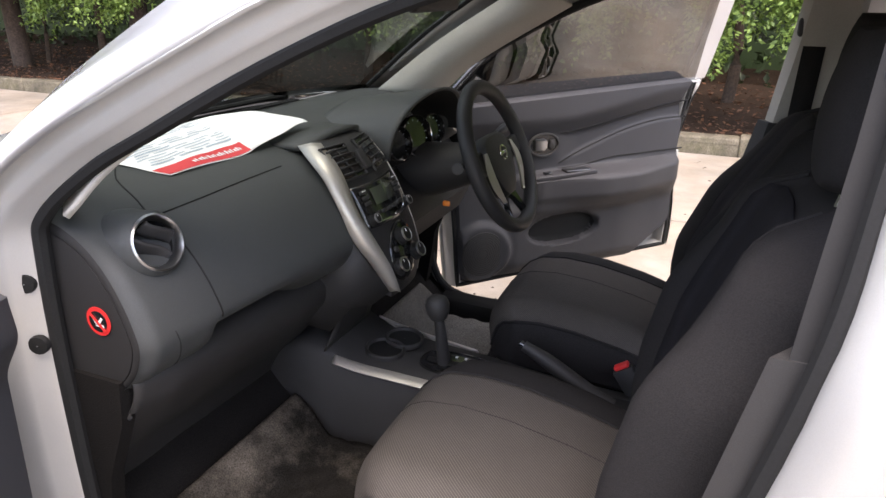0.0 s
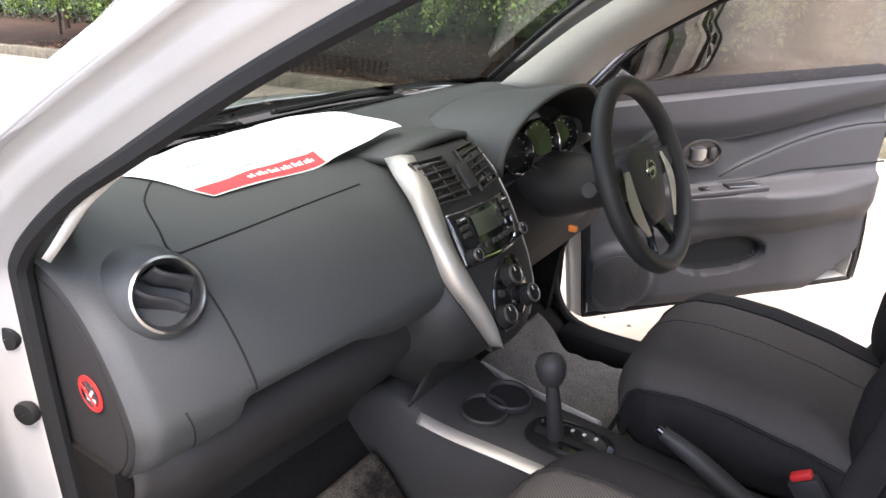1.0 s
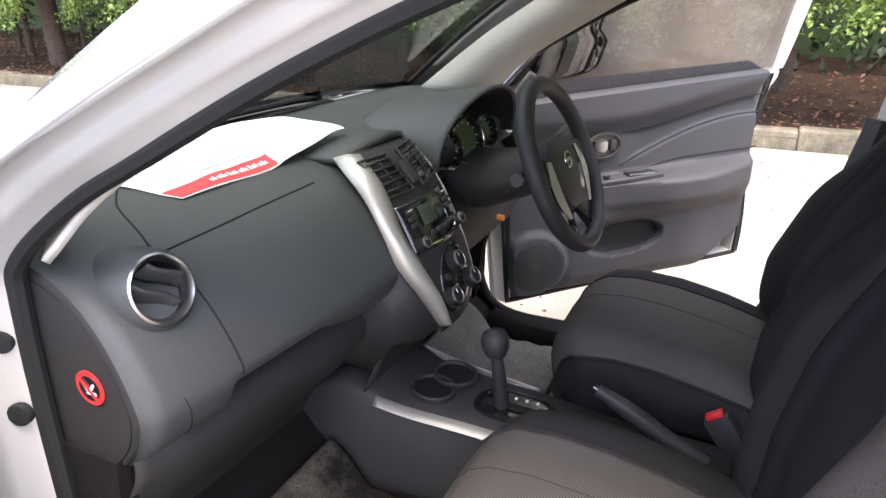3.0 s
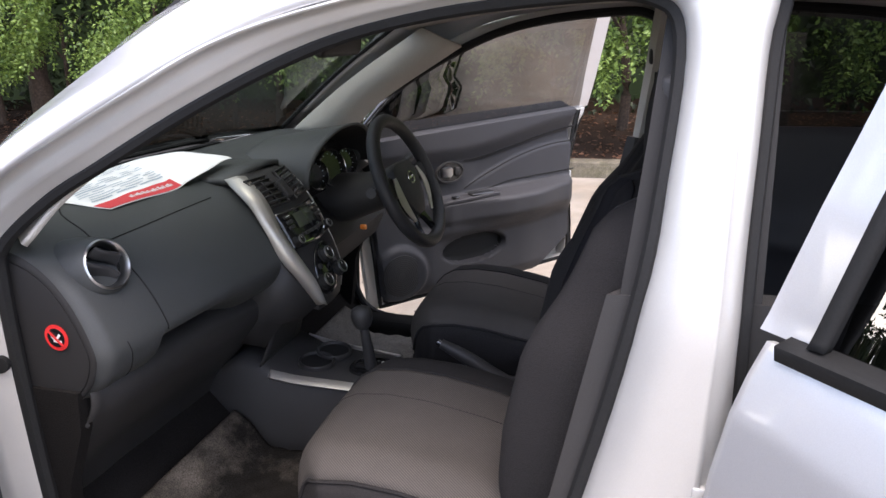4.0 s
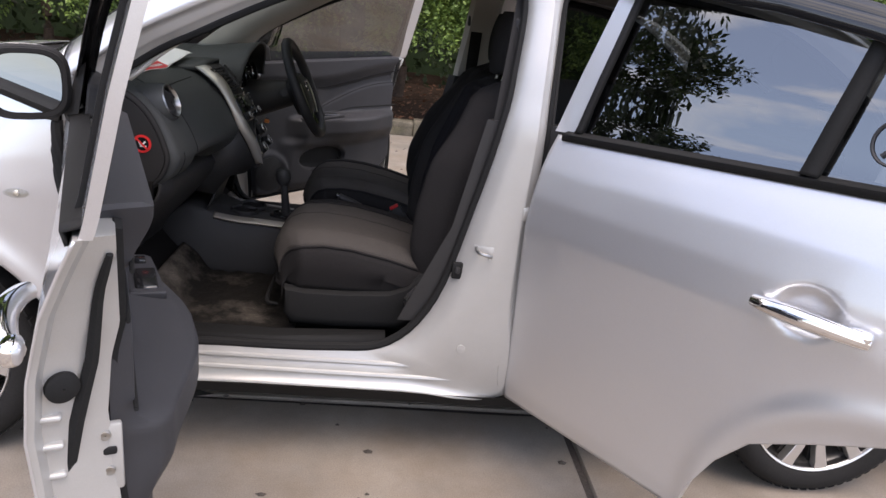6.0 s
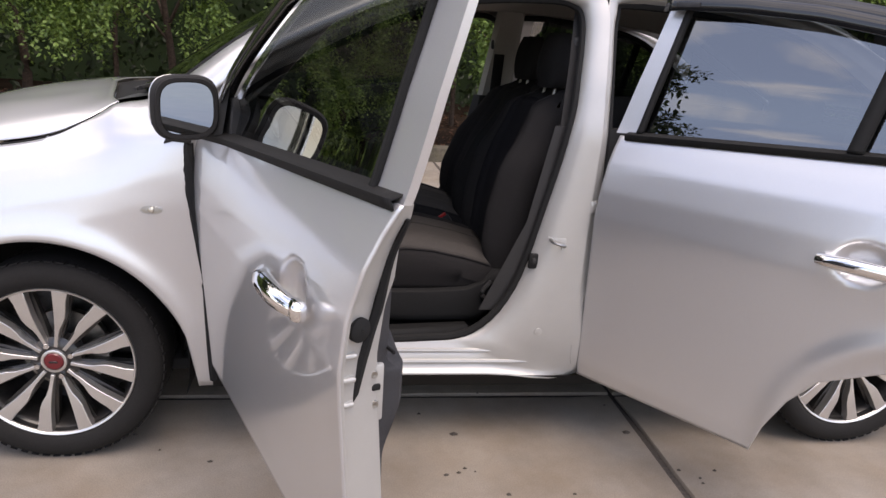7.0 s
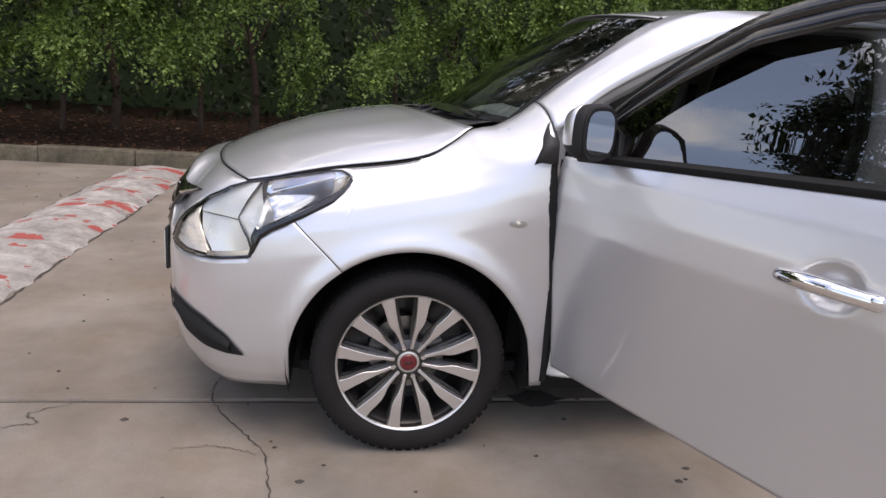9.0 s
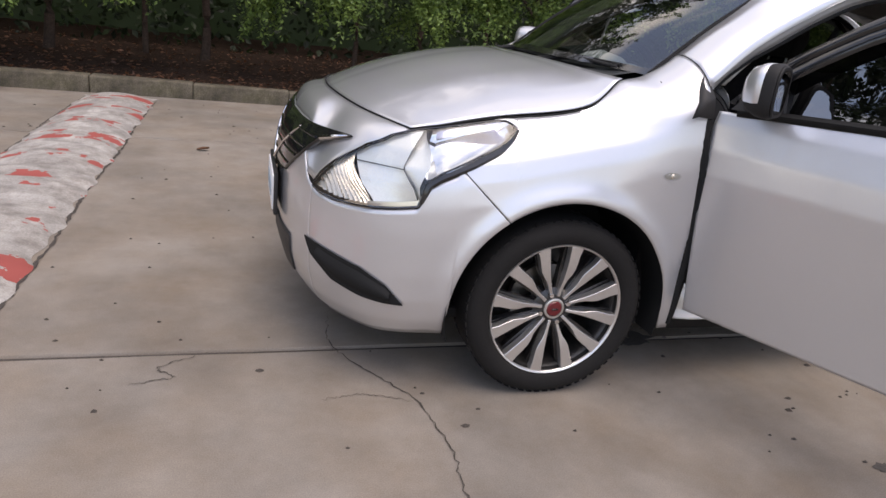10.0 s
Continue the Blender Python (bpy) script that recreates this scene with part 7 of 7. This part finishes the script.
for sgn in (1, -1):
    sp = [[SWM @ Vector((sgn * x, y0, z)), SWM @ Vector((sgn * x, y1, z)), SWM @ Vector((sgn * x, y1, z - 0.020)), SWM @ Vector((sgn * x, y0, z - 0.020))] for x, y0, y1, z in ((0.060, -0.032, 0.040, -0.014), (0.10, -0.030, 0.034, -0.008), (0.15, -0.020, 0.030, -0.002), (0.184, -0.014, 0.034, 0.002))]
    part("spoke", loft(sp), black_plastic, sw, bevel=0.005)
    ls = [[SWM @ Vector((sgn * x, y - w, z)), SWM @ Vector((sgn * x, y + w, z)), SWM @ Vector((sgn * x, y + w, z - 0.016)), SWM @ Vector((sgn * x, y - w, z - 0.016))] for x, y, w, z in ((0.002, -0.085, 0.02, -0.012), (0.030, -0.105, 0.022, -0.008), (0.050, -0.150, 0.020, -0.002), (0.058, -0.178, 0.016, 0.002))]
    part("lower_spoke", loft(ls), gloss_black, sw, bevel=0.004)
    leaf_ = curve([(0.098, 0.026, 0.004), (0.114, -0.018, 0.006), (0.106, -0.066, 0.005), (0.078, -0.112, 0.003)], 16)
    sv = [[SWM @ (Vector((sgn * (p.x - w), p.y, p.z + 0.002))), SWM @ Vector((sgn * p.x, p.y, p.z + 0.005)), SWM @ Vector((sgn * (p.x + w), p.y, p.z)), SWM @ Vector((sgn * p.x, p.y, p.z - 0.008))] for p, w in ((p, 0.002 + 0.020 * math.sin(math.pi * (0.06 + 0.90 * k / 16)) ** 0.8) for k, p in enumerate(leaf_))]
    part("spoke_trim", loft(sv), satin_silver, sw, "satin silver spoke trim", sharp=60)
bd = part("badge", moved(sweep([(0.020 * math.cos(a), 0.018 * math.sin(a) + 0.008, 0.013) for a in [k * math.tau / 28 for k in range(28)]], 0.003, 6, closed=True), SWM), chrome, sw, "round chrome badge")
part("badge_bar", moved(rbox((0, 0.008, 0.013), (0.050, 0.008, 0.004), 0.001), SWM), chrome, bd)

# ---- tunnel console, lever, hand brake ----
tun = part("tunnel_console", loft([[(x, -w, 0.30), (x, -w, h - 0.02), (x, -w + 0.018, h), (x, w - 0.018, h), (x, w, h - 0.02), (x, w, 0.30)] for x, w, h in ((0.36, 0.140, 0.45), (0.42, 0.140, 0.51), (0.48, 0.138, 0.555), (0.54, 0.134, 0.578), (0.60, 0.127, 0.563), (0.68, 0.112, 0.537), (0.80, 0.102, 0.527), (0.95, 0.095, 0.522), (1.10, 0.09, 0.51), (1.45, 0.09, 0.50), (1.60, 0.10, 0.42))]), black_plastic, car, "black centre tunnel console", sharp=50)
for y in (-0.026, 0.044):
    m = Matrix.Translation((0.715 if y < 0 else 0.735, y, 0.5385)) @ pose(0, 0, 0, 0, 5, 0)
    cup = part("cup_holder", lathe([(0.050, -0.004), (0.050, 0.006), (0.047, 0.009), (0.044, 0.008), (0.041, 0.001)], m, 32), black_plastic, tun, "round cup holder rim")
    # no hole is cut: a flat near-black disc paints the well's shade
    part("cup_well", lathe([(0.044, 0.0012), (0.022, 0.0016), (0.001, 0.0016)], m, 28), rubber, cup, "near-black disc standing for the shaded cup well")
part("shift_plate", loft([[Vector((0.893 + 0.085 * s * math.copysign(abs(math.cos(a)) ** 0.7, math.cos(a)), -0.005 + 0.050 * s * math.copysign(abs(math.sin(a)) ** 0.7, math.sin(a)), z)) for a in [k * math.tau / 32 for k in range(32)]] for s, z in ((1.05, 0.522), (1.0, 0.533), (0.86, 0.536), (0.82, 0.531), (0.3, 0.530))]), gloss_black, tun, "glossy shift gate plate", sharp=50)
part("shift_slot", rbox((0.885, -0.012, 0.5335), (0.12, 0.020, 0.006), 0.003), rubber, tun)
for k in range(5):
    part("print_bar", rbox((0.840 + 0.024 * k, 0.022, 0.5325), (0.006, 0.008, 0.001), 0, 1), print_white, tun)
lever = part("gear_lever", merge(sweep(curve([(0.868, -0.012, 0.53), (0.862, -0.016, 0.60), (0.856, -0.02, 0.66)], 10), lambda f: 0.017 - 0.005 * f, 10)), black_plastic, car, "black automatic gear lever")
kn = []
for h, r in ((0.0, 0.012), (0.006, 0.020), (0.022, 0.027), (0.040, 0.029), (0.055, 0.024), (0.062, 0.012), (0.064, 0.002)):
    kn.append((r, h))
part("knob", lathe(kn, Matrix.Translation((0.857, -0.02, 0.648)) @ pose(0, 0, 0, 0, -6, 0), 24), black_plastic, lever, "round black lever knob", sharp=80)
hb = part("hand_brake", sweep(curve([(1.275, -0.004, 0.515), (1.20, -0.004, 0.545), (1.12, -0.004, 0.59), (1.062, -0.004, 0.618)], 14), lambda f: 0.013 + 0.006 * math.sin(math.pi * min(1, f * 1.05)), 10), black_plastic, car, "black hand brake lever")
part("brake_button", lathe([(0.008, 0), (0.008, 0.010), (0.003, 0.013)], Matrix.Translation((1.062, -0.004, 0.618)) @ Vector((-0.9, 0, 0.42)).to_track_quat("Z", "Y").to_matrix().to_4x4(), 12), gloss_black, hb)
part("brake_slot", rbox((1.22, -0.004, 0.512), (0.20, 0.05, 0.02), 0.008), rubber, hb)
for sgn in (1, -1):
    cx = curve([(0.625, -0.122, 0.540), (0.70, -0.116, 0.528), (0.80, -0.106, 0.520), (0.915, -0.098, 0.512)], 20)
    tr = loft([[Vector((p.x, (p.y - 0.001) * sgn, p.z - 0.015 + 0.003 * math.sin(3 * k / 20))) for k, p in enumerate(cx)], [Vector((p.x, (p.y - 0.010) * sgn, p.z - 0.004)) for p in cx], [Vector((p.x, (p.y + 0.006) * sgn, p.z + 0.012)) for p in cx]], cap=False, closed=False)
    part("console_trim", tr, satin_silver, tun, "satin silver console trim", solid=0.006)
for o_ in (tun, lever, hb):
    o_.location.x = -0.025
# rear-view mirror, mats
rv = part("rear_view_mirror", rbox((0.80, 0.02, 1.365), (0.03, 0.23, 0.062), 0.014, 3, pose(0, 0, 0, 0, 10, 0)), black_plastic, car, "black rear-view mirror")
part("mirror_stem", sweep([(0.80, 0.02, 1.38), (0.765, 0.02, 1.43)], 0.008, 8), black_plastic, rv)
for sgn, xx in ((-1, 0), (1, 0)):
    mat_ = part("floor_mat", grid(lambda u, v: (0.50 + 0.46 * u, sgn * 0.37 - 0.22 + 0.44 * v, 0.338 + 0.10 * smooth(0.25 - u, 0, 0.25) + 0.003 * math.sin(u * 40) * math.sin(v * 36)), 60, 50), mat_pile if sgn < 0 else grey_mat, None, solid=0.006)
    tagged(mat_, "dark floor mat with pale dust in the footwell" if sgn < 0 else "pale grey ribbed floor mat in the footwell", "floor mat")

# ---- paper sheet on the dashboard ----
def sheet(u, v):
    a = Vector((0.472, -0.428, 0)).lerp(Vector((0.480, -0.190, 0)), min(1, u / 0.66)) if u < 0.66 else Vector((0.480, -0.190, 0)).lerp(Vector((0.507, -0.030, 0)), (u - 0.66) / 0.34)
    b = Vector((0.300, -0.505, 0)).lerp(Vector((0.255, -0.150, 0)), min(1, u / 0.62)) if u < 0.62 else Vector((0.255, -0.150, 0)).lerp(Vector((0.492, -0.026, 0)), (u - 0.62) / 0.38)
    p = a.lerp(b, v)
    return Vector((p.x, p.y, dash_z(p.x) + 0.003 + 0.044 * smooth(u, 0.55, 1.0) + 0.012 * math.sin(math.pi * u) * v + 0.004 * noise.noise(p * 14)))


paper = part("leaflet", grid(sheet, 60, 16), white_paper, None, solid=0.0006)
tagged(paper, "white printed leaflet with red edge lying on dashboard", "paper")
part("red_band", grid(lambda u, v: sheet(0.004 + 0.62 * u, 0.01 + 0.17 * v) + Vector((0, 0, 0.0012)), 40, 4), red_ink, paper, "red printed band")
for k in range(17):
    part("print_bar", grid(lambda u, v: sheet(0.22 + 0.022 * k + (0.010 + 0.006 * (k % 3 != 1)) * u, 0.070 + (0.04 + 0.015 * (k % 2)) * v) + Vector((0, 0, 0.0022)), 3, 1), print_white, paper)
rnd = random.Random(3)
for k in range(15):
    v0, u0 = 0.25 + 0.046 * k, 0.05 + 0.02 * (k % 3)
    while u0 < 0.60 and rnd.random() < 0.88:
        ln = rnd.uniform(0.06, 0.22)
        part("print_bar", grid(lambda u, v: sheet(min(0.62, u0 + ln * u), v0 + (0.012 + 0.008 * (k % 5 == 0)) * v) + Vector((0, 0, 0.0012)), 8, 1), grey_ink, paper)
        u0 += ln + rnd.uniform(0.02, 0.06)

# ---- tall trees round the yard ----
def big_crown(seed):
    def place(g):
        a, b = g.uniform(0, math.tau), math.acos(g.uniform(-0.8, 1))
        lobe = 0.75 + 0.25 * math.sin(3 * a + seed) * math.sin(4 * b)
        r = 2.3 * lobe * (0.6 + 0.4 * g.random())
        o = (math.sin(b) * math.cos(a), math.sin(b) * math.sin(a), math.cos(b))
        return (r * o[0], r * o[1], 4.6 + 1.0 * r * o[2]), (o[0], o[1], 0.3)
    return sprays(seed, 420, place, per=26, length=(0.6, 1.3), leaf=(0.12, 0.22), droop=0.6)


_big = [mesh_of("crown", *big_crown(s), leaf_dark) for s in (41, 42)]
for n, (x, y, s) in enumerate(((-12.6, -0.1, 1.0), (-11.9, -1.3, 0.66), (-12.2, -2.9, 0.48), (-9.0, 6.3, 1.05), (-7.6, 7.4, 1.25), (-5.5, 10.8, 1.25), (-1.5, 10.2, 1.15), (2.6, 10.9, 1.3), (6.8, 10.4, 1.2), (11.0, 11.0, 1.3), (-10.0, 11.4, 1.2), (9.0, -13.5, 1.1))):
    tree = new("yard_tree")
    tree.matrix_world = pose(x, y, 0, 0, 0, 57 * n) @ Matrix.Diagonal((s, s, s * (1.45 if n == 0 or y > 10 else 1.0), 1))
    tagged(tree, "tall dark-leaved tree beside the yard", "tree", "trees beside the yard")
    part("trunk", trunk_geom(60 + n, 4.2, 0.14), bark, tree)
    new("crown", _big[n % 2]).parent = tree
